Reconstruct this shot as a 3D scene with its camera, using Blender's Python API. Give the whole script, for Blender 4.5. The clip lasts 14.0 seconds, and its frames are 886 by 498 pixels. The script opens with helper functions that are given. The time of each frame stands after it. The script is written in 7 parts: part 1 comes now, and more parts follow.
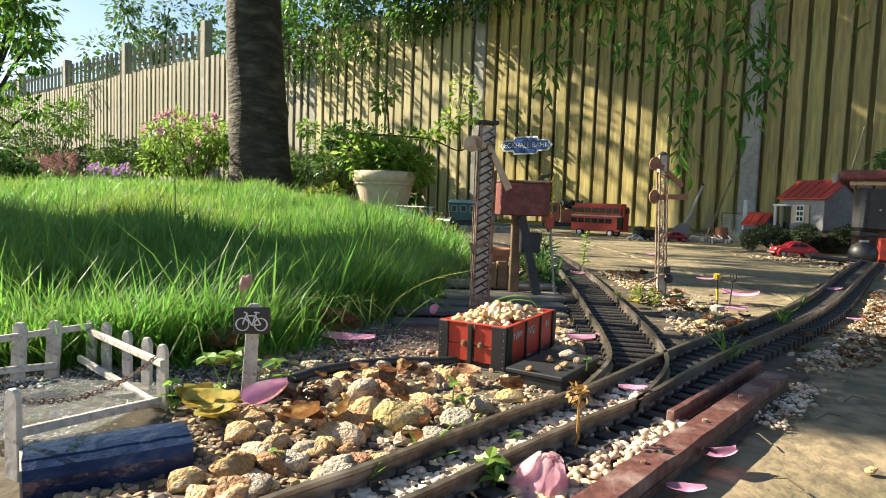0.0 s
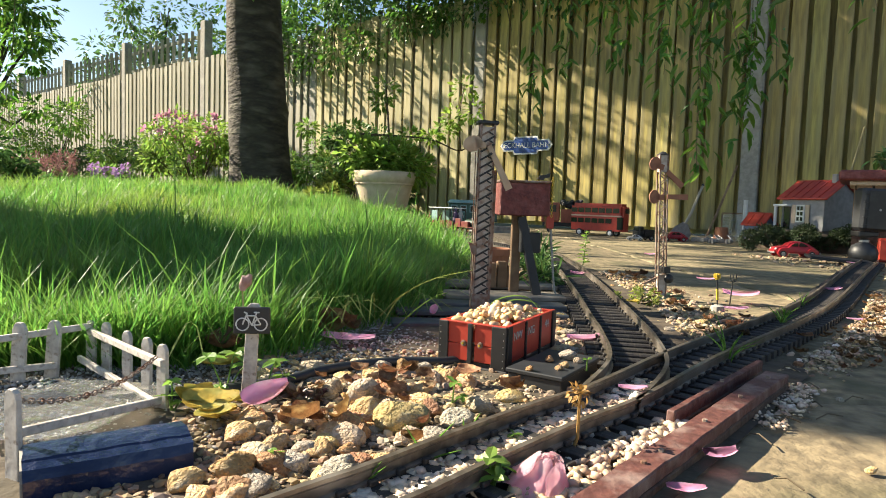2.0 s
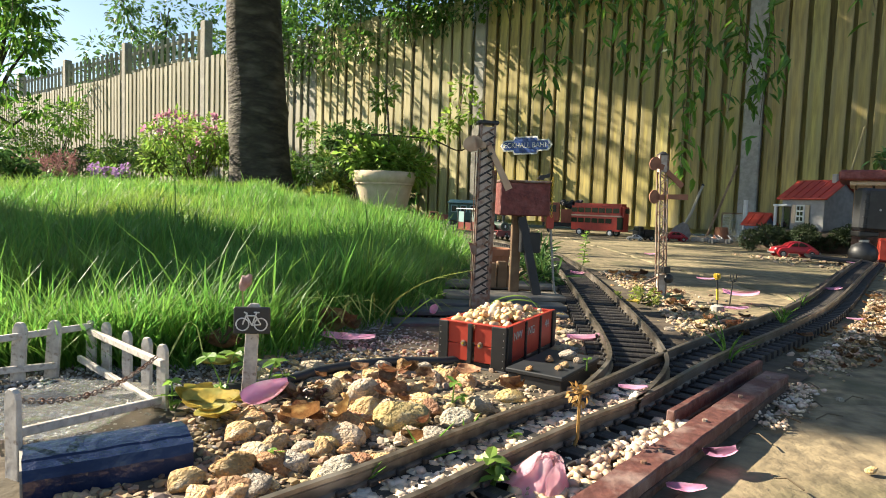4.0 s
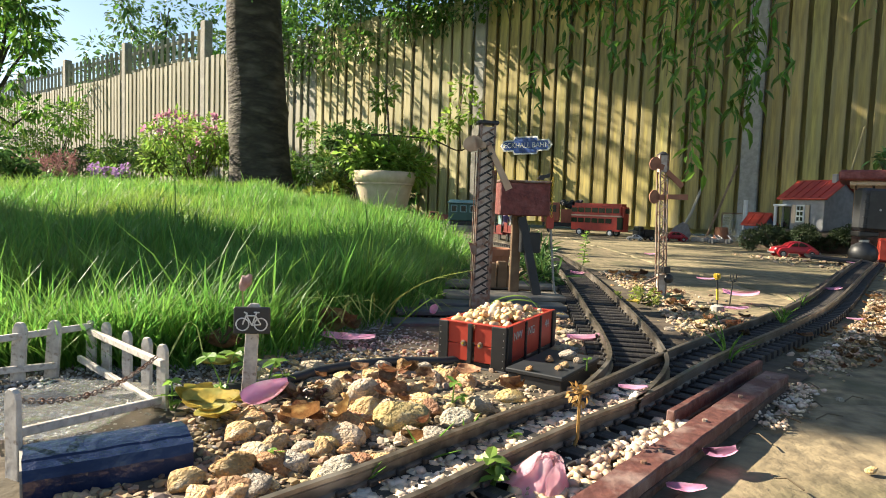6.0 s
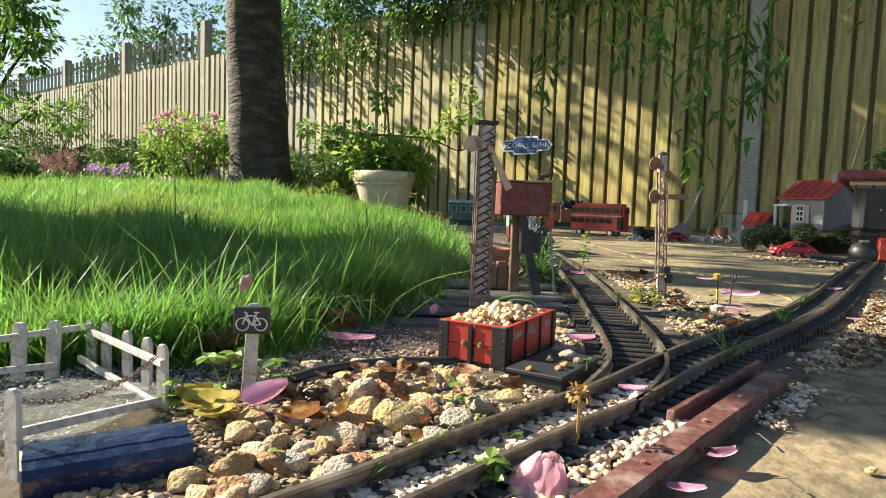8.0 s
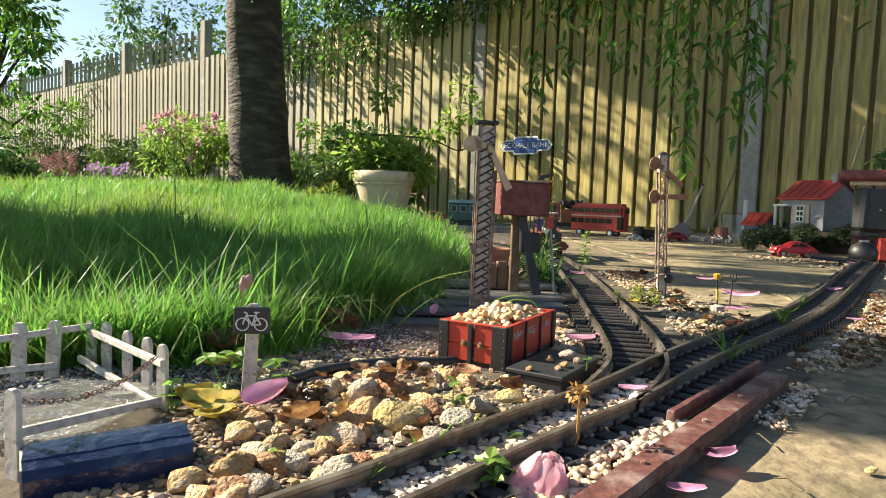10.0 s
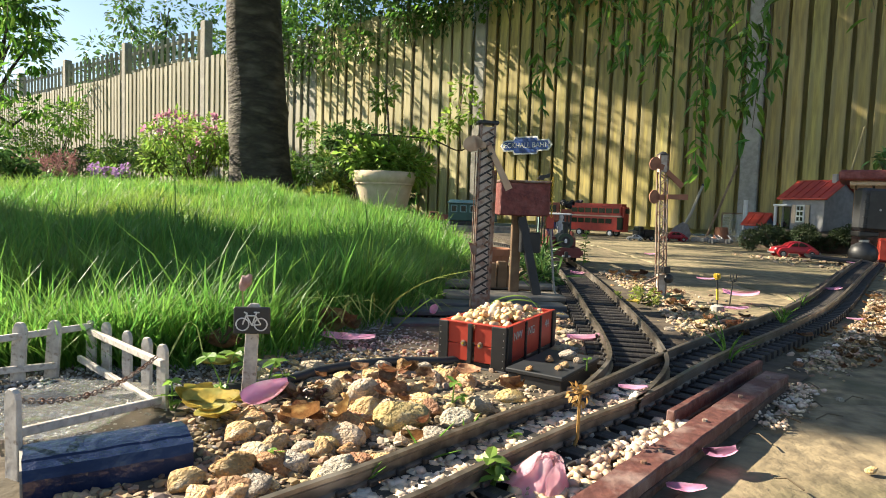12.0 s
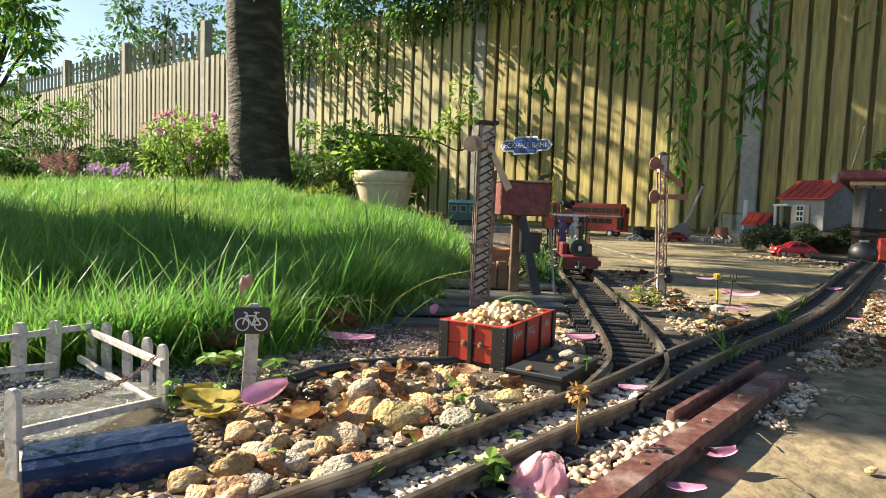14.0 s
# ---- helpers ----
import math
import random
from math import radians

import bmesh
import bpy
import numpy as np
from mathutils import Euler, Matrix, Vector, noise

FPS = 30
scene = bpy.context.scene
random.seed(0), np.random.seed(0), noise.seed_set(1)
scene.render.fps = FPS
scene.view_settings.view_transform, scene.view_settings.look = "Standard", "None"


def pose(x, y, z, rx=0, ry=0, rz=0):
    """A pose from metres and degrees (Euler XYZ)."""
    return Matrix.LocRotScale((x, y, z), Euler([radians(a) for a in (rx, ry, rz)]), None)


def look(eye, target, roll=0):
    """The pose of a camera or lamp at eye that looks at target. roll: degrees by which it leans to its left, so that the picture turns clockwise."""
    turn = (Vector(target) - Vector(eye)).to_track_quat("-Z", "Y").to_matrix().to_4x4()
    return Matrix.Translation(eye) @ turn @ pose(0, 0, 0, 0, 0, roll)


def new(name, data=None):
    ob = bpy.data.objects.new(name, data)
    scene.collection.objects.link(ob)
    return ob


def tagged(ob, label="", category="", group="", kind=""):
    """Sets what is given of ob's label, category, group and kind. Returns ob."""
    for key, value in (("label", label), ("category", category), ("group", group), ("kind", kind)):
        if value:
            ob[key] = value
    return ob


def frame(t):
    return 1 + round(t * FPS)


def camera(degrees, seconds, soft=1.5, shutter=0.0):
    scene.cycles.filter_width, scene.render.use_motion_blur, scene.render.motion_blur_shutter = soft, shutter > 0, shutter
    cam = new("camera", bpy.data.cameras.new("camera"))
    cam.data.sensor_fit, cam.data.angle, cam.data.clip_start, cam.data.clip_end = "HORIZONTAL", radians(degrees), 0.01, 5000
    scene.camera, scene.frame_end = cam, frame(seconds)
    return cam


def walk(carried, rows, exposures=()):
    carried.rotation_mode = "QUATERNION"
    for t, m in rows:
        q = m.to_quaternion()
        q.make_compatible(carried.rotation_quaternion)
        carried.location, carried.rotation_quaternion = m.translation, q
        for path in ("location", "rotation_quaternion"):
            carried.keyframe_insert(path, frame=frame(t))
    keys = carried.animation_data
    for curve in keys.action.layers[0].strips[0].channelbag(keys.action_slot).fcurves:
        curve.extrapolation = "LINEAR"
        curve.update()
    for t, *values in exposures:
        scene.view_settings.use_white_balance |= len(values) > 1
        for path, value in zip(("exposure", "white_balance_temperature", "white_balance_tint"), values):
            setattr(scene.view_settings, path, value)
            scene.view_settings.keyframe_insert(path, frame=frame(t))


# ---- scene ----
cam = camera(70.0, 14.0, soft=1.0)
EYE = (0.0, 0.0, 0.125)
VIEW = look(EYE, (0.0, 0.99752, 0.125 - 0.07036), 2.0)
walk(cam, [(0.0, VIEW), (14.0, VIEW)])

# ---- world and sun ----
SUN_TO = Vector((-0.93, 0.34, 0.60)).normalized()
world = bpy.data.worlds.new("sky")
scene.world = world
world.use_nodes = True
wn = world.node_tree.nodes
sky = wn.new("ShaderNodeTexSky")
sky.sky_type = 'NISHITA'
sky.sun_disc = False
sky.sun_elevation = math.asin(SUN_TO.z)
sky.sun_rotation = math.atan2(SUN_TO.x, SUN_TO.y)
sky.air_density, sky.dust_density, sky.ozone_density = 1.0, 0.5, 1.2
wn["Background"].inputs[1].default_value = 0.054
world.node_tree.links.new(sky.outputs[0], wn["Background"].inputs[0])
sun = new("sun", bpy.data.lights.new("sun", 'SUN'))
sun.data.energy, sun.data.angle, sun.data.color = 5.0, radians(0.5), (1.0, 0.88, 0.68)
sun.matrix_world = look(SUN_TO * 20, (0, 0, 0))
scene.view_settings.exposure = 1.73


# ---- materials ----
def mat(name, base, rough=0.6, second=None, scale=20.0, detail=4.0, mix=(0.35, 0.65), bump=0.3, depth=0.002,
        metal=0.0, third=None, tscale=4.0, tmix=(0.5, 0.7), trans=0.0, stretch=(1, 1, 1), vary=0.0, island=0.0, spec=0.5, coat=0.0):
    """Base colour with a fine and a coarse noise over it, bump from the fine one; vary: spread of lightness per object."""
    m = bpy.data.materials.new(name)
    m.use_nodes = True
    nt = m.node_tree
    n, l = nt.nodes, nt.links
    b = n["Principled BSDF"]
    b.inputs["Roughness"].default_value = rough
    b.inputs["Metallic"].default_value = metal
    b.inputs["Specular IOR Level"].default_value = spec
    b.inputs["Coat Weight"].default_value = coat
    co = n.new("ShaderNodeTexCoord")
    mp = n.new("ShaderNodeMapping")
    mp.inputs["Scale"].default_value = stretch
    l.new(co.outputs["Object"], mp.inputs[0])
    fine = n.new("ShaderNodeTexNoise")
    fine.inputs["Scale"].default_value, fine.inputs["Detail"].default_value = scale, detail
    l.new(mp.outputs[0], fine.inputs["Vector"])
    col = None

    def blend(a, c2, src, lo, hi):
        r = n.new("ShaderNodeMapRange")
        r.inputs[1].default_value, r.inputs[2].default_value = lo, hi
        l.new(src, r.inputs[0])
        x = n.new("ShaderNodeMix")
        x.data_type = 'RGBA'
        l.new(r.outputs[0], x.inputs[0])
        if isinstance(a, tuple):
            x.inputs[6].default_value = (*a, 1)
        else:
            l.new(a, x.inputs[6])
        x.inputs[7].default_value = (*c2, 1)
        return x.outputs[2]
    col = blend(base, second or tuple(v * 0.75 for v in base), fine.outputs[0], *mix)
    if third:
        co2 = n.new("ShaderNodeTexNoise")
        co2.inputs["Scale"].default_value, co2.inputs["Detail"].default_value = tscale, 5
        l.new(mp.outputs[0], co2.inputs["Vector"])
        col = blend(col, third, co2.outputs[0], *tmix)
    if vary or island:
        rnd = n.new("ShaderNodeObjectInfo").outputs["Random"] if vary else n.new("ShaderNodeNewGeometry").outputs["Random Per Island"]
        amount = vary or island
        r = n.new("ShaderNodeMapRange")
        r.inputs[3].default_value, r.inputs[4].default_value = 1 - amount, 1 + amount
        l.new(rnd, r.inputs[0])
        h = n.new("ShaderNodeHueSaturation")
        l.new(r.outputs[0], h.inputs["Value"])
        r2 = n.new("ShaderNodeMapRange")
        r2.inputs[3].default_value, r2.inputs[4].default_value = 0.5 - amount * 0.06, 0.5 + amount * 0.06
        w = n.new("ShaderNodeMath")
        w.operation = 'FRACT'
        m7 = n.new("ShaderNodeMath")
        m7.operation = 'MULTIPLY'
        m7.inputs[1].default_value = 7.31
        l.new(rnd, m7.inputs[0])
        l.new(m7.outputs[0], w.inputs[0])
        l.new(w.outputs[0], r2.inputs[0])
        l.new(r2.outputs[0], h.inputs["Hue"])
        l.new(col, h.inputs["Color"])
        col = h.outputs[0]
    l.new(col, b.inputs["Base Color"])
    if bump:
        bp = n.new("ShaderNodeBump")
        bp.inputs["Strength"].default_value, bp.inputs["Distance"].default_value = bump, depth
        l.new(fine.outputs[0], bp.inputs["Height"])
        l.new(bp.outputs[0], b.inputs["Normal"])
    if trans:
        t = n.new("ShaderNodeBsdfTranslucent")
        l.new(col, t.inputs[0])
        mx = n.new("ShaderNodeMixShader")
        mx.inputs[0].default_value = trans
        l.new(b.outputs[0], mx.inputs[1])
        l.new(t.outputs[0], mx.inputs[2])
        l.new(mx.outputs[0], n["Material Output"].inputs[0])
    return m


def glass_mat(name, tint, clear=0.9):
    m = bpy.data.materials.new(name)
    m.use_nodes = True
    b = m.node_tree.nodes["Principled BSDF"]
    b.inputs["Base Color"].default_value = (*tint, 1)
    b.inputs["Transmission Weight"].default_value = clear
    b.inputs["Roughness"].default_value = 0.08
    b.inputs["IOR"].default_value = 1.2
    return m


SOIL = mat("soil", (0.10, 0.075, 0.05), 0.95, (0.05, 0.038, 0.026), 60, third=(0.09, 0.085, 0.05), bump=0.6, depth=0.006)
LAWN_SOIL = mat("lawn_soil", (0.05, 0.07, 0.02), 0.95, (0.03, 0.035, 0.015), 40, third=(0.07, 0.09, 0.025), bump=0.6, depth=0.01)
GRASS = mat("grass_blade", (0.165, 0.335, 0.060), 0.46, (0.115, 0.265, 0.050), 3, third=(0.26, 0.35, 0.06), tscale=1.5, trans=0.6, island=0.35, bump=0)
STRAW = mat("pale_grass_blade", (0.34, 0.40, 0.11), 0.6, (0.26, 0.34, 0.08), 3, trans=0.45, island=0.35, bump=0)
DRY_GRASS = mat("dry_grass", (0.42, 0.36, 0.18), 0.7, trans=0.3, island=0.3, bump=0)
SLAB = mat("patio_slab", (0.30, 0.24, 0.14), 0.85, (0.14, 0.11, 0.065), 70, 10, third=(0.12, 0.105, 0.055), tscale=11, tmix=(0.47, 0.62), bump=1.0, depth=0.004, vary=0.10)
BEDDING = mat("bedding_sand", (0.10, 0.085, 0.06), 0.95, bump=0.5, depth=0.003)
FENCE_WOOD = mat("fence_wood", (0.52, 0.42, 0.13), 0.8, (0.25, 0.20, 0.075), 12, 8, third=(0.30, 0.265, 0.14), tscale=2.5, tmix=(0.45, 0.62), stretch=(5, 5, 0.7), bump=0.35, depth=0.003, vary=0.16)
GREY_WOOD = mat("weathered_wood", (0.43, 0.405, 0.32), 0.85, (0.30, 0.28, 0.22), 9, 6, third=(0.36, 0.34, 0.23), tscale=2.0, stretch=(6, 6, 0.5), bump=0.35, depth=0.003, vary=0.16)
PALE_WOOD = mat("pale_yellow_wood", (0.54, 0.47, 0.25), 0.8, (0.38, 0.325, 0.16), 12, 8, third=(0.40, 0.37, 0.25), tscale=2.5, tmix=(0.45, 0.62), stretch=(5, 5, 0.7), bump=0.35, depth=0.003, vary=0.16)
CONCRETE = mat("concrete", (0.36, 0.34, 0.30), 0.9, (0.27, 0.255, 0.22), 50, third=(0.42, 0.40, 0.35), tscale=6, bump=0.5, depth=0.003)
BARK = mat("bark", (0.060, 0.048, 0.036), 0.9, (0.022, 0.018, 0.015), 14, 9, third=(0.12, 0.105, 0.08), tscale=7, stretch=(1, 1, 3.0), bump=1.0, depth=0.02)
TWIG = mat("twig", (0.11, 0.08, 0.045), 0.8)
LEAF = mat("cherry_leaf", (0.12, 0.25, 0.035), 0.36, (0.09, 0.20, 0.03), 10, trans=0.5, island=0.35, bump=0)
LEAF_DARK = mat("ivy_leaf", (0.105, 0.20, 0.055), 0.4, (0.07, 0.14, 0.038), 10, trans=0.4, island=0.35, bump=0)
LEAF_PALE = mat("shrub_leaf", (0.20, 0.32, 0.07), 0.5, (0.15, 0.25, 0.055), 10, trans=0.5, island=0.35, bump=0)
RAIL = mat("weathered_rail", (0.23, 0.195, 0.16), 0.36, (0.10, 0.083, 0.066), 120, third=(0.38, 0.34, 0.29), tscale=30, metal=0.6, bump=0.3, depth=0.0004)
SLEEPER = mat("black_sleeper", (0.022, 0.020, 0.020), 0.6, (0.035, 0.031, 0.028), 90, third=(0.075, 0.065, 0.05), tscale=25, tmix=(0.55, 0.75), bump=0.5, depth=0.0006, vary=0.2)
STONE = mat("ochre_stone", (0.66, 0.46, 0.20), 0.8, (0.50, 0.32, 0.13), 4.5, 8, third=(0.58, 0.48, 0.32), tscale=1.3, bump=0.6, depth=0.035, vary=0.30)
PALE_STONE = mat("pale_stone", (0.62, 0.50, 0.35), 0.75, (0.48, 0.36, 0.23), 4.5, 8, third=(0.40, 0.32, 0.20), tscale=1.3, bump=0.6, depth=0.035, vary=0.25)
BROWN_STONE = mat("rusty_brown_stone", (0.50, 0.27, 0.11), 0.7, (0.34, 0.16, 0.065), 4.5, 8, third=(0.46, 0.28, 0.13), tscale=1.3, bump=0.6, depth=0.035, vary=0.3)
GREY_STONE = mat("grey_stone", (0.44, 0.39, 0.31), 0.8, (0.28, 0.24, 0.19), 4.5, 8, third=(0.46, 0.40, 0.30), tscale=1.3, bump=0.6, depth=0.035, vary=0.25)
PEBBLE = mat("pale_pebble", (0.62, 0.47, 0.33), 0.55, (0.44, 0.31, 0.20), 90, third=(0.70, 0.64, 0.56), tscale=40, island=0.35, bump=0.3, depth=0.0004)
GRAVEL = mat("brown_gravel", (0.42, 0.29, 0.16), 0.8, (0.22, 0.155, 0.09), 70, third=(0.45, 0.40, 0.33), tscale=30, island=0.45, bump=0.5, depth=0.0006)


# ---- building blocks ----
def part(name, bm, material, parent=None, label=""):
    """Links a bmesh as one mesh object, under parent where one is given."""
    me = bpy.data.meshes.new(name)
    bm.to_mesh(me)
    bm.free()
    me.materials.append(material)
    ob = new(name, me)
    ob.parent = parent
    return tagged(ob, label)


def thing(name, x, y, z, rz=0.0, label="", category="", group="", kind="", rx=0.0, ry=0.0):
    ob = new(name)
    ob.empty_display_size = 0.02
    ob.matrix_world = pose(x, y, z, rx, ry, rz)
    return tagged(ob, label, category, group, kind)


def mesh_thing(name, bm, material, m=None, label="", category="", group="", kind=""):
    ob = part(name, bm, material)
    if m is not None:
        ob.matrix_world = m
    return tagged(ob, label, category, group, kind)


def smooth(ob, on=True):
    ob.data.polygons.foreach_set("use_smooth", [on] * len(ob.data.polygons))
    return ob


def box(x, y, z, sx, sy, sz, bevel=0.0, m=None, bm=None):
    """A box of full size sx, sy, sz with its centre at x, y, z."""
    own = bmesh.new()
    bmesh.ops.create_cube(own, size=1)
    bmesh.ops.scale(own, vec=(sx, sy, sz), verts=own.verts)
    if bevel:
        bmesh.ops.bevel(own, geom=own.edges[:], offset=bevel, segments=1, affect='EDGES', profile=0.5)
    bmesh.ops.translate(own, vec=(x, y, z), verts=own.verts)
    if m is not None:
        bmesh.ops.transform(own, matrix=m, verts=own.verts)
    return merge(bm, own)


def merge(bm, own):
    if bm is None:
        return own
    me = bpy.data.meshes.new("tmp")
    own.to_mesh(me)
    own.free()
    bm.from_mesh(me)
    bpy.data.meshes.remove(me)
    return bm


def rod(a, b, r, r2=None, sides=8, bm=None):
    """A round bar from a to b."""
    a, b = Vector(a), Vector(b)
    own = bmesh.new()
    bmesh.ops.create_cone(own, cap_ends=True, segments=sides, radius1=r, radius2=r if r2 is None else r2, depth=(b - a).length)
    turn = (b - a).to_track_quat("Z", "Y").to_matrix().to_4x4()
    bmesh.ops.transform(own, matrix=Matrix.Translation((a + b) / 2) @ turn, verts=own.verts)
    return merge(bm, own)


def bar(a, b, w, h, bm=None, bevel=0.0, up=(0, 0, 1)):
    """A rectangular bar from a to b, w wide and h high."""
    a, b = Vector(a), Vector(b)
    d = (b - a).normalized()
    s = d.cross(Vector(up)).normalized()
    u = s.cross(d)
    m = Matrix((s, d, u)).transposed().to_4x4()
    m.translation = (a + b) / 2
    return box(0, 0, 0, w, (b - a).length, h, bevel, m, bm)


def lathe(profile, sides=24, bm=None, cap=True):
    """Turned round z: profile of (radius, height)."""
    own = bmesh.new()
    rings = []
    for r, z in profile:
        rings.append([own.verts.new((r * math.cos(2 * math.pi * i / sides), r * math.sin(2 * math.pi * i / sides), z)) for i in range(sides)])
    for p, q in zip(rings, rings[1:]):
        for i in range(sides):
            own.faces.new((p[i], p[(i + 1) % sides], q[(i + 1) % sides], q[i]))
    if cap:
        own.faces.new(rings[0][::-1])
        own.faces.new(rings[-1])
    return merge(bm, own)


def prism(outline, depth, bm=None, m=None, axis="y"):
    """An outline of (a, z) points, pushed out by depth along y, centred on it."""
    own = bmesh.new()
    p = [own.verts.new((a, -depth / 2, z)) for a, z in outline]
    q = [own.verts.new((a, depth / 2, z)) for a, z in outline]
    own.faces.new(p)
    own.faces.new(q[::-1])
    for i in range(len(p)):
        j = (i + 1) % len(p)
        own.faces.new((p[j], p[i], q[i], q[j]))
    bmesh.ops.recalc_face_normals(own, faces=own.faces)
    if m is not None:
        bmesh.ops.transform(own, matrix=m, verts=own.verts)
    return merge(bm, own)


def tube(points, r, r2=None, sides=7, bm=None):
    """A round bar along points, thinning from r to r2."""
    own = bmesh.new()
    pts = [Vector(p) for p in points]
    r2 = r if r2 is None else r2
    rings = []
    for i, p in enumerate(pts):
        d = (pts[min(i + 1, len(pts) - 1)] - pts[max(i - 1, 0)]).normalized()
        s = d.cross(Vector((0.13, 0.27, 0.95))).normalized()
        u = s.cross(d)
        rr = r + (r2 - r) * i / (len(pts) - 1)
        rings.append([own.verts.new(p + (s * math.cos(2 * math.pi * k / sides) + u * math.sin(2 * math.pi * k / sides)) * rr) for k in range(sides)])
    for a, b in zip(rings, rings[1:]):
        for k in range(sides):
            own.faces.new((a[k], a[(k + 1) % sides], b[(k + 1) % sides], b[k]))
    own.faces.new(rings[0][::-1])
    own.faces.new(rings[-1])
    bmesh.ops.recalc_face_normals(own, faces=own.faces)
    return merge(bm, own)


def spline(points, step):
    """Points about step apart on a smooth curve through the given ones."""
    pts = [np.array(p, float) for p in points]
    pts = [2 * pts[0] - pts[1]] + pts + [2 * pts[-1] - pts[-2]]
    out = []
    for i in range(1, len(pts) - 2):
        a, b, c, d = pts[i - 1:i + 3]
        n = max(2, int(np.linalg.norm(c - b) / (step * 0.2)))
        for k in range(n):
            t = k / n
            out.append(0.5 * (2 * b + (c - a) * t + (2 * a - 5 * b + 4 * c - d) * t * t + (3 * b - a - 3 * c + d) * t ** 3))
    out.append(pts[-2])
    out = np.array(out)
    run = np.concatenate([[0], np.cumsum(np.linalg.norm(np.diff(out, axis=0), axis=1))])
    n = max(2, int(run[-1] / step) + 1)
    at = np.linspace(0, run[-1], n)
    return np.stack([np.interp(at, run, out[:, k]) for k in range(out.shape[1])], 1)


def joined(name, verts, faces, material, label="", category="", kind="stuff", smoothed=False, parent=None):
    """One mesh from arrays: verts (n, 3) and faces, all with the same number of corners."""
    me = bpy.data.meshes.new(name)
    verts, faces = np.asarray(verts, np.float32), np.asarray(faces, np.int32)
    k = faces.shape[1]
    me.vertices.add(len(verts))
    me.vertices.foreach_set("co", verts.ravel())
    me.loops.add(faces.size)
    me.loops.foreach_set("vertex_index", faces.ravel())
    me.polygons.add(len(faces))
    me.polygons.foreach_set("loop_start", np.arange(0, faces.size, k, dtype=np.int32))
    me.polygons.foreach_set("loop_total", np.full(len(faces), k, np.int32))
    me.polygons.foreach_set("use_smooth", np.full(len(faces), smoothed))
    me.update()
    me.validate()
    me.materials.append(material)
    ob = new(name, me)
    ob.parent = parent
    return tagged(ob, label, category, "", kind)


def strewn(base_v, base_f, places, turns, sizes):
    """Copies of a small mesh as arrays: places (n, 3), turns (n, 3, 3), sizes (n, 3)."""
    v = np.einsum("nij,nkj->nki", turns, base_v[None] * sizes[:, None, :]) + places[:, None, :]
    f = base_f[None] + (np.arange(len(places)) * len(base_v))[:, None, None]
    return v.reshape(-1, 3), f.reshape(-1, base_f.shape[1])


def random_turns(rng, n, flat=math.pi):
    """Random turns; flat: how far they may lean out of level."""
    a, b, c = rng.uniform(0, 2 * math.pi, n), rng.uniform(-flat, flat, n), rng.uniform(-flat, flat, n)
    ca, sa, cb, sb, cc, sc = np.cos(a), np.sin(a), np.cos(b), np.sin(b), np.cos(c), np.sin(c)
    one, zero = np.ones(n), np.zeros(n)
    rz = np.array([[ca, -sa, zero], [sa, ca, zero], [zero, zero, one]]).transpose(2, 0, 1)
    rx = np.array([[one, zero, zero], [zero, cb, -sb], [zero, sb, cb]]).transpose(2, 0, 1)
    ry = np.array([[cc, zero, sc], [zero, one, zero], [-sc, zero, cc]]).transpose(2, 0, 1)
    return rz @ rx @ ry


def pebble_shape(seed, rough=0.25, level=1):
    """A lumpy unit stone as arrays."""
    bm = bmesh.new()
    bmesh.ops.create_icosphere(bm, subdivisions=level, radius=1)
    off = Vector((seed * 3.7, seed * 1.3, 0))
    for v in bm.verts:
        v.co *= 1 + rough * noise.noise(v.co * 0.9 + off) + rough * 0.5 * noise.noise(v.co * 2.3 + off)
    cut = random.Random(int(seed * 13))
    for _ in range(9 if level > 1 else 3):
        nn = Vector((cut.gauss(0, 1), cut.gauss(0, 1), cut.gauss(0, 1))).normalized()
        lim = cut.uniform(0.52, 0.82)
        for v in bm.verts:
            over = v.co.dot(nn) - lim
            if over > 0:
                v.co -= nn * over * 0.9
    for v in bm.verts:
        v.co.z = max(v.co.z, -0.55)
    va = np.array([v.co[:] for v in bm.verts])
    fa = np.array([[v.index for v in f.verts] for f in bm.faces])
    bm.free()
    return va, fa


LEAF_V = np.array([(0, 0, 0), (-0.20, 0.30, 0.05), (0, 0.35, -0.02), (0.20, 0.30, 0.05), (-0.16, 0.68, 0.0), (0, 0.7, -0.07), (0.16, 0.68, 0.0), (0, 1.0, -0.16)])
LEAF_F = np.array([(0, 2, 1), (0, 3, 2), (1, 2, 5), (1, 5, 4), (2, 3, 6), (2, 6, 5), (4, 5, 7), (5, 6, 7)])


def leaf_turns(rng, dirs, droop=0.3):
    """Turns that point a leaf's y along dirs, with its face about upwards."""
    d = dirs + rng.normal(0, 0.25, dirs.shape)
    d[:, 2] -= droop
    d /= np.linalg.norm(d, axis=1)[:, None]
    u = np.array([0, 0, 1.0]) + rng.normal(0, 0.45, dirs.shape)
    s = np.cross(d, u)
    s /= np.linalg.norm(s, axis=1)[:, None] + 1e-9
    return np.stack([s, d, np.cross(s, d)], 2)


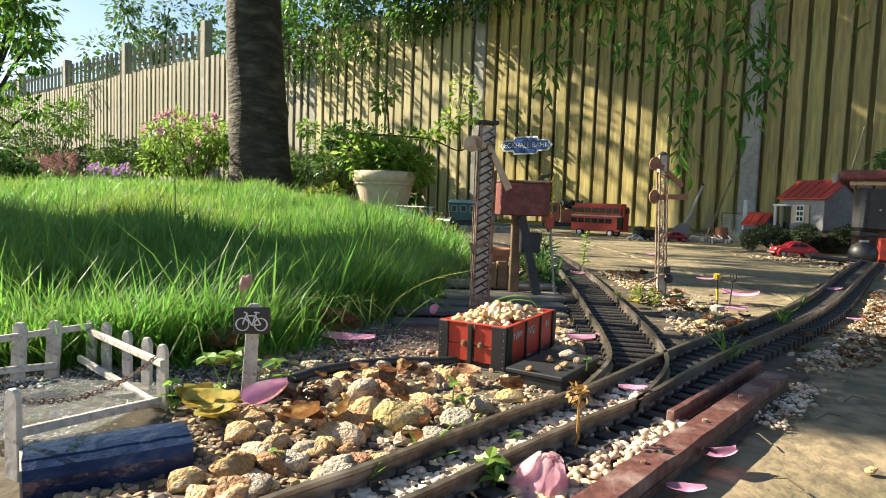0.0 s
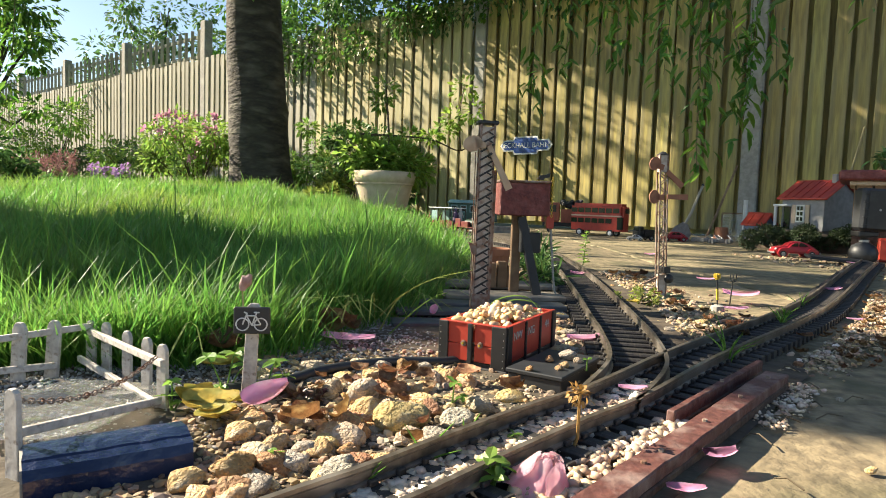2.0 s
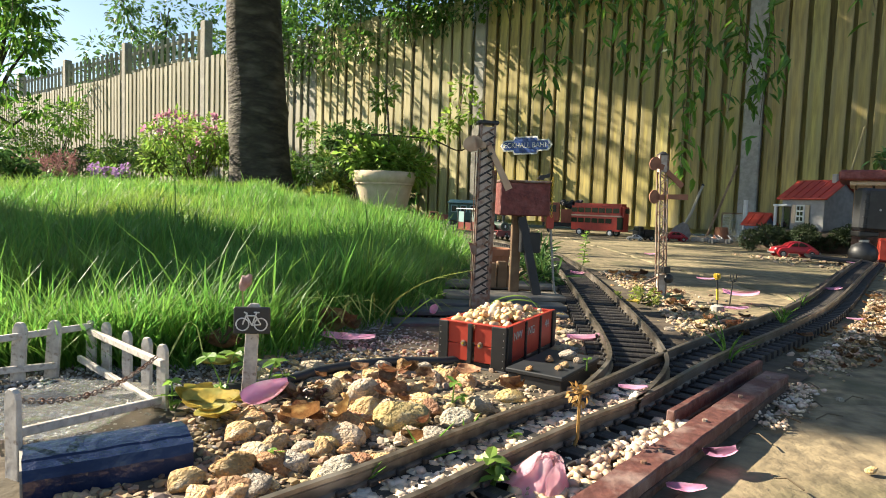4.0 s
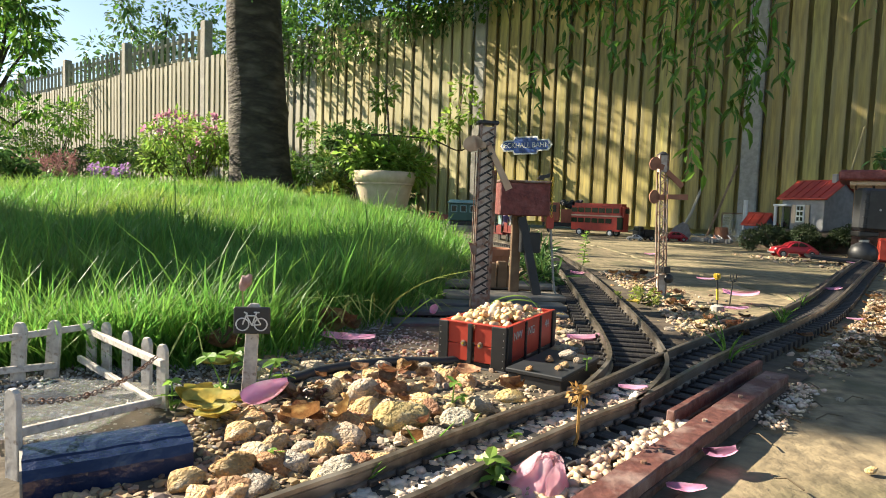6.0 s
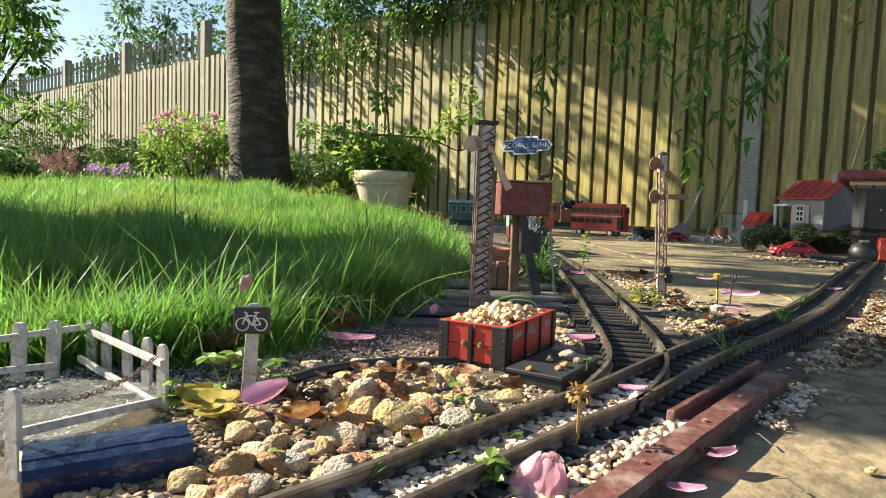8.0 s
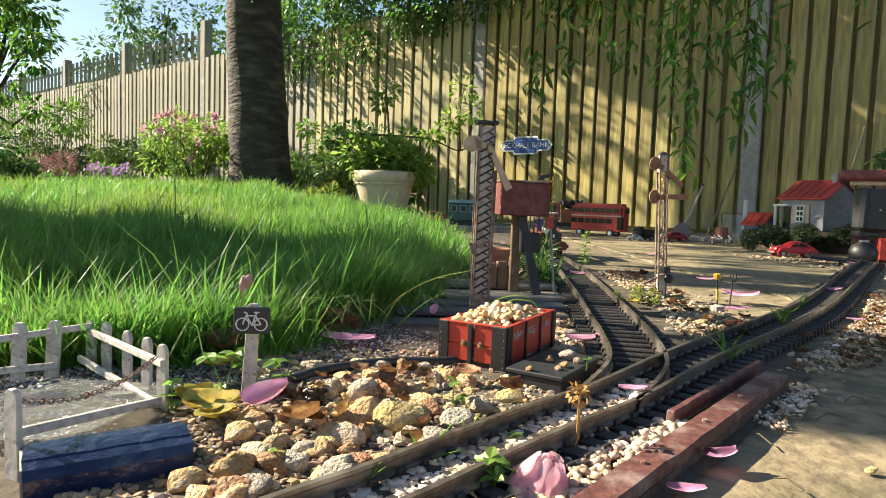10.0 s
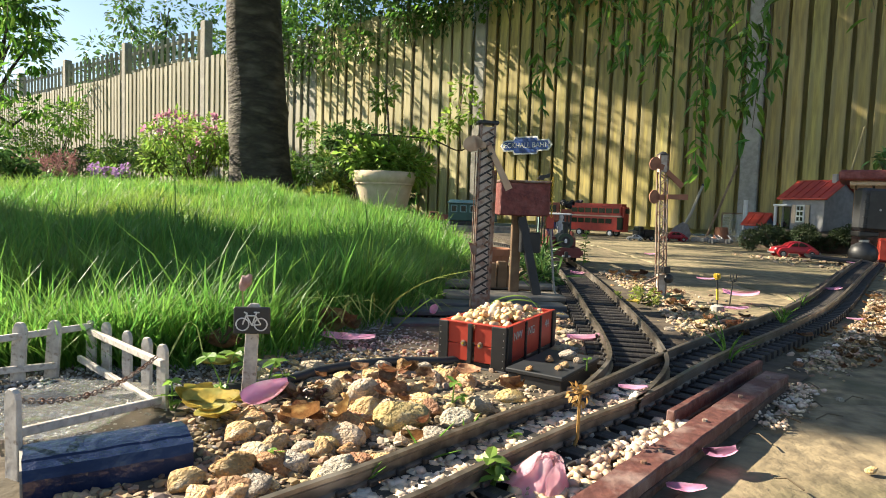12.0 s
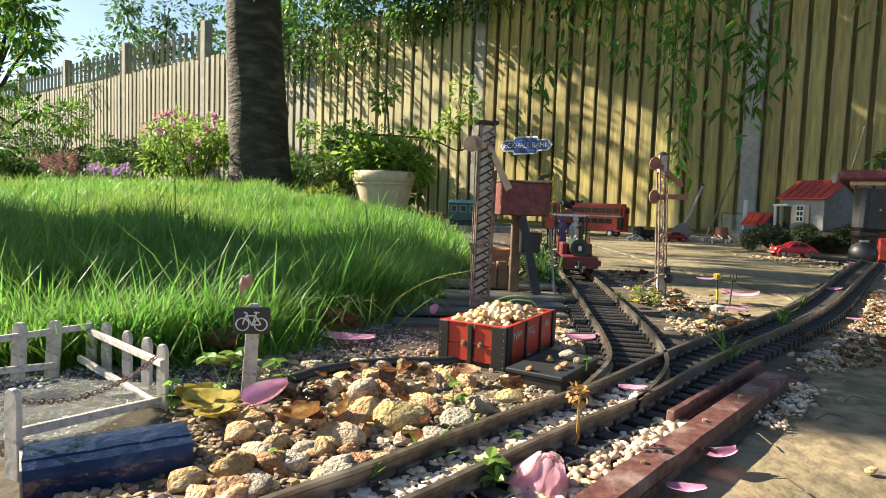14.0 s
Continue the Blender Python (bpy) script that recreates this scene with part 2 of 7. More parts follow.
def leaves(name, rng, centres, radii, n, size, material, parent=None, droop=0.3, wide=1.0, label="", category="", kind=""):
    """Leaves round clump centres (k, 3) with radii (k, 3): one mesh."""
    centres, radii = np.asarray(centres, float), np.asarray(radii, float)
    pick = rng.integers(0, len(centres), n)
    out = rng.normal(0, 1, (n, 3))
    out /= np.linalg.norm(out, axis=1)[:, None]
    p = centres[pick] + out * radii[pick] * rng.uniform(0.35, 1.0, n)[:, None] ** 0.6
    s = size * rng.uniform(0.6, 1.25, n)
    v, f = strewn(LEAF_V, LEAF_F, p, leaf_turns(rng, out, droop), np.stack([s * wide, s, s], 1))
    return joined(name, v, f, material, label, category, kind, parent=parent)


# ---- ground, lawn and patio ----
def lawn_edge(y):
    """Where the lawn ends towards the tracks, at a distance y."""
    return float(np.interp(y, [-3, 0.30, 0.42, 0.445, 0.475, 0.51, 0.60, 0.67, 0.80, 1.1, 1.6, 2.4, 3.2, 4.2, 5.5], [-0.5, -0.45, -0.36, -0.195, -0.15, -0.112, -0.088, -0.045, -0.008, 0.055, 0.09, 0.02, -0.12, -0.25, -0.4]))


def rise(x, y):
    """Height of the ground: level by the tracks, rising under the lawn towards the flower bed."""
    far = min(max((y - 0.6) / 4.6, 0), 1)
    side = min(max((lawn_edge(y) - x) / 0.95, 0), 1)
    dip = min(max((-1.7 - x) / 1.6, 0), 1)
    return (0.212 - 0.09 * dip) * far ** 1.1 * side ** 0.9


def ground_sheet():
    xs = np.concatenate([np.linspace(-200, -8, 9), np.linspace(-7, 3, 61), np.linspace(4, 200, 9)])
    ys = np.concatenate([np.linspace(-200, -2, 8), np.linspace(-1, 8, 61), np.linspace(9, 300, 10)])
    v = [(x, y, rise(x, y) - 0.03) for y in ys for x in xs]
    w = len(xs)
    f = [(j * w + i, j * w + i + 1, (j + 1) * w + i + 1, (j + 1) * w + i) for j in range(len(ys) - 1) for i in range(w - 1)]
    joined("ground", v, f, LAWN_SOIL, "dark earth under grass that slopes up gently", "ground", "structure", True)


ground_sheet()


def track_bed():
    """The level strip of earth and grit that carries tracks and stones."""
    ys = np.linspace(-0.6, 3.4, 60)
    v, f = [], []
    for y in ys:
        a = lawn_edge(y) - 0.06
        b = float(np.interp(y, [-0.6, -0.1, 0.2, 0.5, 0.6, 0.8, 1.0, 1.3, 3.4], [-0.2, -0.15, 0.05, 0.30, 0.34, 0.36, 0.34, 0.31, 0.33]))
        for k in range(9):
            x = a + (b - a) * k / 8
            v.append((x, y, 0.002 + 0.003 * noise.noise(Vector((x * 9, y * 9, 0)))))
    for j in range(len(ys) - 1):
        for k in range(8):
            i = j * 9 + k
            f.append((i, i + 1, i + 10, i + 9))
    joined("track_bed", v, f, SOIL, "dark gritty earth beside the garden tracks", "ground", "structure", True)


track_bed()


# ---- fence ----
FENCE_A, FENCE_STEP = Vector((1.765, 3.69, 0)), Vector((-1.51, 1.211, 0))
FENCE_IN = Vector((-0.626, -0.780, 0))


def fence():
    f = tagged(new("fence"), "weathered feather-edge timber garden fence between concrete posts", "fence", kind="structure")
    along = FENCE_STEP.normalized()
    turn = math.degrees(math.atan2(along.y, along.x))
    meshes = {}
    for wood, name in ((FENCE_WOOD, "board"), (PALE_WOOD, "pale_board"), (GREY_WOOD, "grey_board")):
        for w, kind in ((0.066 if wood is GREY_WOOD else 0.076, "front"), (0.099, "back")):
            bm = prism([(-w / 2, 0.0), (w / 2, 0.0), (w / 2, 1.0), (-w / 2, 1.0)], 0.018)
            bmesh.ops.bevel(bm, geom=[e for e in bm.edges if abs(e.verts[0].co.z - e.verts[1].co.z) > 0.5], offset=0.003, segments=1, affect='EDGES')
            me = bpy.data.meshes.new("board")
            bm.to_mesh(me)
            bm.free()
            me.materials.append(wood)
            meshes[name, kind] = me
    rng = random.Random(4)
    length = FENCE_STEP.length
    for n in range(-2, 8):
        p = FENCE_A + FENCE_STEP * n
        tall = 2.1 if n >= 3 else 1.76
        bm = box(0, 0, tall / 2 - 0.05, 0.10, 0.10, tall + 0.1, 0.008)
        ob = part("post", bm, CONCRETE, f, "grey concrete post")
        ob.matrix_world = pose(p.x, p.y, 0, 0, 0, turn)
        top = 1.70 if n < 2 else 1.66
        lift = 0.0 if n < 2 else 0.02
        # gravel board and rails
        for z, h in ((0.075, 0.15),):
            a, b = p + along * 0.05 - FENCE_IN * 0.03, p + along * (length - 0.05) - FENCE_IN * 0.03
            part("gravel_board", bar((a.x, a.y, z), (b.x, b.y, z), 0.03, h), FENCE_WOOD if n < 2 else GREY_WOOD, f)
        for z in (0.45, 1.35):
            back = -FENCE_IN * 0.045
            a, b = p + along * 0.05 + back, p + along * (length - 0.05) + back
            part("rail", bar((a.x, a.y, z), (b.x, b.y, z), 0.05, 0.07), GREY_WOOD, f)
        count = 18
        for k in range(-1, count):
            s = 0.06 + (length - 0.12) * (k + 0.5) / count
            for kind, out, shift in (("front", 0.042, 0.0), ("back", -0.014, length / count / 2)):
                if k < 0 and kind == "front":
                    continue
                q = p + along * (s + shift) + FENCE_IN * (out + rng.uniform(0, 0.005))
                ob = new("board", meshes["board" if n < 1 else "pale_board" if n < 2 else "grey_board", kind])
                ob.parent = f
                hgt = top - 0.03 + rng.uniform(-0.012, 0.012) + lift
                ob.matrix_basis = pose(q.x, q.y, 0.03, rng.uniform(-0.2, 0.2), rng.uniform(-0.3, 0.3), turn + 180 + rng.uniform(-1.5, 1.5)) @ Matrix.Diagonal((1, 1, hgt, 1))
        if n >= 3:
            for z in (1.72, 1.94):
                a, b = p + along * 0.05, p + along * (length - 0.05)
                part("trellis_rail", bar((a.x, a.y, z), (b.x, b.y, z), 0.02, 0.035), GREY_WOOD, f)
            for k in range(13):
                q = p + along * (0.12 + (length - 0.24) * k / 12) + FENCE_IN * 0.02
                part("trellis_slat", box(q.x, q.y, 1.83, 0.035, 0.012, 0.38, m=None), GREY_WOOD, f)


fence()


# ---- tracks ----
MAIN = [(-0.30, -0.06), (-0.13, 0.125), (-0.047, 0.213), (-0.016, 0.244), (0.019, 0.284), (0.068, 0.337), (0.110, 0.379), (0.209, 0.500), (0.362, 0.668), (0.531, 0.872), (0.900, 1.370), (1.15, 1.70)]
BRANCH = [(0.100, 0.365), (0.145, 0.455), (0.166, 0.55), (0.178, 0.64), (0.204, 0.85), (0.233, 1.12), (0.251, 1.36), (0.259, 1.60), (0.247, 1.80), (0.20, 2.04), (0.10, 2.28), (-0.04, 2.50), (-0.25, 2.68), (-0.55, 2.80), (-1.0, 2.90)]


def offset_line(pts, d):
    t = np.gradient(pts, axis=0)
    t /= np.linalg.norm(t, axis=1)[:, None]
    return pts + np.stack([t[:, 1], -t[:, 0]], 1) * d


RAIL_TOP = 0.017


def rail_mesh(line, name, parent):
    """A rail with foot, web and head along a line of (x, y)."""
    prof = [(-0.0026, 0.0), (0.0026, 0.0), (0.0026, 0.0010), (0.0008, 0.0018), (0.0008, 0.0058), (0.0015, 0.0066), (0.0015, 0.0085), (-0.0015, 0.0085), (-0.0015, 0.0066), (-0.0008, 0.0058), (-0.0008, 0.0018), (-0.0026, 0.0010)]
    t = np.gradient(line, axis=0)
    t /= np.linalg.norm(t, axis=1)[:, None]
    nrm = np.stack([t[:, 1], -t[:, 0]], 1)
    k = len(prof)
    v = [(p[0] + n[0] * a, p[1] + n[1] * a, RAIL_TOP - 0.0085 + z) for p, n in zip(line, nrm) for a, z in prof]
    f = [(i * k + j, i * k + (j + 1) % k, (i + 1) * k + (j + 1) % k, (i + 1) * k + j) for i in range(len(line) - 1) for j in range(k)]
    return joined(name, v, f, RAIL, "", "", "", False, parent)


def track(name, pts, gauges, skip, label, span):
    """Rails on sleepers; gauges: the gauge at the given points."""
    tr = tagged(new(name), label, "railway track", kind="structure")
    line = spline([(*p, g) for p, g in zip(pts, gauges)], 0.012)
    xy, g = line[:, :2], line[:, 2]
    for side in (-1, 1):
        rail_mesh(offset_line(xy, 0) + (offset_line(xy, 1) - xy) * (side * g / 2)[:, None], "rail", tr)
    bm = box(0, 0, 0, 1, 0.0085, 0.0085, 0.0012)
    me = bpy.data.meshes.new("sleeper")
    bm.to_mesh(me)
    bm.free()
    me.materials.append(SLEEPER)
    ch = bmesh.new()
    for s in (-1, 1):
        box(s * 0.0032, 0, 0.0012, 0.0026, 0.0050, 0.0028, 0.0005, bm=ch)
    chair = bpy.data.meshes.new("chair")
    ch.to_mesh(chair)
    ch.free()
    chair.materials.append(SLEEPER)
    t = np.gradient(xy, axis=0)
    last, rng = -1.0, random.Random(len(pts))
    run = np.concatenate([[0], np.cumsum(np.linalg.norm(np.diff(xy, axis=0), axis=1))])
    for s in np.arange(0.004, run[-1], 0.0165 if name == "main_track" else 0.0195):
        x, y = np.interp(s, run, xy[:, 0]), np.interp(s, run, xy[:, 1])
        gg = np.interp(s, run, g)
        a = math.degrees(math.atan2(np.interp(s, run, t[:, 1]), np.interp(s, run, t[:, 0]))) - 90
        if skip(x, y):
            continue
        ob = new("sleeper", me)
        ob.parent = tr
        ob.matrix_basis = pose(x, y, RAIL_TOP - 0.0085 - 0.00435, 0, 0, a + rng.uniform(-1, 1)) @ Matrix.Diagonal((gg + 0.032, 1, 1, 1))
        if y < span:
            for side in (-1, 1):
                c = new("rail_chair", chair)
                c.parent = tr
                c.matrix_basis = pose(x, y, RAIL_TOP - 0.0085, 0, 0, a) @ Matrix.Translation((side * gg / 2, 0, 0))
    return tr, xy, run


track("main_track", MAIN, [0.033] * 9 + [0.034, 0.037, 0.037], lambda x, y: y < 0.02, "dark narrow-gauge model railway track on black sleepers", 1.0)
track("branch_track", BRANCH, [0.034, 0.040, 0.045, 0.047, 0.047, 0.047] + [0.045] * 9, lambda x, y: y < 0.47, "dark model railway track curving off towards the fence", 1.0)


# ---- cherry tree ----
def tree():
    t = thing("cherry_tree", -1.36, 4.75, rise(-1.36, 4.75) - 0.05, 0, "mature cherry tree with dark rough bark and drooping leafy branches", "tree")
    bm = bmesh.new()
    rings, sides = 34, 28
    grid = []
    for i in range(rings):
        h = 2.6 * i / (rings - 1)
        r = 0.198 + 0.07 * math.exp(-h * 6) + 0.01 * math.sin(h * 3)
        cx, cy = -0.052 * h - 0.02 * math.sin(h * 1.6), 0.0
        ring = []
        for k in range(sides):
            a = 2 * math.pi * k / sides
            rr = r * (1 + 0.05 * noise.noise(Vector((math.cos(a) * 1.5, math.sin(a) * 1.5, h * 2))) + 0.025 * noise.noise(Vector((math.cos(a) * 6, math.sin(a) * 6, h * 9)))) + 0.022 * math.exp(-((h - 0.62) / 0.05) ** 2) * max(math.cos(a + 0.4), 0)
            ring.append(bm.verts.new((cx + rr * math.cos(a), cy + rr * math.sin(a), h)))
        grid.append(ring)
    for p, q in zip(grid, grid[1:]):
        for k in range(sides):
            bm.faces.new((p[k], p[(k + 1) % sides], q[(k + 1) % sides], q[k]))
    smooth(part("trunk", bm, BARK, t))
    return t


TREE = tree()


# ---- grass ----
def grass():
    rng = np.random.default_rng(3)
    n = 250000
    y = 0.40 + 5.4 * rng.uniform(0, 1, n) ** 2.3
    left = -0.78 * y - 0.25
    edge = np.interp(y, [-3, 0.30, 0.42, 0.445, 0.475, 0.51, 0.60, 0.67, 0.80, 1.1, 1.6, 2.4, 3.2, 4.2, 5.5], [-0.5, -0.45, -0.36, -0.195, -0.15, -0.112, -0.088, -0.045, -0.008, 0.055, 0.09, 0.02, -0.12, -0.25, -0.4])
    x = left + (edge - left) * rng.uniform(0, 1, n) ** 0.9 + rng.normal(0, 0.012, n)
    far = np.clip((y - 0.6) / 4.6, 0, 1)
    z = (0.212 - 0.09 * np.clip((-1.7 - x) / 1.6, 0, 1)) * far ** 1.1 * np.clip((edge - x) / 0.95, 0, 1) ** 0.9 - 0.025
    near_edge = np.clip((edge - x) / 0.045, 0.40, 1)
    tuft = 0.75 + 0.5 * np.sin(x * 9 + 3 * np.sin(y * 5)) * np.sin(y * 7 + 2 * np.sin(x * 4))
    h = (0.050 + 0.065 * rng.uniform(0, 1, n) ** 2) * near_edge * np.clip(tuft, 0.5, 1.2) * (0.95 + 0.10 * np.clip(y - 0.5, 0, 1.2)) + 0.02
    tall = rng.uniform(0, 1, n) < np.where((x < -0.10) & (y < 0.75), 0.05, 0.012)
    h = np.where(tall, h * 1.3 + 0.02, h)
    a = rng.uniform(0, 2 * math.pi, n)
    lean = h * rng.uniform(0.08, 0.75, n)
    w = rng.uniform(0.0006, 0.0013, n) * (0.70 + 0.36 * y)
    dx, dy = np.cos(a), np.sin(a)
    px, py = -dy, dx
    vs = []
    for s, ww in ((0, 1.0), (0.4, 0.9), (0.75, 0.6)):
        cx, cy, cz = x + dx * lean * s * s, y + dy * lean * s * s, z + h * s * (1 - 0.15 * s)
        vs += [np.stack([cx - px * w * ww, cy - py * w * ww, cz], 1), np.stack([cx + px * w * ww, cy + py * w * ww, cz], 1)]
    vs.append(np.stack([x + dx * lean, y + dy * lean, z + h * 0.85], 1))
    v = np.stack(vs, 1).reshape(-1, 3)
    base = np.array([(0, 1, 3), (0, 3, 2), (2, 3, 5), (2, 5, 4), (4, 5, 6)])
    f = (base[None] + (np.arange(n) * 7)[:, None, None]).reshape(-1, 3)
    joined("grass", v, f, GRASS, "long lush green lawn grass in sunlight", "grass")


grass()


def straw():
    """Pale dry blades that flop out of the lawn's edge."""
    rng = np.random.default_rng(8)
    n = 120
    y = rng.uniform(0.40, 1.15, n)
    edge = np.interp(y, [0.30, 0.42, 0.445, 0.475, 0.51, 0.60, 0.67, 0.80, 1.1, 1.6], [-0.45, -0.36, -0.195, -0.15, -0.112, -0.088, -0.045, -0.008, 0.055, 0.09])
    x = edge - rng.uniform(-0.01, 0.10, n)
    h, reach = rng.uniform(0.015, 0.050, n), rng.uniform(0.04, 0.09, n)
    a = rng.normal(-0.9, 0.7, n)
    w = rng.uniform(0.0004, 0.0008, n)
    dx, dy = np.cos(a), np.sin(a)
    vs = []
    for s in (0, 0.3, 0.6, 0.85):
        cx, cy, cz = x + dx * reach * s, y + dy * reach * s, 0.004 + h * (1 - (1 - min(s / 0.5, 1)) ** 2) - h * max(s - 0.5, 0) * 1.2
        vs += [np.stack([cx + dy * w, cy - dx * w, cz], 1), np.stack([cx - dy * w, cy + dx * w, cz], 1)]
    vs.append(np.stack([x + dx * reach, y + dy * reach, 0.004 + h * 0.35], 1))
    v = np.stack(vs, 1).reshape(-1, 3)
    base = np.array([(0, 1, 3), (0, 3, 2), (2, 3, 5), (2, 5, 4), (4, 5, 7), (4, 7, 6), (6, 7, 8)])
    f = (base[None] + (np.arange(n) * 9)[:, None, None]).reshape(-1, 3)
    joined("dry_grass", v, f, STRAW, "pale dry grass flopping over the lawn's edge", "grass")


straw()


# ---- paints ----
RED = mat("red_paint", (0.47, 0.050, 0.027), 0.42, (0.38, 0.038, 0.022), 60, third=(0.30, 0.04, 0.03), tscale=15, tmix=(0.6, 0.8), bump=0.1, depth=0.0005)
DULL_RED = mat("dull_red_paint", (0.20, 0.045, 0.036), 0.6, (0.12, 0.026, 0.022), 220, 6, third=(0.24, 0.08, 0.065), tscale=60, bump=0.9, depth=0.002)
LOCO_RED = mat("maroon_paint", (0.16, 0.022, 0.022), 0.45, (0.11, 0.016, 0.016), 80, bump=0.1, depth=0.0004)
MAROON = mat("maroon_stained_wood", (0.14, 0.054, 0.043), 0.6, (0.085, 0.032, 0.026), 160, 8, third=(0.26, 0.18, 0.155), tscale=60, tmix=(0.50, 0.75), bump=0.9, depth=0.0015)
BLACK = mat("black_paint", (0.012, 0.012, 0.013), 0.5, (0.018, 0.018, 0.019), 80, third=(0.032, 0.030, 0.028), tscale=20, bump=0.2, depth=0.0004)
SHINY_BLACK = mat("black_plastic", (0.016, 0.018, 0.021), 0.5, (0.025, 0.027, 0.03), 40, bump=0.1, depth=0.0004)
NAVY = mat("navy_paint", (0.010, 0.020, 0.062), 0.22, (0.007, 0.014, 0.045), 120, third=(0.03, 0.045, 0.10), tscale=30, bump=1.0, depth=0.0016)
WHITE_WOOD = mat("flaking_white_wood", (0.56, 0.52, 0.47), 0.75, (0.40, 0.36, 0.32), 250, third=(0.25, 0.20, 0.16), tscale=300, tmix=(0.56, 0.72), bump=0.5, depth=0.0006)
WHITE = mat("white_paint", (0.75, 0.75, 0.72), 0.5, bump=0.05)
CREAM = mat("cream_terracotta", (0.62, 0.50, 0.36), 0.8, (0.52, 0.41, 0.29), 30, third=(0.45, 0.36, 0.24), tscale=5, bump=0.3, depth=0.002)
TERRACOTTA = mat("terracotta", (0.35, 0.14, 0.07), 0.8)
RUST = mat("rusty_steel", (0.17, 0.075, 0.04), 0.75, (0.28, 0.24, 0.20), 150, third=(0.10, 0.05, 0.03), tscale=60, bump=0.5, depth=0.0005)
STEEL = mat("grey_steel", (0.42, 0.42, 0.42), 0.4, (0.30, 0.30, 0.29), 60, metal=0.7, bump=0.1)
LATTICE = mat("weathered_white_lattice", (0.50, 0.45, 0.39), 0.7, (0.36, 0.30, 0.24), 160, third=(0.20, 0.11, 0.07), tscale=70, tmix=(0.52, 0.66), bump=0.4, depth=0.0005)
ARM = mat("bare_wooden_arm", (0.50, 0.38, 0.26), 0.7, (0.42, 0.30, 0.20), 60, third=(0.35, 0.22, 0.13), tscale=25, bump=0.3, depth=0.0005)
ARM_BROWN = mat("rust_red_arm", (0.30, 0.13, 0.07), 0.7, (0.22, 0.09, 0.05), 60, bump=0.3, depth=0.0005)
PLANK = mat("grey_plank", (0.25, 0.21, 0.16), 0.85, (0.13, 0.11, 0.09), 40, 6, third=(0.30, 0.26, 0.21), tscale=12, stretch=(1, 1, 1), bump=0.5, depth=0.001, vary=0.2)
SLATE = mat("blue_slate", (0.075, 0.085, 0.09), 0.6, (0.05, 0.055, 0.06), 40, third=(0.12, 0.13, 0.13), tscale=12, bump=0.5, depth=0.001)
BROWN_WOOD = mat("brown_wood", (0.24, 0.15, 0.08), 0.75, (0.16, 0.095, 0.05), 60, third=(0.32, 0.21, 0.11), tscale=20, bump=0.4, depth=0.001)
DARK_GREEN = mat("dark_green_paint", (0.02, 0.05, 0.032), 0.4, bump=0.05)
BOTTLE_GREEN = mat("teal_green_paint", (0.03, 0.085, 0.066), 0.45, (0.022, 0.065, 0.05), 40, bump=0.05)
TEAL = mat("pale_teal_paint", (0.20, 0.32, 0.32), 0.5, bump=0.05)
YELLOW = mat("yellow_paint", (0.62, 0.42, 0.03), 0.5, bump=0.05)
BLUE = mat("sign_blue", (0.03, 0.08, 0.30), 0.35, bump=0.0)
CYCLE_BLACK = mat("sign_black", (0.035, 0.035, 0.038), 0.4, bump=0.0)
PETAL = mat("pink_petal", (0.84, 0.50, 0.68), 0.5, (0.80, 0.42, 0.62), 2, third=(0.88, 0.68, 0.78), tscale=2.5, trans=0.5, vary=0.12, bump=0.2, depth=0.0006)
DEAD_LEAF = mat("dead_leaf", (0.30, 0.17, 0.08), 0.65, (0.18, 0.09, 0.045), 7, third=(0.46, 0.34, 0.18), tscale=3, trans=0.25, vary=0.3, bump=0.4, depth=0.001)
YELLOW_LEAF = mat("yellow_leaf", (0.66, 0.52, 0.11), 0.55, (0.48, 0.36, 0.06), 7, third=(0.42, 0.40, 0.09), tscale=3, trans=0.3, bump=0.3, depth=0.0008)
WEED = mat("weed_leaf", (0.22, 0.38, 0.07), 0.45, (0.11, 0.24, 0.035), 80, trans=0.45, vary=0.2, bump=0.2, depth=0.0005)
STALK = mat("ochre_stalk", (0.40, 0.23, 0.06), 0.6, (0.30, 0.17, 0.05), 60, trans=0.2)
PURPLE = mat("purple_cloth", (0.10, 0.06, 0.13), 0.7, bump=0)
PALE_CLOTH = mat("pale_cloth", (0.50, 0.48, 0.45), 0.7, bump=0)
CLEAR = glass_mat("clear_plastic", (0.9, 0.92, 0.9), 0.9)
WINDOW = mat("dark_window", (0.015, 0.018, 0.02), 0.12, bump=0.0)


def text(words, size, material, parent, m, depth=0.0002):
    """Raised lettering with the built-in font, as a mesh."""
    c = bpy.data.curves.new("lettering", 'FONT')
    c.body, c.size, c.extrude, c.align_x, c.align_y = words, size, depth, 'CENTER', 'CENTER'
    tmp = bpy.data.objects.new("tmp", c)
    me = bpy.data.meshes.new_from_object(tmp)
    bpy.data.objects.remove(tmp)
    me.materials.clear()
    me.materials.append(material)
    ob = new("lettering", me)
    ob.parent = parent
    ob.matrix_basis = m
    return tagged(ob, "lettering")


LOAD = mat("ochre_pebble", (0.68, 0.46, 0.22), 0.55, (0.55, 0.33, 0.14), 120, third=(0.72, 0.60, 0.45), tscale=60, island=0.35, bump=0.3, depth=0.0004)


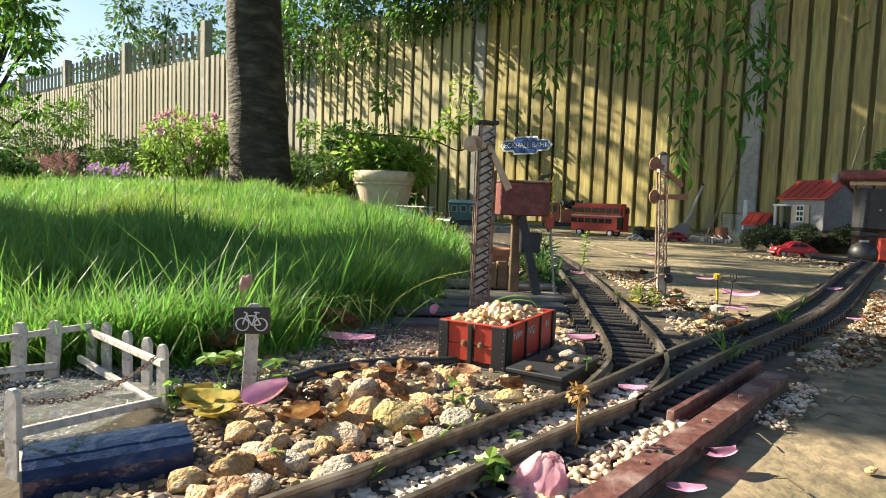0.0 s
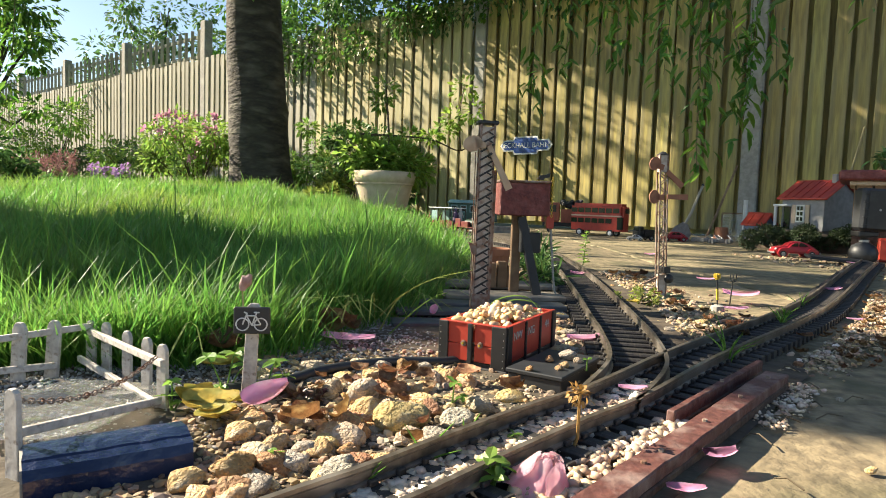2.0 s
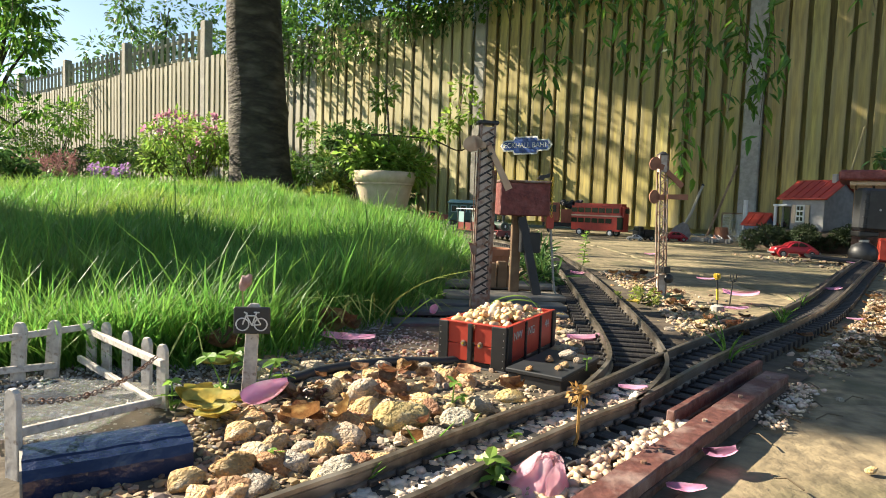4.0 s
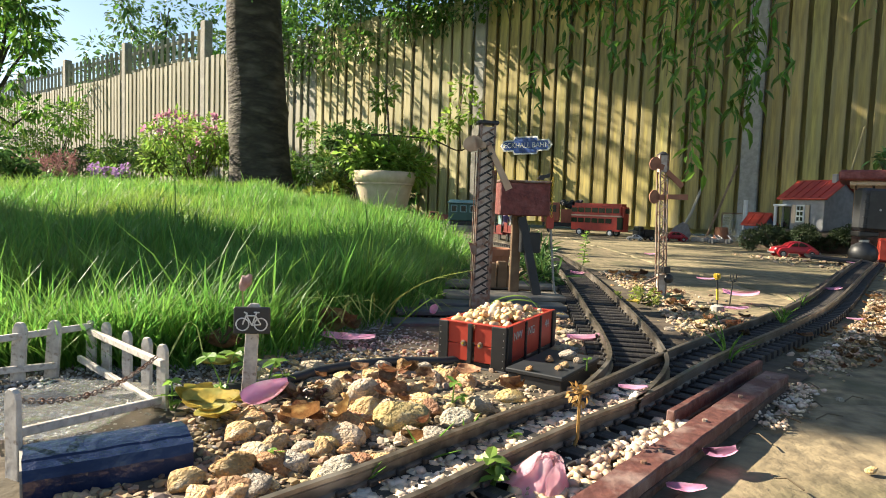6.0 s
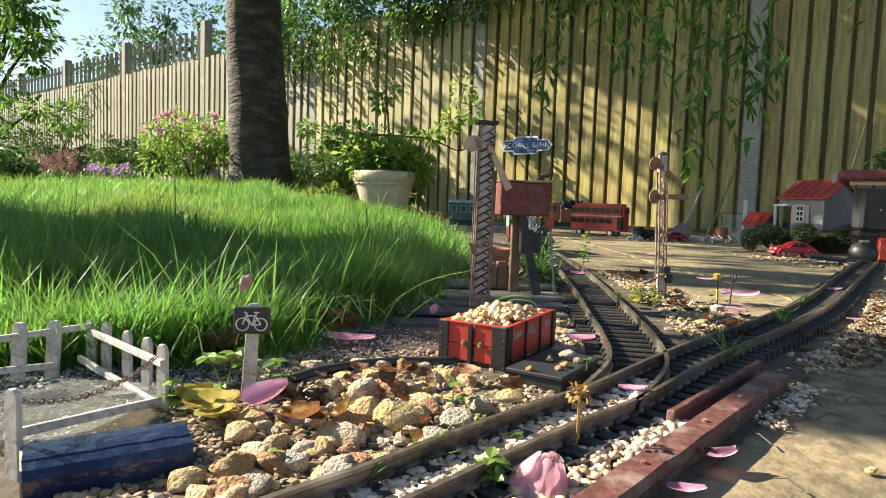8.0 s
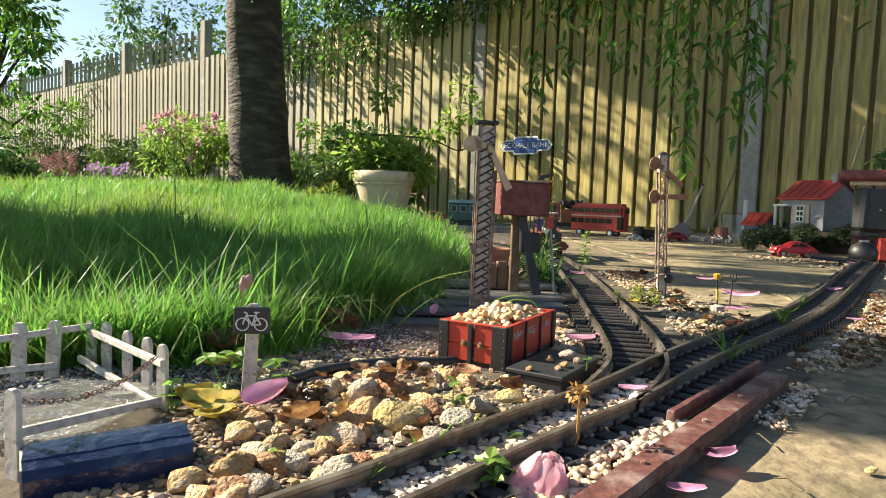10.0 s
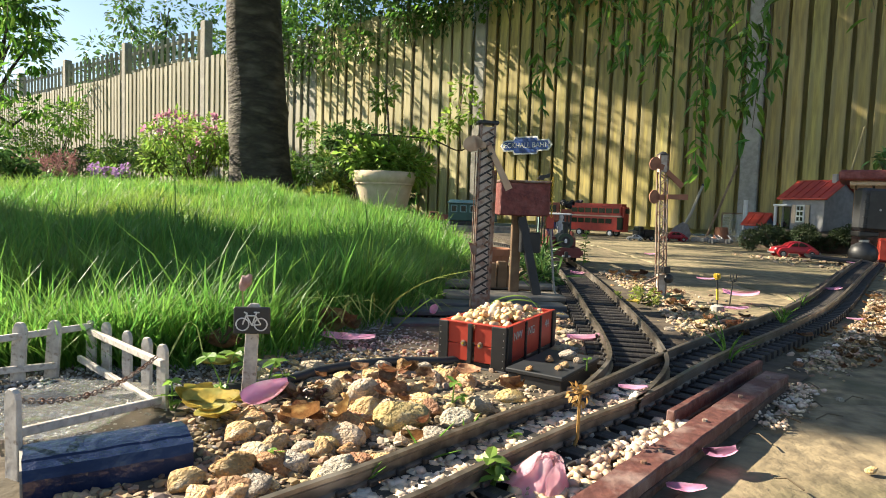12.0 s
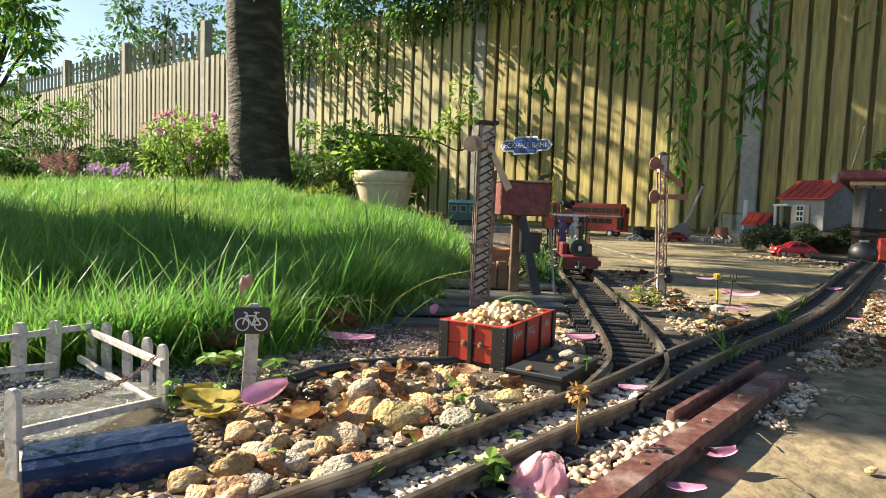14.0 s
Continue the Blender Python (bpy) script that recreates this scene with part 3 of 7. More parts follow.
# ---- open wagon with pebble load ----
def wagon():
    w = thing("model_wagon", 0.0495, 0.461, 0.0018, -29, "red and black open model goods wagon heaped with pale pebbles", "model wagon")
    # local: x to the right along the near end, y along its length; near right corner at the origin
    W, L, H = 0.053, 0.099, 0.0315
    t = 0.0022
    part("floor", box(-W / 2, L / 2, 0.003, W, L, 0.003, 0.0004), BLACK, w, "black floor")
    part("underframe", box(-W / 2, L / 2, -0.001, W + 0.004, L + 0.006, 0.005, 0.0008), BLACK, w, "black underframe")
    for k, (x0, x1) in enumerate(((-W + 0.007, -W / 2 - 0.0018), (-W / 2 + 0.0018, -0.007))):
        for z0, z1 in ((0.0045, 0.0165), (0.0168, H)):
            part("end_plank", box((x0 + x1) / 2, 0.0004, (z0 + z1) / 2, x1 - x0, t, z1 - z0 - 0.0002, 0.0003), RED, w)
        part("ring", lathe([(0.0009, -0.001), (0.0021, -0.0008), (0.0023, 0), (0.0021, 0.0008), (0.0009, 0.001)], 14, cap=False), RUST, w, "small dark iron ring").matrix_basis = pose((x0 + x1) / 2 + (0.004 if k == 0 else -0.004), -0.0012, 0.0172, 90, 0, 0)
        part("bolt", rod((0, 0, -0.001), (0, 0, 0.0022), 0.0007), YELLOW, w).matrix_basis = pose((x0 + x1) / 2 + (0.004 if k == 0 else -0.004), -0.0012, 0.0172, 90, 0, 0)
    for x, ww in ((-W + 0.0035, 0.0076), (-W / 2 - 0.0015, 0.0034), (-0.0053, 0.0112)):
        part("end_strap", box(x, -0.0008, H / 2 + 0.001, ww, 0.003, H - 0.001, 0.0004), BLACK, w, "black iron strap")
    for x in (-W + 0.0035, -0.0035):
        for k in range(6):
            part("rivet", box(x + (0.002 if x > -0.02 else -0.002), -0.0026, 0.004 + k * 0.0048, 0.0007, 0.0008, 0.0007, 0.0002), STEEL, w)
    for k in range(3):
        y0, y1 = 0.004 + k * (L - 0.008) / 3, 0.004 + (k + 1) * (L - 0.008) / 3
        part("side_panel", box(-t / 2, (y0 + y1) / 2, H / 2 + 0.003, t, y1 - y0 - 0.0006, H - 0.005, 0.0003), RED, w)
        part("side_panel", box(-W + t / 2, (y0 + y1) / 2, H / 2 + 0.003, t, y1 - y0 - 0.0006, H - 0.005, 0.0003), RED, w)
    for y, ww in ((0.0035, 0.0075), (0.004 + (L - 0.008) / 3, 0.002), (0.004 + 2 * (L - 0.008) / 3, 0.002), (L - 0.0035, 0.0075)):
        part("side_strap", box(0.0004, y, H / 2 + 0.001, 0.0022, ww, H - 0.001, 0.0004), BLACK, w, "black iron strap")
    part("far_end", box(-W / 2, L - 0.001, H / 2 + 0.002, W, t, H - 0.003, 0.0003), RED, w)
    part("top_rail", box(-W / 2, 0.0004, H + 0.0004, W, t + 0.0014, 0.0012, 0.0003), RED, w)
    part("top_rail", box(-t / 2, L / 2, H + 0.0004, t + 0.0010, L, 0.0012, 0.0003), RED, w)
    for words, y in (("NW", 0.0195), ("NG", 0.046), ("44", 0.080)):
        text(words, 0.0088, PALE_CLOTH, w, Matrix.Translation((0.0003, y, 0.0232)) @ pose(0, 0, 0, 90, 0, 90))
    rng = np.random.default_rng(8)
    v, f = pebble_shape(3, 0.2, 2)
    n = 260
    x, y = rng.uniform(-W + 0.004, -0.004, n), rng.uniform(0.004, L - 0.004, n)
    edge = np.minimum(np.minimum(x + W, -x) / (W / 2), np.minimum(y, L - y) / (L / 2))
    z = H - 0.006 + 0.012 * np.clip(edge, 0, 0.7) + rng.uniform(-0.003, 0.0045, n)
    s = rng.uniform(0.0022, 0.0044, n)
    va, fa = strewn(v, f, np.stack([x, y, z], 1), random_turns(rng, n), np.stack([s * rng.uniform(1, 1.5, n), s, s * rng.uniform(0.7, 1, n)], 1))
    load = joined("pebble_load", va, fa, LOAD, "heap of pale ochre pebbles", "pebbles", "stuff", True)
    w.scale = (1.06, 1.06, 1.06)
    load.matrix_world = w.matrix_world @ Matrix.Diagonal((1.06, 1.06, 1.06, 1))
    return w


wagon()
pl = thing("black_platform", 0.081, 0.410, 0.0, -33, "black plastic box platform strewn with pebbles", "platform")
part("lid", box(-0.020, 0.036, 0.0125, 0.042, 0.074, 0.003, 0.0006), SHINY_BLACK, pl)
part("body", box(-0.020, 0.036, 0.0050, 0.039, 0.071, 0.012, 0.0006), SHINY_BLACK, pl)


# ---- picket pen with chain, and the blue block ----
def picket_pen():
    p = tagged(new("picket_pen"), "small pen of flaking white wooden pickets with a rusty chain", "picket fence")
    stakes = [(-0.271, 0.400, 0.0405, 0.0052, 4), (-0.2555, 0.410, 0.0405, 0.0050, 5), (-0.240, 0.430, 0.037, 0.0036, 0), (-0.2245, 0.4205, 0.038, 0.0040, 0), (-0.2005, 0.4005, 0.037, 0.0038, 0), (-0.1785, 0.380, 0.038, 0.0038, 1), (-0.1575, 0.355, 0.040, 0.0038, 0), (-0.1795, 0.262, 0.041, 0.0044, 0)]
    for i, (x, y, h, r, lean) in enumerate(stakes):
        out = [(-r, -0.004), (r, -0.004), (r, h - r), (r * 0.75, h - r * 0.35), (r * 0.35, h), (-r * 0.35, h), (-r * 0.75, h - r * 0.35), (-r, h - r)]
        bm = prism(out, 0.0026)
        bmesh.ops.bevel(bm, geom=[e for e in bm.edges if abs(e.verts[0].co.y - e.verts[1].co.y) < 1e-6], offset=0.0004, segments=1, affect='EDGES')
        part("picket", bm, WHITE_WOOD, p).matrix_basis = pose(x, y, 0, 0, lean, -12 if i < 3 else -25)
    rails = [((-0.300, 0.372, 0.029), (-0.236, 0.424, 0.0345)), ((-0.290, 0.385, 0.010), (-0.250, 0.408, 0.011)), ((-0.238, 0.424, 0.031), (-0.155, 0.350, 0.030)), ((-0.245, 0.424, 0.012), (-0.158, 0.349, 0.007)), ((-0.186, 0.268, 0.0185), (-0.156, 0.349, 0.0095))]
    for a, b in rails:
        part("rail", bar(a, b, 0.0030, 0.0042, bevel=0.0005), WHITE_WOOD, p)
    # sagging chain from the near stake to the far corner
    a, b = Vector((-0.180, 0.266, 0.0350)), Vector((-0.159, 0.350, 0.0340))
    bm = bmesh.new()
    n = 34
    for k in range(n):
        t = (k + 0.5) / n
        q = a.lerp(b, t)
        q.z -= 0.0085 * 4 * t * (1 - t)
        t2 = t + 0.01
        q2 = a.lerp(b, t2)
        q2.z -= 0.0085 * 4 * t2 * (1 - t2)
        d = (q2 - q).normalized()
        s = d.cross(Vector((0, 0, 1))).normalized() if k % 2 else Vector((0, 0, 1))
        ring = [q + d * 0.0019 * math.cos(u) + s * 0.0013 * math.sin(u) for u in np.linspace(0, 2 * math.pi, 9)]
        tube(ring, 0.00042, sides=5, bm=bm)
    part("chain", bm, RUST, p, "rusty chain")
    # clear sheet on the pen's floor
    bm = bmesh.new()
    for i in range(7):
        for j in range(7):
            bm.verts.new((-0.255 + i * 0.0145 + j * 0.002, 0.29 + j * 0.016 - i * 0.001, 0.009 + 0.005 * noise.noise(Vector((i * 0.7, j * 0.7, 3)))))
    bm.verts.ensure_lookup_table()
    for i in range(6):
        for j in range(6):
            bm.faces.new([bm.verts[k] for k in (i * 7 + j, (i + 1) * 7 + j, (i + 1) * 7 + j + 1, i * 7 + j + 1)])
    return p, bm


PEN, sheet = picket_pen()
mesh_thing("plastic_sheet", sheet, CLEAR, None, "crumpled clear plastic sheet lying in the pen", "plastic sheet")

bl = thing("blue_block", -0.1425, 0.2695, 0.0, 34.0, "navy blue painted wooden block with a chipped grey end", "wooden block")
bm = prism([(-0.016, 0.001), (0.014, 0.001), (0.0145, 0.0105), (0.0122, 0.0145), (0.0070, 0.0158), (0.0060, 0.0166), (-0.003, 0.0174), (-0.0045, 0.0168), (-0.013, 0.0168), (-0.016, 0.012)], 0.064)
bmesh.ops.subdivide_edges(bm, edges=[e for e in bm.edges if e.calc_length() > 0.05], cuts=14, use_grid_fill=True)
for v in bm.verts:
    v.co += Vector((noise.noise(v.co * 150), noise.noise(v.co * 150 + Vector((9, 0, 0))), noise.noise(v.co * 120))) * 0.0006
bmesh.ops.transform(bm, matrix=pose(0, 0, 0, 0, 0, -90), verts=bm.verts)
part("body", bm, NAVY, bl)
bm = prism([(-0.0145, 0.002), (0.0125, 0.002), (0.0130, 0.010), (0.0115, 0.0145), (-0.012, 0.0160), (-0.0145, 0.012)], 0.0016)
bmesh.ops.transform(bm, matrix=pose(-0.0322, 0, 0, 0, 0, -90), verts=bm.verts)
part("chipped_end", bm, CONCRETE, bl, "chipped grey end grain")


# ---- cycle sign ----
def cycle_sign():
    s = thing("cycle_sign", -0.1155, 0.377, 0.0, 4, "black square bicycle sign on a whitewashed wooden stake", "sign", ry=3.0)
    bm = prism([(-0.0042, -0.003), (0.0042, -0.003), (0.0036, 0.0600), (0.0022, 0.0618), (-0.0022, 0.0618), (-0.0036, 0.0600)], 0.0030)
    bmesh.ops.bevel(bm, geom=bm.edges[:], offset=0.0003, segments=1, affect='EDGES')
    part("stake", bm, WHITE_WOOD, s)
    plate = part("plate", box(0, 0, 0, 0.0212, 0.0026, 0.0160, 0.0005), CYCLE_BLACK, s, "black plate")
    plate.matrix_basis = pose(0, -0.0032, 0.0520, 0, -3, 3)
    bm = bmesh.new()
    z0 = -0.0016
    for cx in (-0.0053, 0.0053):
        ring = [(cx + 0.0037 * math.cos(a), -0.0016, z0 - 0.0006 + 0.0037 * math.sin(a)) for a in np.linspace(0, 2 * math.pi, 25)]
        tube(ring, 0.00042, sides=6, bm=bm)
    w1, w2 = (-0.0053, z0 - 0.0006), (0.0053, z0 - 0.0006)
    seat, head, crank = (0.0022, z0 + 0.0046), (-0.0030, z0 + 0.0046), (0.0002, z0 - 0.0012)
    lines = [(w1, (-0.0026, z0 + 0.0060)), ((-0.0026, z0 + 0.0060), (-0.0045, z0 + 0.0068)), (head, seat), (head, crank), (crank, (0.0028, z0 + 0.0064)), (crank, w2), (seat, w2), ((0.0012, z0 + 0.0066), (0.0045, z0 + 0.0066))]
    for a, b in lines:
        rod((a[0], -0.0016, a[1]), (b[0], -0.0016, b[1]), 0.00045, sides=6, bm=bm)
    part("bicycle_mark", bm, WHITE, plate, "white bicycle outline")


cycle_sign()

st = thing("withered_flower", -0.119, 0.380, 0.0, 0, "withered pale pink flower on a thin stem", "flower")
part("stem", tube([(0.002, 0, 0), (0.001, 0, 0.04), (-0.001, 0, 0.060), (-0.002, 0, 0.078)], 0.0005, sides=5), DRY_GRASS, st)
bm = bmesh.new()
bmesh.ops.create_icosphere(bm, subdivisions=2, radius=0.005)
for v in bm.verts:
    v.co = Vector((v.co.x * 0.7, v.co.y * 0.5, v.co.z * 1.1)) * (1 + 0.5 * noise.noise(v.co * 400))
part("bloom", bm, mat("withered_petal", (0.50, 0.36, 0.34), 0.7, (0.36, 0.22, 0.18), 200, trans=0.3, bump=0.3), st).matrix_basis = pose(0.0005, 0, 0.074, 0, 20, 0)


# ---- lattice signal mast ----
def lattice_mast():
    s = thing("lattice_signal", 0.041, 0.685, 0.014, 8, "tall weathered white lattice signal mast with a pale wooden arm", "railway signal", ry=0.6)
    H, hw, d = 0.198, 0.0074, 0.010
    for x in (-hw, hw):
        for y in (-d / 2, d / 2):
            part("corner_post", box(x, y, H / 2, 0.0022, 0.0022, H, 0.0003), RUST, s)
    n = 22
    for y in (-d / 2 - 0.0012, d / 2 + 0.0012):
        part("backing", box(0, y + (0.0008 if y < 0 else -0.0008), H / 2, 2 * hw - 0.0024, 0.0004, H - 0.006), LATTICE, s)
        for k in range(n):
            z = 0.006 + k * (H - 0.018) / (n - 1)
            part("brace", bar((-hw, y, z - 0.001), (hw, y, z + 0.0080), 0.0010, 0.0020), RUST if k % 7 == 0 else BLACK, s)
            part("brace", bar((-hw * 0.1, y, z + 0.0040), (hw * 0.75, y, z + 0.0008), 0.0010, 0.0015), BLACK, s)
    part("cap", box(0, 0, H + 0.0015, 0.023, 0.014, 0.004, 0.001), BLACK, s, "black cap")
    part("foot", box(0, 0, 0.008, 0.0195, 0.014, 0.016, 0.0006), RUST, s, "rusty foot")
    arm = prism([(-0.0026, -0.004), (0.0026, -0.004), (0.0040, 0.047), (-0.0040, 0.047)], 0.0022)
    part("semaphore_arm", arm, ARM, s, "pale wooden semaphore arm").matrix_basis = pose(0.0030, -0.0085, 0.171, 0, 152, 0)
    out = [(0.0105 * math.cos(a), 0.0085 * math.sin(a)) for a in np.linspace(0, 2 * math.pi, 20)[:-1]]
    bm = prism(out, 0.002)
    prism([(0.002, -0.005), (0.012, -0.009), (0.014, -0.004), (0.004, 0.006)], 0.002, bm=bm)
    part("counterweight", bm, ARM, s, "pale wooden spectacle plate").matrix_basis = pose(-0.0165, -0.008, 0.176, 0, -20, 0)
    part("pivot", rod((0.003, -0.012, 0.166), (0.003, 0.006, 0.166), 0.0016), BLACK, s)
    part("pull_rod", rod((-hw - 0.003, 0, 0.01), (-hw - 0.004, 0, 0.168), 0.0006), RUST, s)
    part("ladder", bar((hw + 0.004, 0.004, 0.0), (hw + 0.005, 0.004, 0.15), 0.0012, 0.0030), RUST, s)
    bm = prism([(-0.008, 0.002), (0.0, 0.004), (0.006, -0.004), (0.002, -0.007)], 0.003)
    part("lever", bm, RUST, s, "rusty lever").matrix_basis = pose(-0.010, -0.006, 0.066, 0, 30, 0)


lattice_mast()


# ---- water tank on a leaning stand ----
def water_tank():
    s = thing("water_tank", 0.1, 0.82, 0.0, 4, "rusty dull-red toy water tank on a dark leaning stand", "water tank")
    part("tank", box(0.0, 0, 0.135, 0.064, 0.040, 0.042, 0.0015), DULL_RED, s)
    part("rim", box(0.0, 0, 0.1572, 0.067, 0.043, 0.0030, 0.0008), RUST, s)
    part("post", bar((-0.006, 0.002, 0.0), (-0.006, 0.002, 0.114), 0.012, 0.010, bevel=0.0008, up=(0, 1, 0)), BROWN_WOOD, s, "brown wooden post")
    part("strut", bar((0.022, -0.022, 0.004), (-0.002, -0.010, 0.113), 0.011, 0.009, bevel=0.0008, up=(0, 1, 0)), BLACK, s, "black strut")
    part("switch_box", box(0.010, -0.010, 0.080, 0.026, 0.014, 0.026, 0.0012), BLACK, s, "black box on the stand")
    part("pipe", tube([(0.034, -0.012, 0.118), (0.038, -0.012, 0.080), (0.044, -0.012, 0.02), (0.050, -0.012, 0.008)], 0.0015), CONCRETE, s, "grey down pipe")
    part("valve", box(0.034, -0.012, 0.108, 0.010, 0.010, 0.018, 0.001), RED, s, "red valve")
    bm = bmesh.new()
    for k in range(14):
        q = Vector((0.0335, -0.024, 0.162 - k * 0.0036))
        ring = [q + (Vector((0.0013, 0, 0)) if k % 2 else Vector((0, 0.0013, 0))) * math.cos(u) + Vector((0, 0, 0.0022)) * math.sin(u) for u in np.linspace(0, 2 * math.pi, 8)]
        tube(ring, 0.0004, sides=5, bm=bm)
    part("chain", bm, YELLOW, s, "brass chain")
    bm = prism([(-0.008, 0), (-0.004, 0.004), (0.003, 0.005), (0.009, 0.008), (0.008, 0.002), (0.002, 0.001), (0.0, -0.002)], 0.003)
    part("spout", bm, BLACK, s, "black spout").matrix_basis = pose(0.024, -0.01, 0.162)


water_tank()

# planks and stubs at the mast's foot
for k, (x, y, z, L, w, a, m, lab) in enumerate((
        (0.040, 0.730, 0.004, 0.20, 0.085, 4, SLATE, "dark blue-grey slate plate lying by the mast"),
        (0.030, 0.690, 0.0085, 0.16, 0.030, 7, SLATE, "dark blue-grey slate plate lying by the mast"),
        (0.060, 0.735, 0.0095, 0.17, 0.036, 2, SLATE, "dark blue-grey slate plate lying by the mast"),
        (0.000, 0.640, 0.004, 0.10, 0.030, 10, SLATE, "dark blue-grey slate plate lying by the mast"),
        (0.078, 0.800, 0.012, 0.15, 0.050, 3, PLANK, "weathered grey wooden plank"),
        (0.085, 0.93, 0.010, 0.16, 0.06, 2, PLANK, "weathered grey wooden plank"))):
    bm = box(0, 0, 0, L, w, 0.006, 0.0010)
    bmesh.ops.subdivide_edges(bm, edges=bm.edges[:], cuts=3, use_grid_fill=True)
    for v in bm.verts:
        v.co += Vector((noise.noise(v.co * 60 + Vector((k, 0, 0))), noise.noise(v.co * 70 + Vector((0, k, 0))), 0.4 * noise.noise(v.co * 50))) * 0.0026
    mesh_thing("slate" if m is SLATE else "plank", bm, m, pose(x, y, z, 0, 0, a), lab, "slate" if m is SLATE else "plank", "loose boards by the mast")
for x, y, h in ((0.066, 0.86, 0.034), (0.081, 0.865, 0.036), (0.094, 0.872, 0.030)):
    mesh_thing("wooden_stub", box(0, 0, h / 2 + 0.014, 0.013, 0.012, h, 0.001), BROWN_WOOD, pose(x, y, 0, 0, 0, 10), "short sawn wooden stub with a pale top", "wooden stub", "stubs on the plank")
pt = thing("small_pot", 0.078, 0.98, 0.0, 0, "small terracotta flower pot behind the planks", "flower pot")
part("body", lathe([(0.018, 0), (0.026, 0.05), (0.029, 0.05), (0.029, 0.06), (0.025, 0.06), (0.017, 0.01)], 24), TERRACOTTA, pt)


# ---- second semaphore ----
def semaphore():
    s = thing("semaphore_signal", 0.3185, 0.914, 0.0, 10, "rusty lattice semaphore signal with two rust-red arms on a green base", "railway signal", ry=-2.6)
    hw, H = 0.0058, 0.205
    part("base", lathe([(0.033, 0.0), (0.033, 0.0025), (0.030, 0.004)], 28), DARK_GREEN, s, "round green base")
    for x in (-hw, hw):
        for y in (-hw * 0.7, hw * 0.7):
            part("corner_post", box(x, y, H / 2 + 0.003, 0.0019, 0.0019, H, 0.0002), RUST, s)
    n = 15
    for y in (-hw * 0.7, hw * 0.7):
        for k in range(n):
            z = 0.035 + k * 0.0098
            a, b = (-hw, hw) if k % 2 else (hw, -hw)
            part("brace", bar((a, y, z), (b, y, z + 0.0098), 0.0008, 0.0014), RUST, s)
    part("plate", box(0, 0, 0.194, 0.0125, 0.009, 0.024, 0.0006), LATTICE, s, "white top plate")
    part("lower_post", box(0, 0, 0.018, 0.0115, 0.009, 0.034, 0.0006), LATTICE, s)
    part("cap", lathe([(0.0068, 0), (0.0068, 0.0015), (0.004, 0.004), (0.0005, 0.0055)], 16), BLACK, s).matrix_basis = pose(0, 0, 0.206)
    for z, tilt in ((0.184, 132), (0.147, 92)):
        arm = prism([(-0.0032, 0.002), (0.0032, 0.002), (0.0042, 0.034), (-0.0042, 0.034)], 0.0018)
        part("semaphore_arm", arm, ARM_BROWN, s, "rust-red semaphore arm").matrix_basis = pose(0.002, -0.0068, z, 0, tilt, 0)
        out = [(0.0078 * math.cos(a), 0.0098 * math.sin(a)) for a in np.linspace(0, 2 * math.pi, 18)[:-1]]
        bm = prism(out, 0.002)
        box(0.009, 0, -0.001, 0.012, 0.002, 0.008, bm=bm)
        part("spectacle", bm, ARM_BROWN, s, "rust-red spectacle plate").matrix_basis = pose(-0.0155, -0.0066, z + (0.010 if tilt > 100 else 0.0), 0, 20 if tilt > 100 else 0, 0)
    bm = bmesh.new()
    bmesh.ops.create_uvsphere(bm, u_segments=16, v_segments=10, radius=0.0068)
    part("weight", bm, BLACK, s, "black ball weight").matrix_basis = pose(0.009, -0.006, 0.029)
    part("lever", bar((-0.026, 0, 0.022), (0.008, 0, 0.036), 0.002, 0.003), RUST, s, "rusty lever")
    part("lamp", box(0.004, -0.006, 0.042, 0.011, 0.010, 0.009, 0.001), BLACK, s, "black lamp box")


semaphore()

# ---- little garden tools stuck in the grit ----
a = thing("toy_rose", 0.3525, 0.80, 0.0, 0, "yellow toy flower on a black stem", "toy flower", ry=-4)
part("stem", rod((0, 0, 0), (0, 0, 0.044), 0.0010), BLACK, a)
part("sleeve", rod((0, 0, 0.016), (0, 0, 0.030), 0.0016), YELLOW, a)
bm = bmesh.new()
for k in range(6):
    u = k * math.pi / 3
    box(0.0030 * math.cos(u), 0.0030 * math.sin(u), 0.0465, 0.0026, 0.0026, 0.006, 0.0006, bm=bm)
rod((0, 0, 0.042), (0, 0, 0.047), 0.0028, bm=bm)
part("bloom", bm, YELLOW, a)
part("foot", lathe([(0.009, 0), (0.008, 0.008), (0.003, 0.010)], 12), CONCRETE, a)
a = thing("toy_fork", 0.4005, 0.872, 0.0, 0, "black toy garden fork stuck upright", "toy fork", ry=4)
part("shaft", rod((0, 0, 0), (0, 0, 0.033), 0.0010), BLACK, a)
part("crossbar", bar((-0.0045, 0, 0.033), (0.0045, 0, 0.033), 0.0012, 0.0014), BLACK, a)
for x in (-0.0042, 0, 0.0042):
    part("tine", rod((x, 0, 0.033), (x, 0, 0.043), 0.0007), BLACK, a)

# ---- maroon beams beside the track ----
d = Vector((0.644, 0.765, 0))
nrm = Vector((0.765, -0.644, 0))


DARK_TIMBER = mat("dark_timber", (0.075, 0.040, 0.028), 0.8, (0.045, 0.025, 0.018), 160, third=(0.14, 0.09, 0.06), tscale=45, bump=0.9, depth=0.0015)


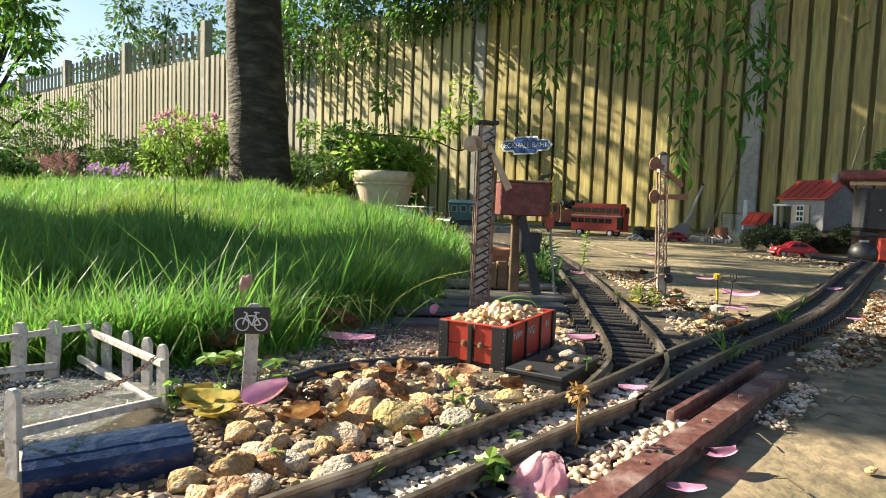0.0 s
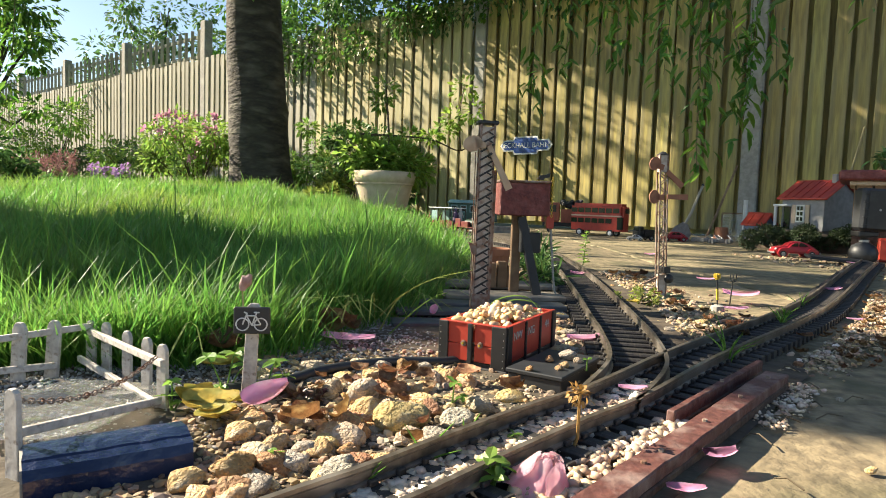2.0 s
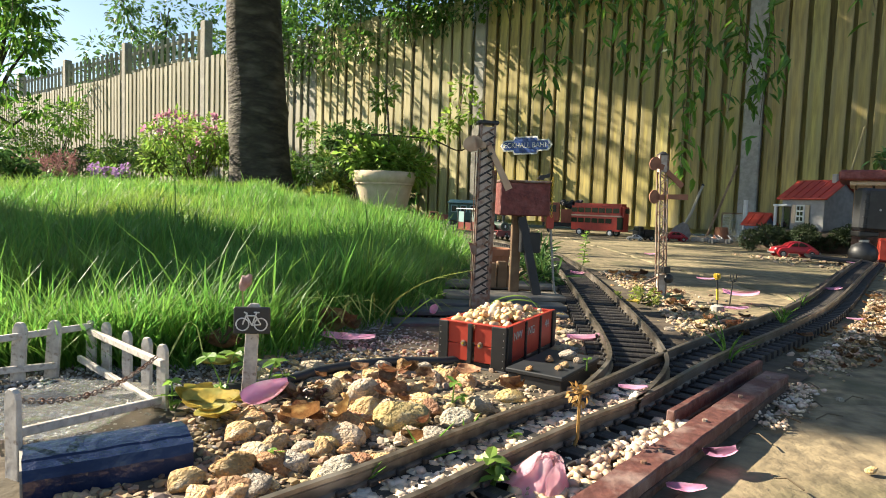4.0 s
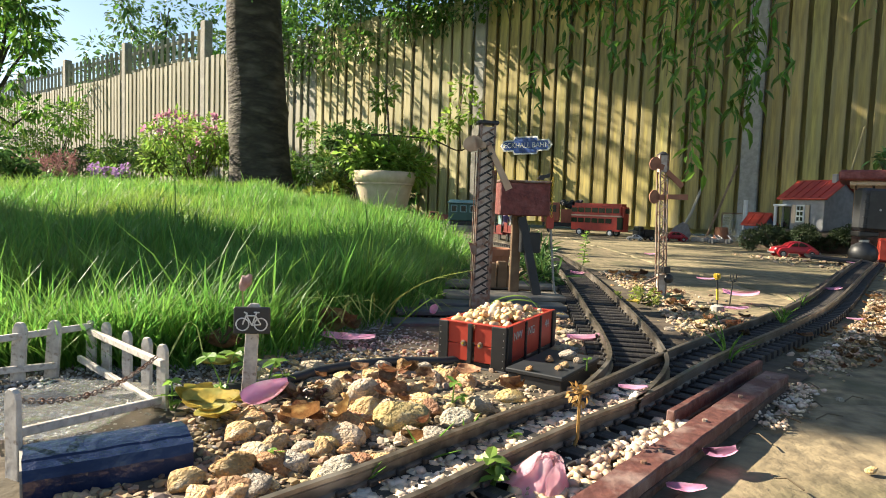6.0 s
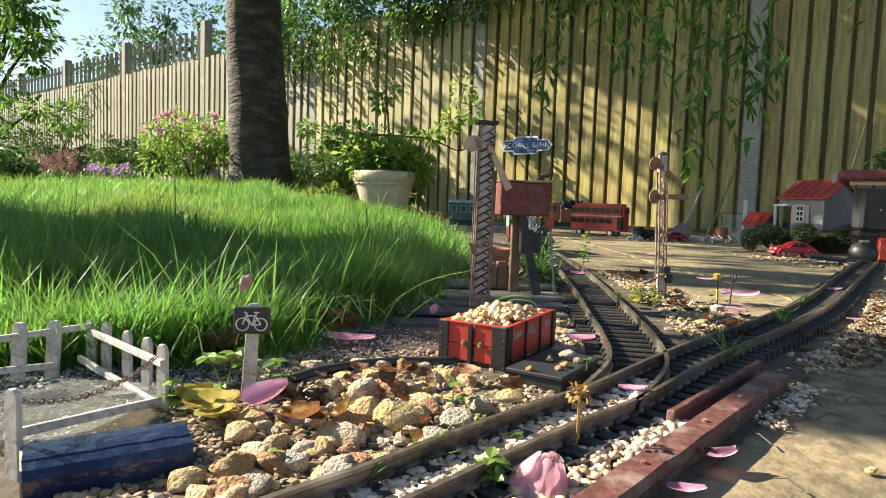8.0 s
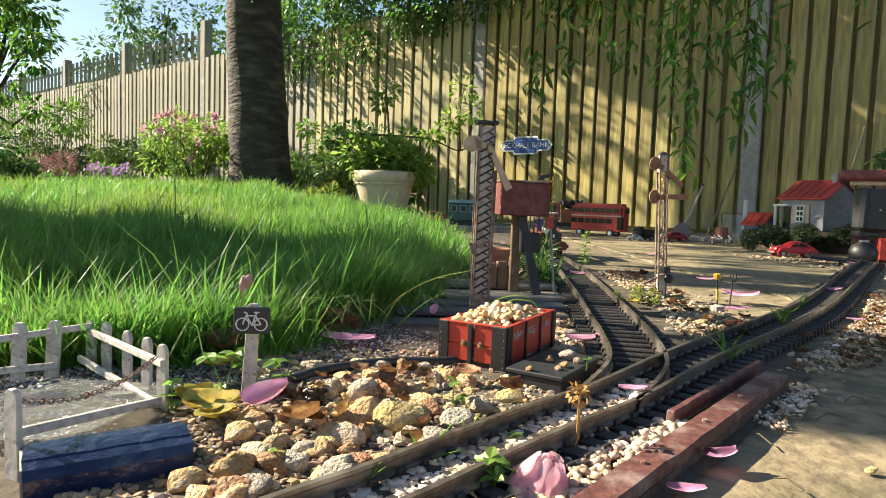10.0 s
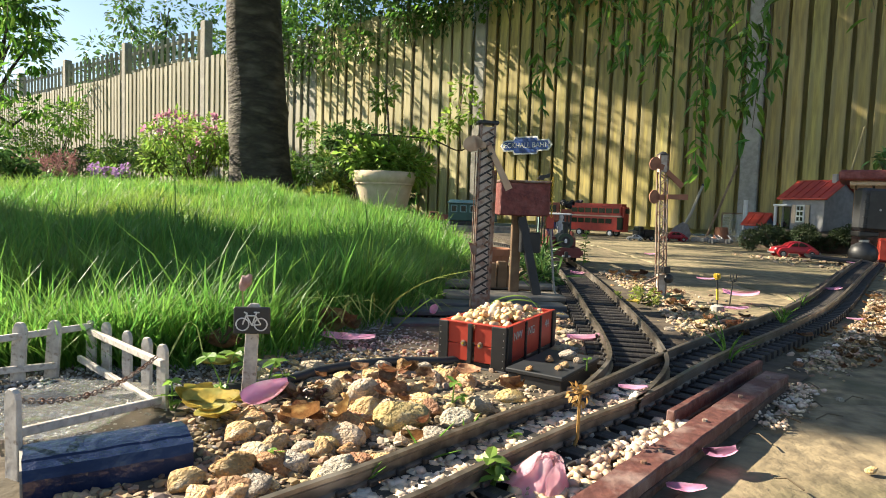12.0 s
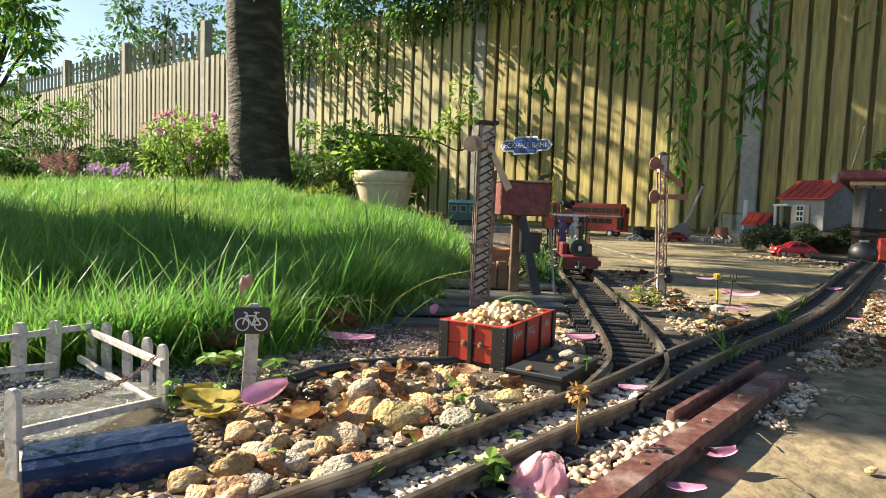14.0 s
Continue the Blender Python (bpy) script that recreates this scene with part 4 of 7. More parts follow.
def beam(p, q, w, z0, z1, label, bolts):
    b = tagged(new("timber_beam"), label, "timber beam", "beams by the track")
    bm = bar((p[0], p[1], (z0 + z1) / 2), (q[0], q[1], (z0 + z1) / 2), w, z1 - z0, bevel=0.0007)
    bmesh.ops.subdivide_edges(bm, edges=[e for e in bm.edges if e.calc_length() > 0.05], cuts=24, use_grid_fill=True)
    for v in bm.verts:
        v.co += Vector((noise.noise(v.co * 90), noise.noise(v.co * 90 + Vector((5, 0, 0))), 0.6 * noise.noise(v.co * 60))) * 0.0009
    part("timber", bm, MAROON, b)
    # lower layer in darker brown, which also paints in the side's shade
    part("lower_timber", bar((p[0], p[1], z0 + 0.0025), (q[0], q[1], z0 + 0.0025), w + 0.0020, 0.005, bevel=0.0007), DARK_TIMBER, b, "brown lower timber, darkened for the beam's shaded side")
    for t in bolts:
        c = Vector((p[0] + (q[0] - p[0]) * t, p[1] + (q[1] - p[1]) * t, z1))
        bm = rod(c - Vector((0, 0, 0.002)), c + Vector((0, 0, 0.0014)), 0.0014, sides=6)
        part("bolt", bm, RUST, b, "rusty bolt")


beam((-0.0165, 0.150), (0.2453, 0.4525), 0.0150, 0.001, 0.0120, "maroon-stained worn wooden beam with rusty bolts", (0.42, 0.47, 0.62, 0.78, 0.94))
beam((0.1310, 0.3490), (0.2470, 0.4810), 0.0048, 0.001, 0.0138, "thin maroon-stained wooden strip along the beam", (0.5,))

# ---- black hose through the grit ----
hose = mesh_thing("garden_hose", tube(spline([(-0.30, 0.33, 0.004), (-0.17, 0.372, 0.004), (-0.105, 0.408, 0.005), (-0.080, 0.438, 0.006), (-0.035, 0.468, 0.006), (0.01, 0.48, 0.005), (0.06, 0.52, 0.004)], 0.008), 0.0036, sides=10), SHINY_BLACK, None, "black rubber hose half buried in grit", "garden hose")
smooth(hose)


# ---- toys and clutter along the fence ----
def wheel(parent, x, y, z, r, w, axis="y", hub=None):
    """A tyre with a hub as a sub-part; its axle lies along local y."""
    t = smooth(part("wheel", lathe([(r * 0.55, -w / 2), (r * 0.92, -w / 2), (r, -w * 0.3), (r, w * 0.3), (r * 0.92, w / 2), (r * 0.55, w / 2)], 20), BLACK, parent, "black tyre"), False)
    t.matrix_basis = pose(x, y, z, 90, 0, 0)
    part("hub", lathe([(r * 0.56, -w * 0.52), (r * 0.5, -w * 0.35), (r * 0.2, -w * 0.6), (r * 0.2, w * 0.6), (r * 0.5, w * 0.35), (r * 0.56, w * 0.52)], 16), hub or STEEL, t, "bright hub")
    return t


def car_shell(profile, width, narrow=0.82):
    """A car body: side profile of (x, z), waist z splits body and cabin; cabin drawn in."""
    bm = prism(profile, width)
    top = max(z for _, z in profile)
    waist = top * 0.58
    bmesh.ops.bevel(bm, geom=[e for e in bm.edges if abs(e.verts[0].co.y - e.verts[1].co.y) < 1e-6], offset=width * 0.10, segments=3, affect='EDGES')
    for v in bm.verts:
        if v.co.z > waist:
            v.co.y *= 1 - (1 - narrow) * (v.co.z - waist) / (top - waist)
    return bm


def bus():
    b = thing("toy_bus", 0.765, 3.12, 0.004, -38, "bright red model double-decker bus", "toy bus")
    L, W, H = 0.275, 0.085, 0.152
    # local x forwards along the side
    bm = box(0, 0, 0.020 + (H - 0.02) / 2, L, W, H - 0.020, 0.0)
    bmesh.ops.bevel(bm, geom=[e for e in bm.edges if e.verts[0].co.z > 0.1 or e.verts[1].co.z > 0.1], offset=0.014, segments=4, affect='EDGES')
    smooth(part("body", bm, RED, b), False)
    for side in (-1, 1):
        for z in (0.068, 0.118):
            for k in range(7):
                x = -0.115 + k * 0.036
                if z < 0.1 and k == 6:
                    continue
                part("window", box(x, side * W / 2, z, 0.031, 0.003, 0.022, 0.001), WINDOW, b, "dark window")
        part("band", box(0, side * (W / 2 + 0.0005), 0.092, L - 0.01, 0.003, 0.006, 0.0005), CREAM, b, "cream band")
    part("platform", box(L / 2 - 0.016, -W / 2 + 0.006, 0.058, 0.026, 0.016, 0.058, 0.001), WINDOW, b, "dark open platform")
    part("rear_window", box(L / 2, 0.006, 0.118, 0.003, 0.05, 0.022, 0.001), WINDOW, b)
    for x in (-0.085, 0.075):
        for side in (-1, 1):
            wheel(b, x, side * (W / 2 - 0.004), 0.010, 0.018, 0.012, hub=WHITE)
    return b


bus()


def lorry(x, y, rz, body, label, cab=None, L=0.11, open_back=True):
    t = thing("toy_lorry", x, y, 0.0, rz, label, "toy lorry", "toy vehicles by the fence")
    part("chassis", box(0, 0, 0.016, L, 0.036, 0.008, 0.001), BLACK, t)
    c = box(L * 0.30, 0, 0.040, L * 0.30, 0.046, 0.040, 0.004)
    part("cab", c, cab or body, t)
    part("bonnet", box(L * 0.46, 0, 0.030, L * 0.14, 0.036, 0.022, 0.003), cab or body, t)
    for side in (-1, 1):
        part("cab_window", box(L * 0.31, side * 0.023, 0.048, L * 0.18, 0.002, 0.014, 0.0005), WINDOW, t)
    part("windscreen", box(L * 0.452, 0, 0.048, 0.002, 0.038, 0.014, 0.0005), WINDOW, t)
    if open_back:
        for a, b2, c2, d2 in ((-L * 0.17, -0.022, L * 0.58, 0.002), (-L * 0.17, 0.022, L * 0.58, 0.002)):
            part("side_board", box(a, b2, 0.034, c2, d2, 0.026, 0.0005), body, t)
        part("tail_board", box(-L * 0.46, 0, 0.034, 0.002, 0.044, 0.026, 0.0005), body, t)
        part("bed", box(-L * 0.17, 0, 0.021, L * 0.58, 0.044, 0.003), body, t)
    for xx in (-L * 0.30, L * 0.36):
        for side in (-1, 1):
            wheel(t, xx, side * 0.021, 0.011, 0.011, 0.008)
    return t


tip = lorry(0.650, 3.36, 168, mat("rust_red_paint", (0.34, 0.10, 0.05), 0.6, (0.24, 0.07, 0.035), 60, bump=0.2, depth=0.0005), "rusty orange-red toy tipper lorry loaded with dark coal", L=0.20)
tip.scale = (1.25, 1.6, 2.6)
coal_v, coal_f = pebble_shape(5, 0.4, 1)
rg = np.random.default_rng(5)
cv, cf = strewn(coal_v, coal_f, np.stack([rg.uniform(0.625, 0.725, 60), rg.uniform(3.33, 3.39, 60), 0.135 + rg.uniform(0, 0.030, 60)], 1), random_turns(rg, 60), np.full((60, 3), 0.014))
joined("coal", cv, cf, BLACK, "heap of dark coal in the toy lorry", "coal")
lorry(0.865, 2.74, 200, BLACK, "black toy pickup truck with a pale canopy", L=0.085)


def beetle(x, y, rz, body, label, s=1.0, name="toy_car"):
    t = thing(name, x, y, 0.0, rz, label, "toy car", "toy vehicles by the fence")
    L = 0.135 * s
    pr = [(-0.066, 0.012), (0.064, 0.012), (0.067, 0.020), (0.060, 0.029), (0.044, 0.033), (0.030, 0.034), (0.020, 0.044), (0.006, 0.049), (-0.012, 0.049), (-0.030, 0.044), (-0.048, 0.033), (-0.062, 0.022)]
    pr = [(a * s, z * s) for a, z in pr]
    part("body", car_shell(pr, 0.052 * s, 0.72), body, t)
    for side in (-1, 1):
        for xx in (0.043, -0.040):
            bm = lathe([(0.015 * s, -0.006 * s), (0.0165 * s, 0), (0.015 * s, 0.006 * s)], 16)
            part("wing", bm, body, t).matrix_basis = pose(xx * s, side * 0.024 * s, 0.014 * s, 90, 0, 0)
            wheel(t, xx * s, side * 0.027 * s, 0.0105 * s, 0.0105 * s, 0.007 * s)
        out = [(0.021, 0.035), (0.013, 0.044), (0.002, 0.046), (0.001, 0.035)]
        part("side_window", prism([(a * s, z * s) for a, z in out], 0.002), WINDOW, t).matrix_basis = pose(0, side * 0.0232 * s, 0, side * -8, 0, 0)
        out = [(-0.002, 0.035), (-0.002, 0.046), (-0.014, 0.045), (-0.026, 0.038), (-0.026, 0.035)]
        part("side_window", prism([(a * s, z * s) for a, z in out], 0.002), WINDOW, t).matrix_basis = pose(0, side * 0.0232 * s, 0, side * -8, 0, 0)
        bm = lathe([(0.004 * s, 0), (0.0045 * s, 0.003 * s), (0.002 * s, 0.005 * s)], 12)
        part("headlight", bm, STEEL, t, "round headlight").matrix_basis = pose(0.060 * s, side * 0.019 * s, 0.024 * s, 0, 80, 0)
    part("front_bumper", box(0.068 * s, 0, 0.014 * s, 0.004 * s, 0.050 * s, 0.005 * s, 0.001), STEEL, t, "chrome bumper")
    part("rear_bumper", box(-0.067 * s, 0, 0.014 * s, 0.004 * s, 0.050 * s, 0.005 * s, 0.001), STEEL, t, "chrome bumper")
    return t


CRIMSON = mat("crimson_paint", (0.36, 0.012, 0.022), 0.3, (0.30, 0.01, 0.018), 60, bump=0.05)
beetle(1.083, 1.95, 174, CRIMSON, "small red rounded model car on the patio")
beetle(1.006, 2.76, 175, CRIMSON, "small red open model sports car", 0.85)
beetle(0.818, 2.70, 170, STEEL, "small silver model car", 0.5)


def railcar():
    t = thing("green_coach", 0.135, 3.02, 0.03, 178, "dark teal-green toy railway coach with pale window frames", "toy coach")
    L, W, H = 0.23, 0.07, 0.115
    part("body", box(0, 0, 0.062, L, W, 0.082, 0.003), BOTTLE_GREEN, t)
    bm = box(0, 0, 0, L + 0.012, W + 0.012, 0.016, 0.0)
    bmesh.ops.bevel(bm, geom=[e for e in bm.edges if e.verts[0].co.z > 0 and e.verts[1].co.z > 0], offset=0.010, segments=3, affect='EDGES')
    part("roof", bm, TEAL, t, "pale grey-teal roof").matrix_basis = pose(0, 0, 0.112)
    for side in (-1, 1):
        for k in range(5):
            w = part("window_frame", box(-0.088 + k * 0.044, side * W / 2, 0.078, 0.030, 0.003, 0.034, 0.001), TEAL, t, "pale window frame")
            part("pane", box(-0.088 + k * 0.044, side * (W / 2 + 0.0012), 0.078, 0.022, 0.002, 0.026, 0.0005), WINDOW, w)
    for side in (-1, 1):
        part("end_window", box(side * L / 2, 0.0, 0.078, 0.003, 0.045, 0.030, 0.001), WINDOW, t)
    part("underframe", box(0, 0, 0.010, L * 0.9, W * 0.7, 0.020, 0.001), BLACK, t)
    return t


railcar()
lorry(-0.01, 3.03, 170, DULL_RED, "dull red and black toy lorry parked on the timber shelf", L=0.13).location.z = 0.03
# low dark stand behind the lawn that carries the green coach
mesh_thing("low_wall", box(0, 0, 0.0, 1.5, 0.16, 0.06, 0.004), PLANK, pose(-0.35, 3.02, 0.0, 0, 0, -1), "low dark timber shelf along the lawn", "shelf")

# trowel leaning on the fence
tr = thing("trowel", 1.03, 2.80, 0.0, 8, "grey steel trowel with a long handle leaning upright", "trowel", ry=22)
out = [(-0.052, 0.0), (0.055, 0.01), (0.052, 0.055), (0.018, 0.088), (-0.004, 0.090), (-0.03, 0.06)]
part("blade", prism(out, 0.004), STEEL, tr)
part("handle", tube([(0.006, 0, 0.086), (0.012, 0, 0.14), (0.010, 0, 0.27)], 0.0065, 0.0060), GREY_WOOD, tr, "weathered grey handle")
part("ring", lathe([(0.004, -0.003), (0.008, 0), (0.004, 0.003)], 12), BLACK, tr).matrix_basis = pose(0.010, 0, 0.272, 90, 0, 0)
po = mesh_thing("cane", tube([(1.146, 2.78, 0.0), (1.30, 2.99, 0.17), (1.47, 3.22, 0.37)], 0.006), BROWN_WOOD, None, "thin bamboo cane leaning on the fence", "cane")

# cast-off metal parts, pots and posts
rng5 = random.Random(11)
for k in range(9):
    x, y = 1.10 + rng5.uniform(0, 0.19), 2.70 + rng5.uniform(-0.05, 0.08)
    t = thing("scrap_part", x, y, 0.0, rng5.uniform(0, 180), "small bright metal model scrap part", "scrap metal", "scrap heap by the fence")
    part("body", box(0, 0, 0.012, rng5.uniform(0.02, 0.045), 0.012, 0.014, 0.002), STEEL, t)
    for s in (-1, 1):
        part("wheel", lathe([(0.006, -0.002), (0.010, -0.002), (0.010, 0.002), (0.006, 0.002)], 12), STEEL, t).matrix_basis = pose(s * 0.012, 0.008, 0.010, 90, 0, 0)
    part("rod", rod((-0.02, -0.004, 0.015), (0.02, 0.004, 0.028 + 0.01 * rng5.random()), 0.0015), STEEL, t)
pt = thing("flower_pot", 1.245, 2.84, 0.0, 0, "small upturned terracotta flower pot", "flower pot")
part("body", lathe([(0.036, 0.0), (0.038, 0.012), (0.034, 0.013), (0.026, 0.066), (0.01, 0.066)], 20), TERRACOTTA, pt)
mesh_thing("red_bollard", lathe([(0.010, 0), (0.010, 0.036), (0.006, 0.042)], 14), RED, pose(1.262, 2.66, 0), "small bright red plastic bollard", "bollard")
rd = thing("milk_churn", 1.300, 2.66, 0.0, 0, "grey ribbed metal model churn", "churn")
part("body", lathe([(0.026, 0), (0.027, 0.03), (0.026, 0.06), (0.028, 0.062), (0.026, 0.068)], 18), STEEL, rd)
for k in range(8):
    u = k * math.pi / 4
    part("rib", box(0.027 * math.cos(u), 0.027 * math.sin(u), 0.032, 0.004, 0.004, 0.058, 0.001), BLACK, rd)
mesh_thing("white_post", rod((0, 0, 0), (0, 0, 0.19), 0.009, sides=12), WHITE, pose(1.318, 2.78, 0), "thin upright white plastic post", "post")
sc = thing("picture_frame", 1.335, 2.90, 0.0, -35, "small grey-framed clear screen by the concrete post", "frame")
for a, b in (((-0.06, 0), (-0.06, 0.13)), ((0.06, 0), (0.06, 0.13)), ((-0.06, 0.13), (0.06, 0.13))):
    part("frame_bar", bar((a[0], 0, a[1]), (b[0], 0, b[1]), 0.006, 0.006, up=(0, 1, 0)), BROWN_WOOD, sc)
part("pane", box(0, 0, 0.065, 0.114, 0.002, 0.126), CLEAR, sc)


# ---- station house, shed and the big red-roofed building ----
def house(name, x, y, z, rz, w, d, h, rise_, wall, roof, label, over=0.018, small=False):
    """Gabled house; the eaves run along local x, the front faces local -y."""
    t = thing(name, x, y, z, rz, label, "model house")
    bm = prism([(-d / 2, 0), (d / 2, 0), (d / 2, h), (0, h + rise_), (-d / 2, h)], w)
    bmesh.ops.transform(bm, matrix=pose(0, 0, 0, 0, 0, 90), verts=bm.verts)
    part("wall", bm, wall, t)
    sl = math.hypot(d / 2, rise_)
    ang = math.degrees(math.atan2(rise_, d / 2))
    for side in (-1, 1):
        ln = sl + over
        bm = box(0, 0, 0, w + 2 * over, ln, 0.008, 0.002)
        r = part("roof_slope", bm, roof, t, "red roof slope")
        mid = Vector((0, side * (d / 2 + over * 0.6) / 2, h + rise_ / 2 - 0.002 - over * 0.2 * rise_ / d + 0.006))
        r.matrix_basis = pose(mid.x, mid.y, mid.z, -side * ang, 0, 0)
        for k in range(5 if not small else 2):
            part("batten", box(-w / 2 + (k + 0.5) * w / (5 if not small else 2), 0, 0.005, 0.003, ln * 0.98, 0.003), roof, r)
    part("ridge", bar((-w / 2 - over, 0, h + rise_ + 0.008), (w / 2 + over, 0, h + rise_ + 0.008), 0.010, 0.008, bevel=0.002), roof, t)
    return t


hs = house("model_station", 1.43, 2.417, 0.075, -68, 0.175, 0.19, 0.118, 0.062, mat("grey_render", (0.27, 0.27, 0.27), 0.7, (0.21, 0.21, 0.21), 60, bump=0.2, depth=0.001), RED, "grey model station house with a bright red roof")
wdw = part("window", box(-0.006, -0.097, 0.062, 0.036, 0.004, 0.066, 0.001), WHITE, hs, "white window with shutters")
for i in range(2):
    for j in range(3):
        part("pane", box(-0.0135 + i * 0.0145, -0.0995, 0.042 + j * 0.020, 0.0095, 0.002, 0.014), WINDOW, wdw)
for x in (-0.034, 0.024):
    part("shutter", box(x, -0.098, 0.060, 0.018, 0.003, 0.070, 0.001), CREAM, hs, "cream shutter")
dr = part("doorway", box(-0.062, -0.098, 0.045, 0.028, 0.004, 0.085, 0.001), WINDOW, hs, "dark doorway")
part("canopy", box(-0.072, -0.110, 0.092, 0.062, 0.034, 0.008, 0.002), WHITE, hs, "white porch canopy")
part("column", rod((-0.096, -0.118, 0.0), (-0.096, -0.118, 0.09), 0.006), WHITE, hs)
part("chimney", box(0.062, -0.01, 0.195, 0.018, 0.018, 0.034, 0.001), CONCRETE, hs, "grey chimney")
md = smooth(mesh_thing("earth_mound", lathe([(0.27, -0.01), (0.24, 0.045), (0.17, 0.074), (0.02, 0.078)], 30), SOIL, pose(1.46, 2.44, 0) @ Matrix.Diagonal((1.0, 0.9, 1, 1)), "low mound of dark earth under the model house", "mound"))
sh = house("model_shed", 1.255, 2.52, 0.03, -60, 0.08, 0.085, 0.055, 0.040, mat("shed_blue", (0.10, 0.14, 0.24), 0.6, bump=0.1), RED, "small blue model shed with a red roof", 0.010, True)
part("yellow_trim", box(0, -0.042, 0.03, 0.07, 0.004, 0.012, 0.001), YELLOW, sh, "yellow trim")

hb = thing("model_signal_house", 1.475, 1.985, 0.006, -33, "large model building with a flat dark red roof", "model house")
part("base", box(0, 0, 0.105, 0.33, 0.24, 0.21, 0.003), DARK_TIMBER, hb)
for k in range(7):
    part("wall_board", box(-0.165, -0.10 + k * 0.033, 0.17, 0.004, 0.028, 0.12, 0.001), BROWN_WOOD, hb)
    part("wall_board", box(-0.14 + k * 0.046, -0.121, 0.17, 0.040, 0.004, 0.12, 0.001), BROWN_WOOD, hb)
part("roof_slab", box(0, 0, 0.252, 0.42, 0.31, 0.032, 0.006), DULL_RED, hb, "dark red roof slab")
part("fascia", box(0, 0, 0.229, 0.36, 0.27, 0.014, 0.003), CREAM, hb)
part("upper_roof", box(0.04, 0.0, 0.285, 0.10, 0.10, 0.034, 0.003), MAROON, hb, "dark chimney block")
rr = part("porch_roof", box(0.10, -0.16, 0.205, 0.20, 0.10, 0.012, 0.002), RED, hb, "bright red porch roof")
mesh_thing("red_crate", box(0, 0, 0.035, 0.11, 0.06, 0.07, 0.004), RED, pose(1.345, 1.86, 0.0, 0, 0, -30), "red plastic crate beside the black box", "crate")
mesh_thing("garden_cane", tube([(1.262, 1.99, 0.26), (1.275, 1.985, 0.33), (1.290, 1.98, 0.41)], 0.0035, 0.003), DRY_GRASS, None, "pale cane sticking up from the roof", "cane")

bx = thing("black_speaker_box", 1.243, 1.84, 0.09, -3, "black ribbed plastic box with a central screw", "plastic box", ry=2)
part("shell", box(0, 0, 0.062, 0.098, 0.05, 0.122, 0.008), SHINY_BLACK, bx)
part("face_plate", box(0.0, -0.026, 0.062, 0.066, 0.004, 0.112, 0.002), BLACK, bx)
for k in range(5):
    for s in (-1, 1):
        part("rib", box(s * 0.040, -0.027, 0.018 + k * 0.022, 0.012, 0.005, 0.003, 0.0008), SHINY_BLACK, bx)
for z in (0.04, 0.062, 0.084):
    part("clip", box(0.040, -0.029, z, 0.010, 0.002, 0.003), STEEL, bx, "bright clip")
part("screw", rod((0, -0.030, 0.062), (0, -0.026, 0.062), 0.003), STEEL, bx)
lp = thing("black_urn", 1.226, 1.845, 0.0, 0, "round black urn with a narrow neck under the box", "urn")
smooth(part("bowl", lathe([(0.030, 0.0), (0.037, 0.010), (0.038, 0.030), (0.030, 0.048), (0.012, 0.058), (0.010, 0.070), (0.018, 0.074)], 28), SHINY_BLACK, lp))
part("neck", lathe([(0.013, 0.058), (0.013, 0.064)], 20), STEEL, lp, "bright neck ring")
part("tray", box(0, 0, 0.082, 0.06, 0.04, 0.016, 0.003), BLACK, lp)
for x, y, a, s in ((1.085, 1.73, -12, 0.16), (1.36, 1.66, 38, 0.20)):
    mesh_thing("ramp", box(0, 0, 0.012, s, 0.06, 0.008, 0.001), SHINY_BLACK, pose(x, y, 0, 4, 4, a), "black plastic ramp plate beside the track", "ramp", "ramps at the crossing")

# ---- railway name sign on the fence ----
fx = FENCE_A + FENCE_STEP * 0.765 + FENCE_IN * 0.072
sg = thing("name_sign", fx.x, fx.y, 0.565, math.degrees(math.atan2(FENCE_STEP.y, FENCE_STEP.x)) + 180, "blue and white enamel railway name sign screwed to the fence", "sign")


def lozenge(w, h, nw, nh):
    return [(-w, -h), (-nw, -h), (-nw * 0.9, -nh), (nw * 0.9, -nh), (nw, -h), (w, -h), (w + h * 0.8, 0), (w, h), (nw, h), (nw * 0.9, nh), (-nw * 0.9, nh), (-nw, h), (-w, h), (-w - h * 0.8, 0)]


part("white_plate", prism(lozenge(0.185, 0.040, 0.105, 0.064), 0.006), WHITE, sg)
part("blue_field", prism(lozenge(0.175, 0.031, 0.098, 0.053), 0.006), BLUE, sg).matrix_basis = pose(0, -0.002, 0)
text("ECKHALL BAHN", 0.052, WHITE, sg, pose(0.008, -0.0056, 0.0, 90, 0, 0), 0.0008)
part("unread_mark", box(-0.182, -0.0056, 0.0, 0.014, 0.001, 0.030), WHITE, sg)


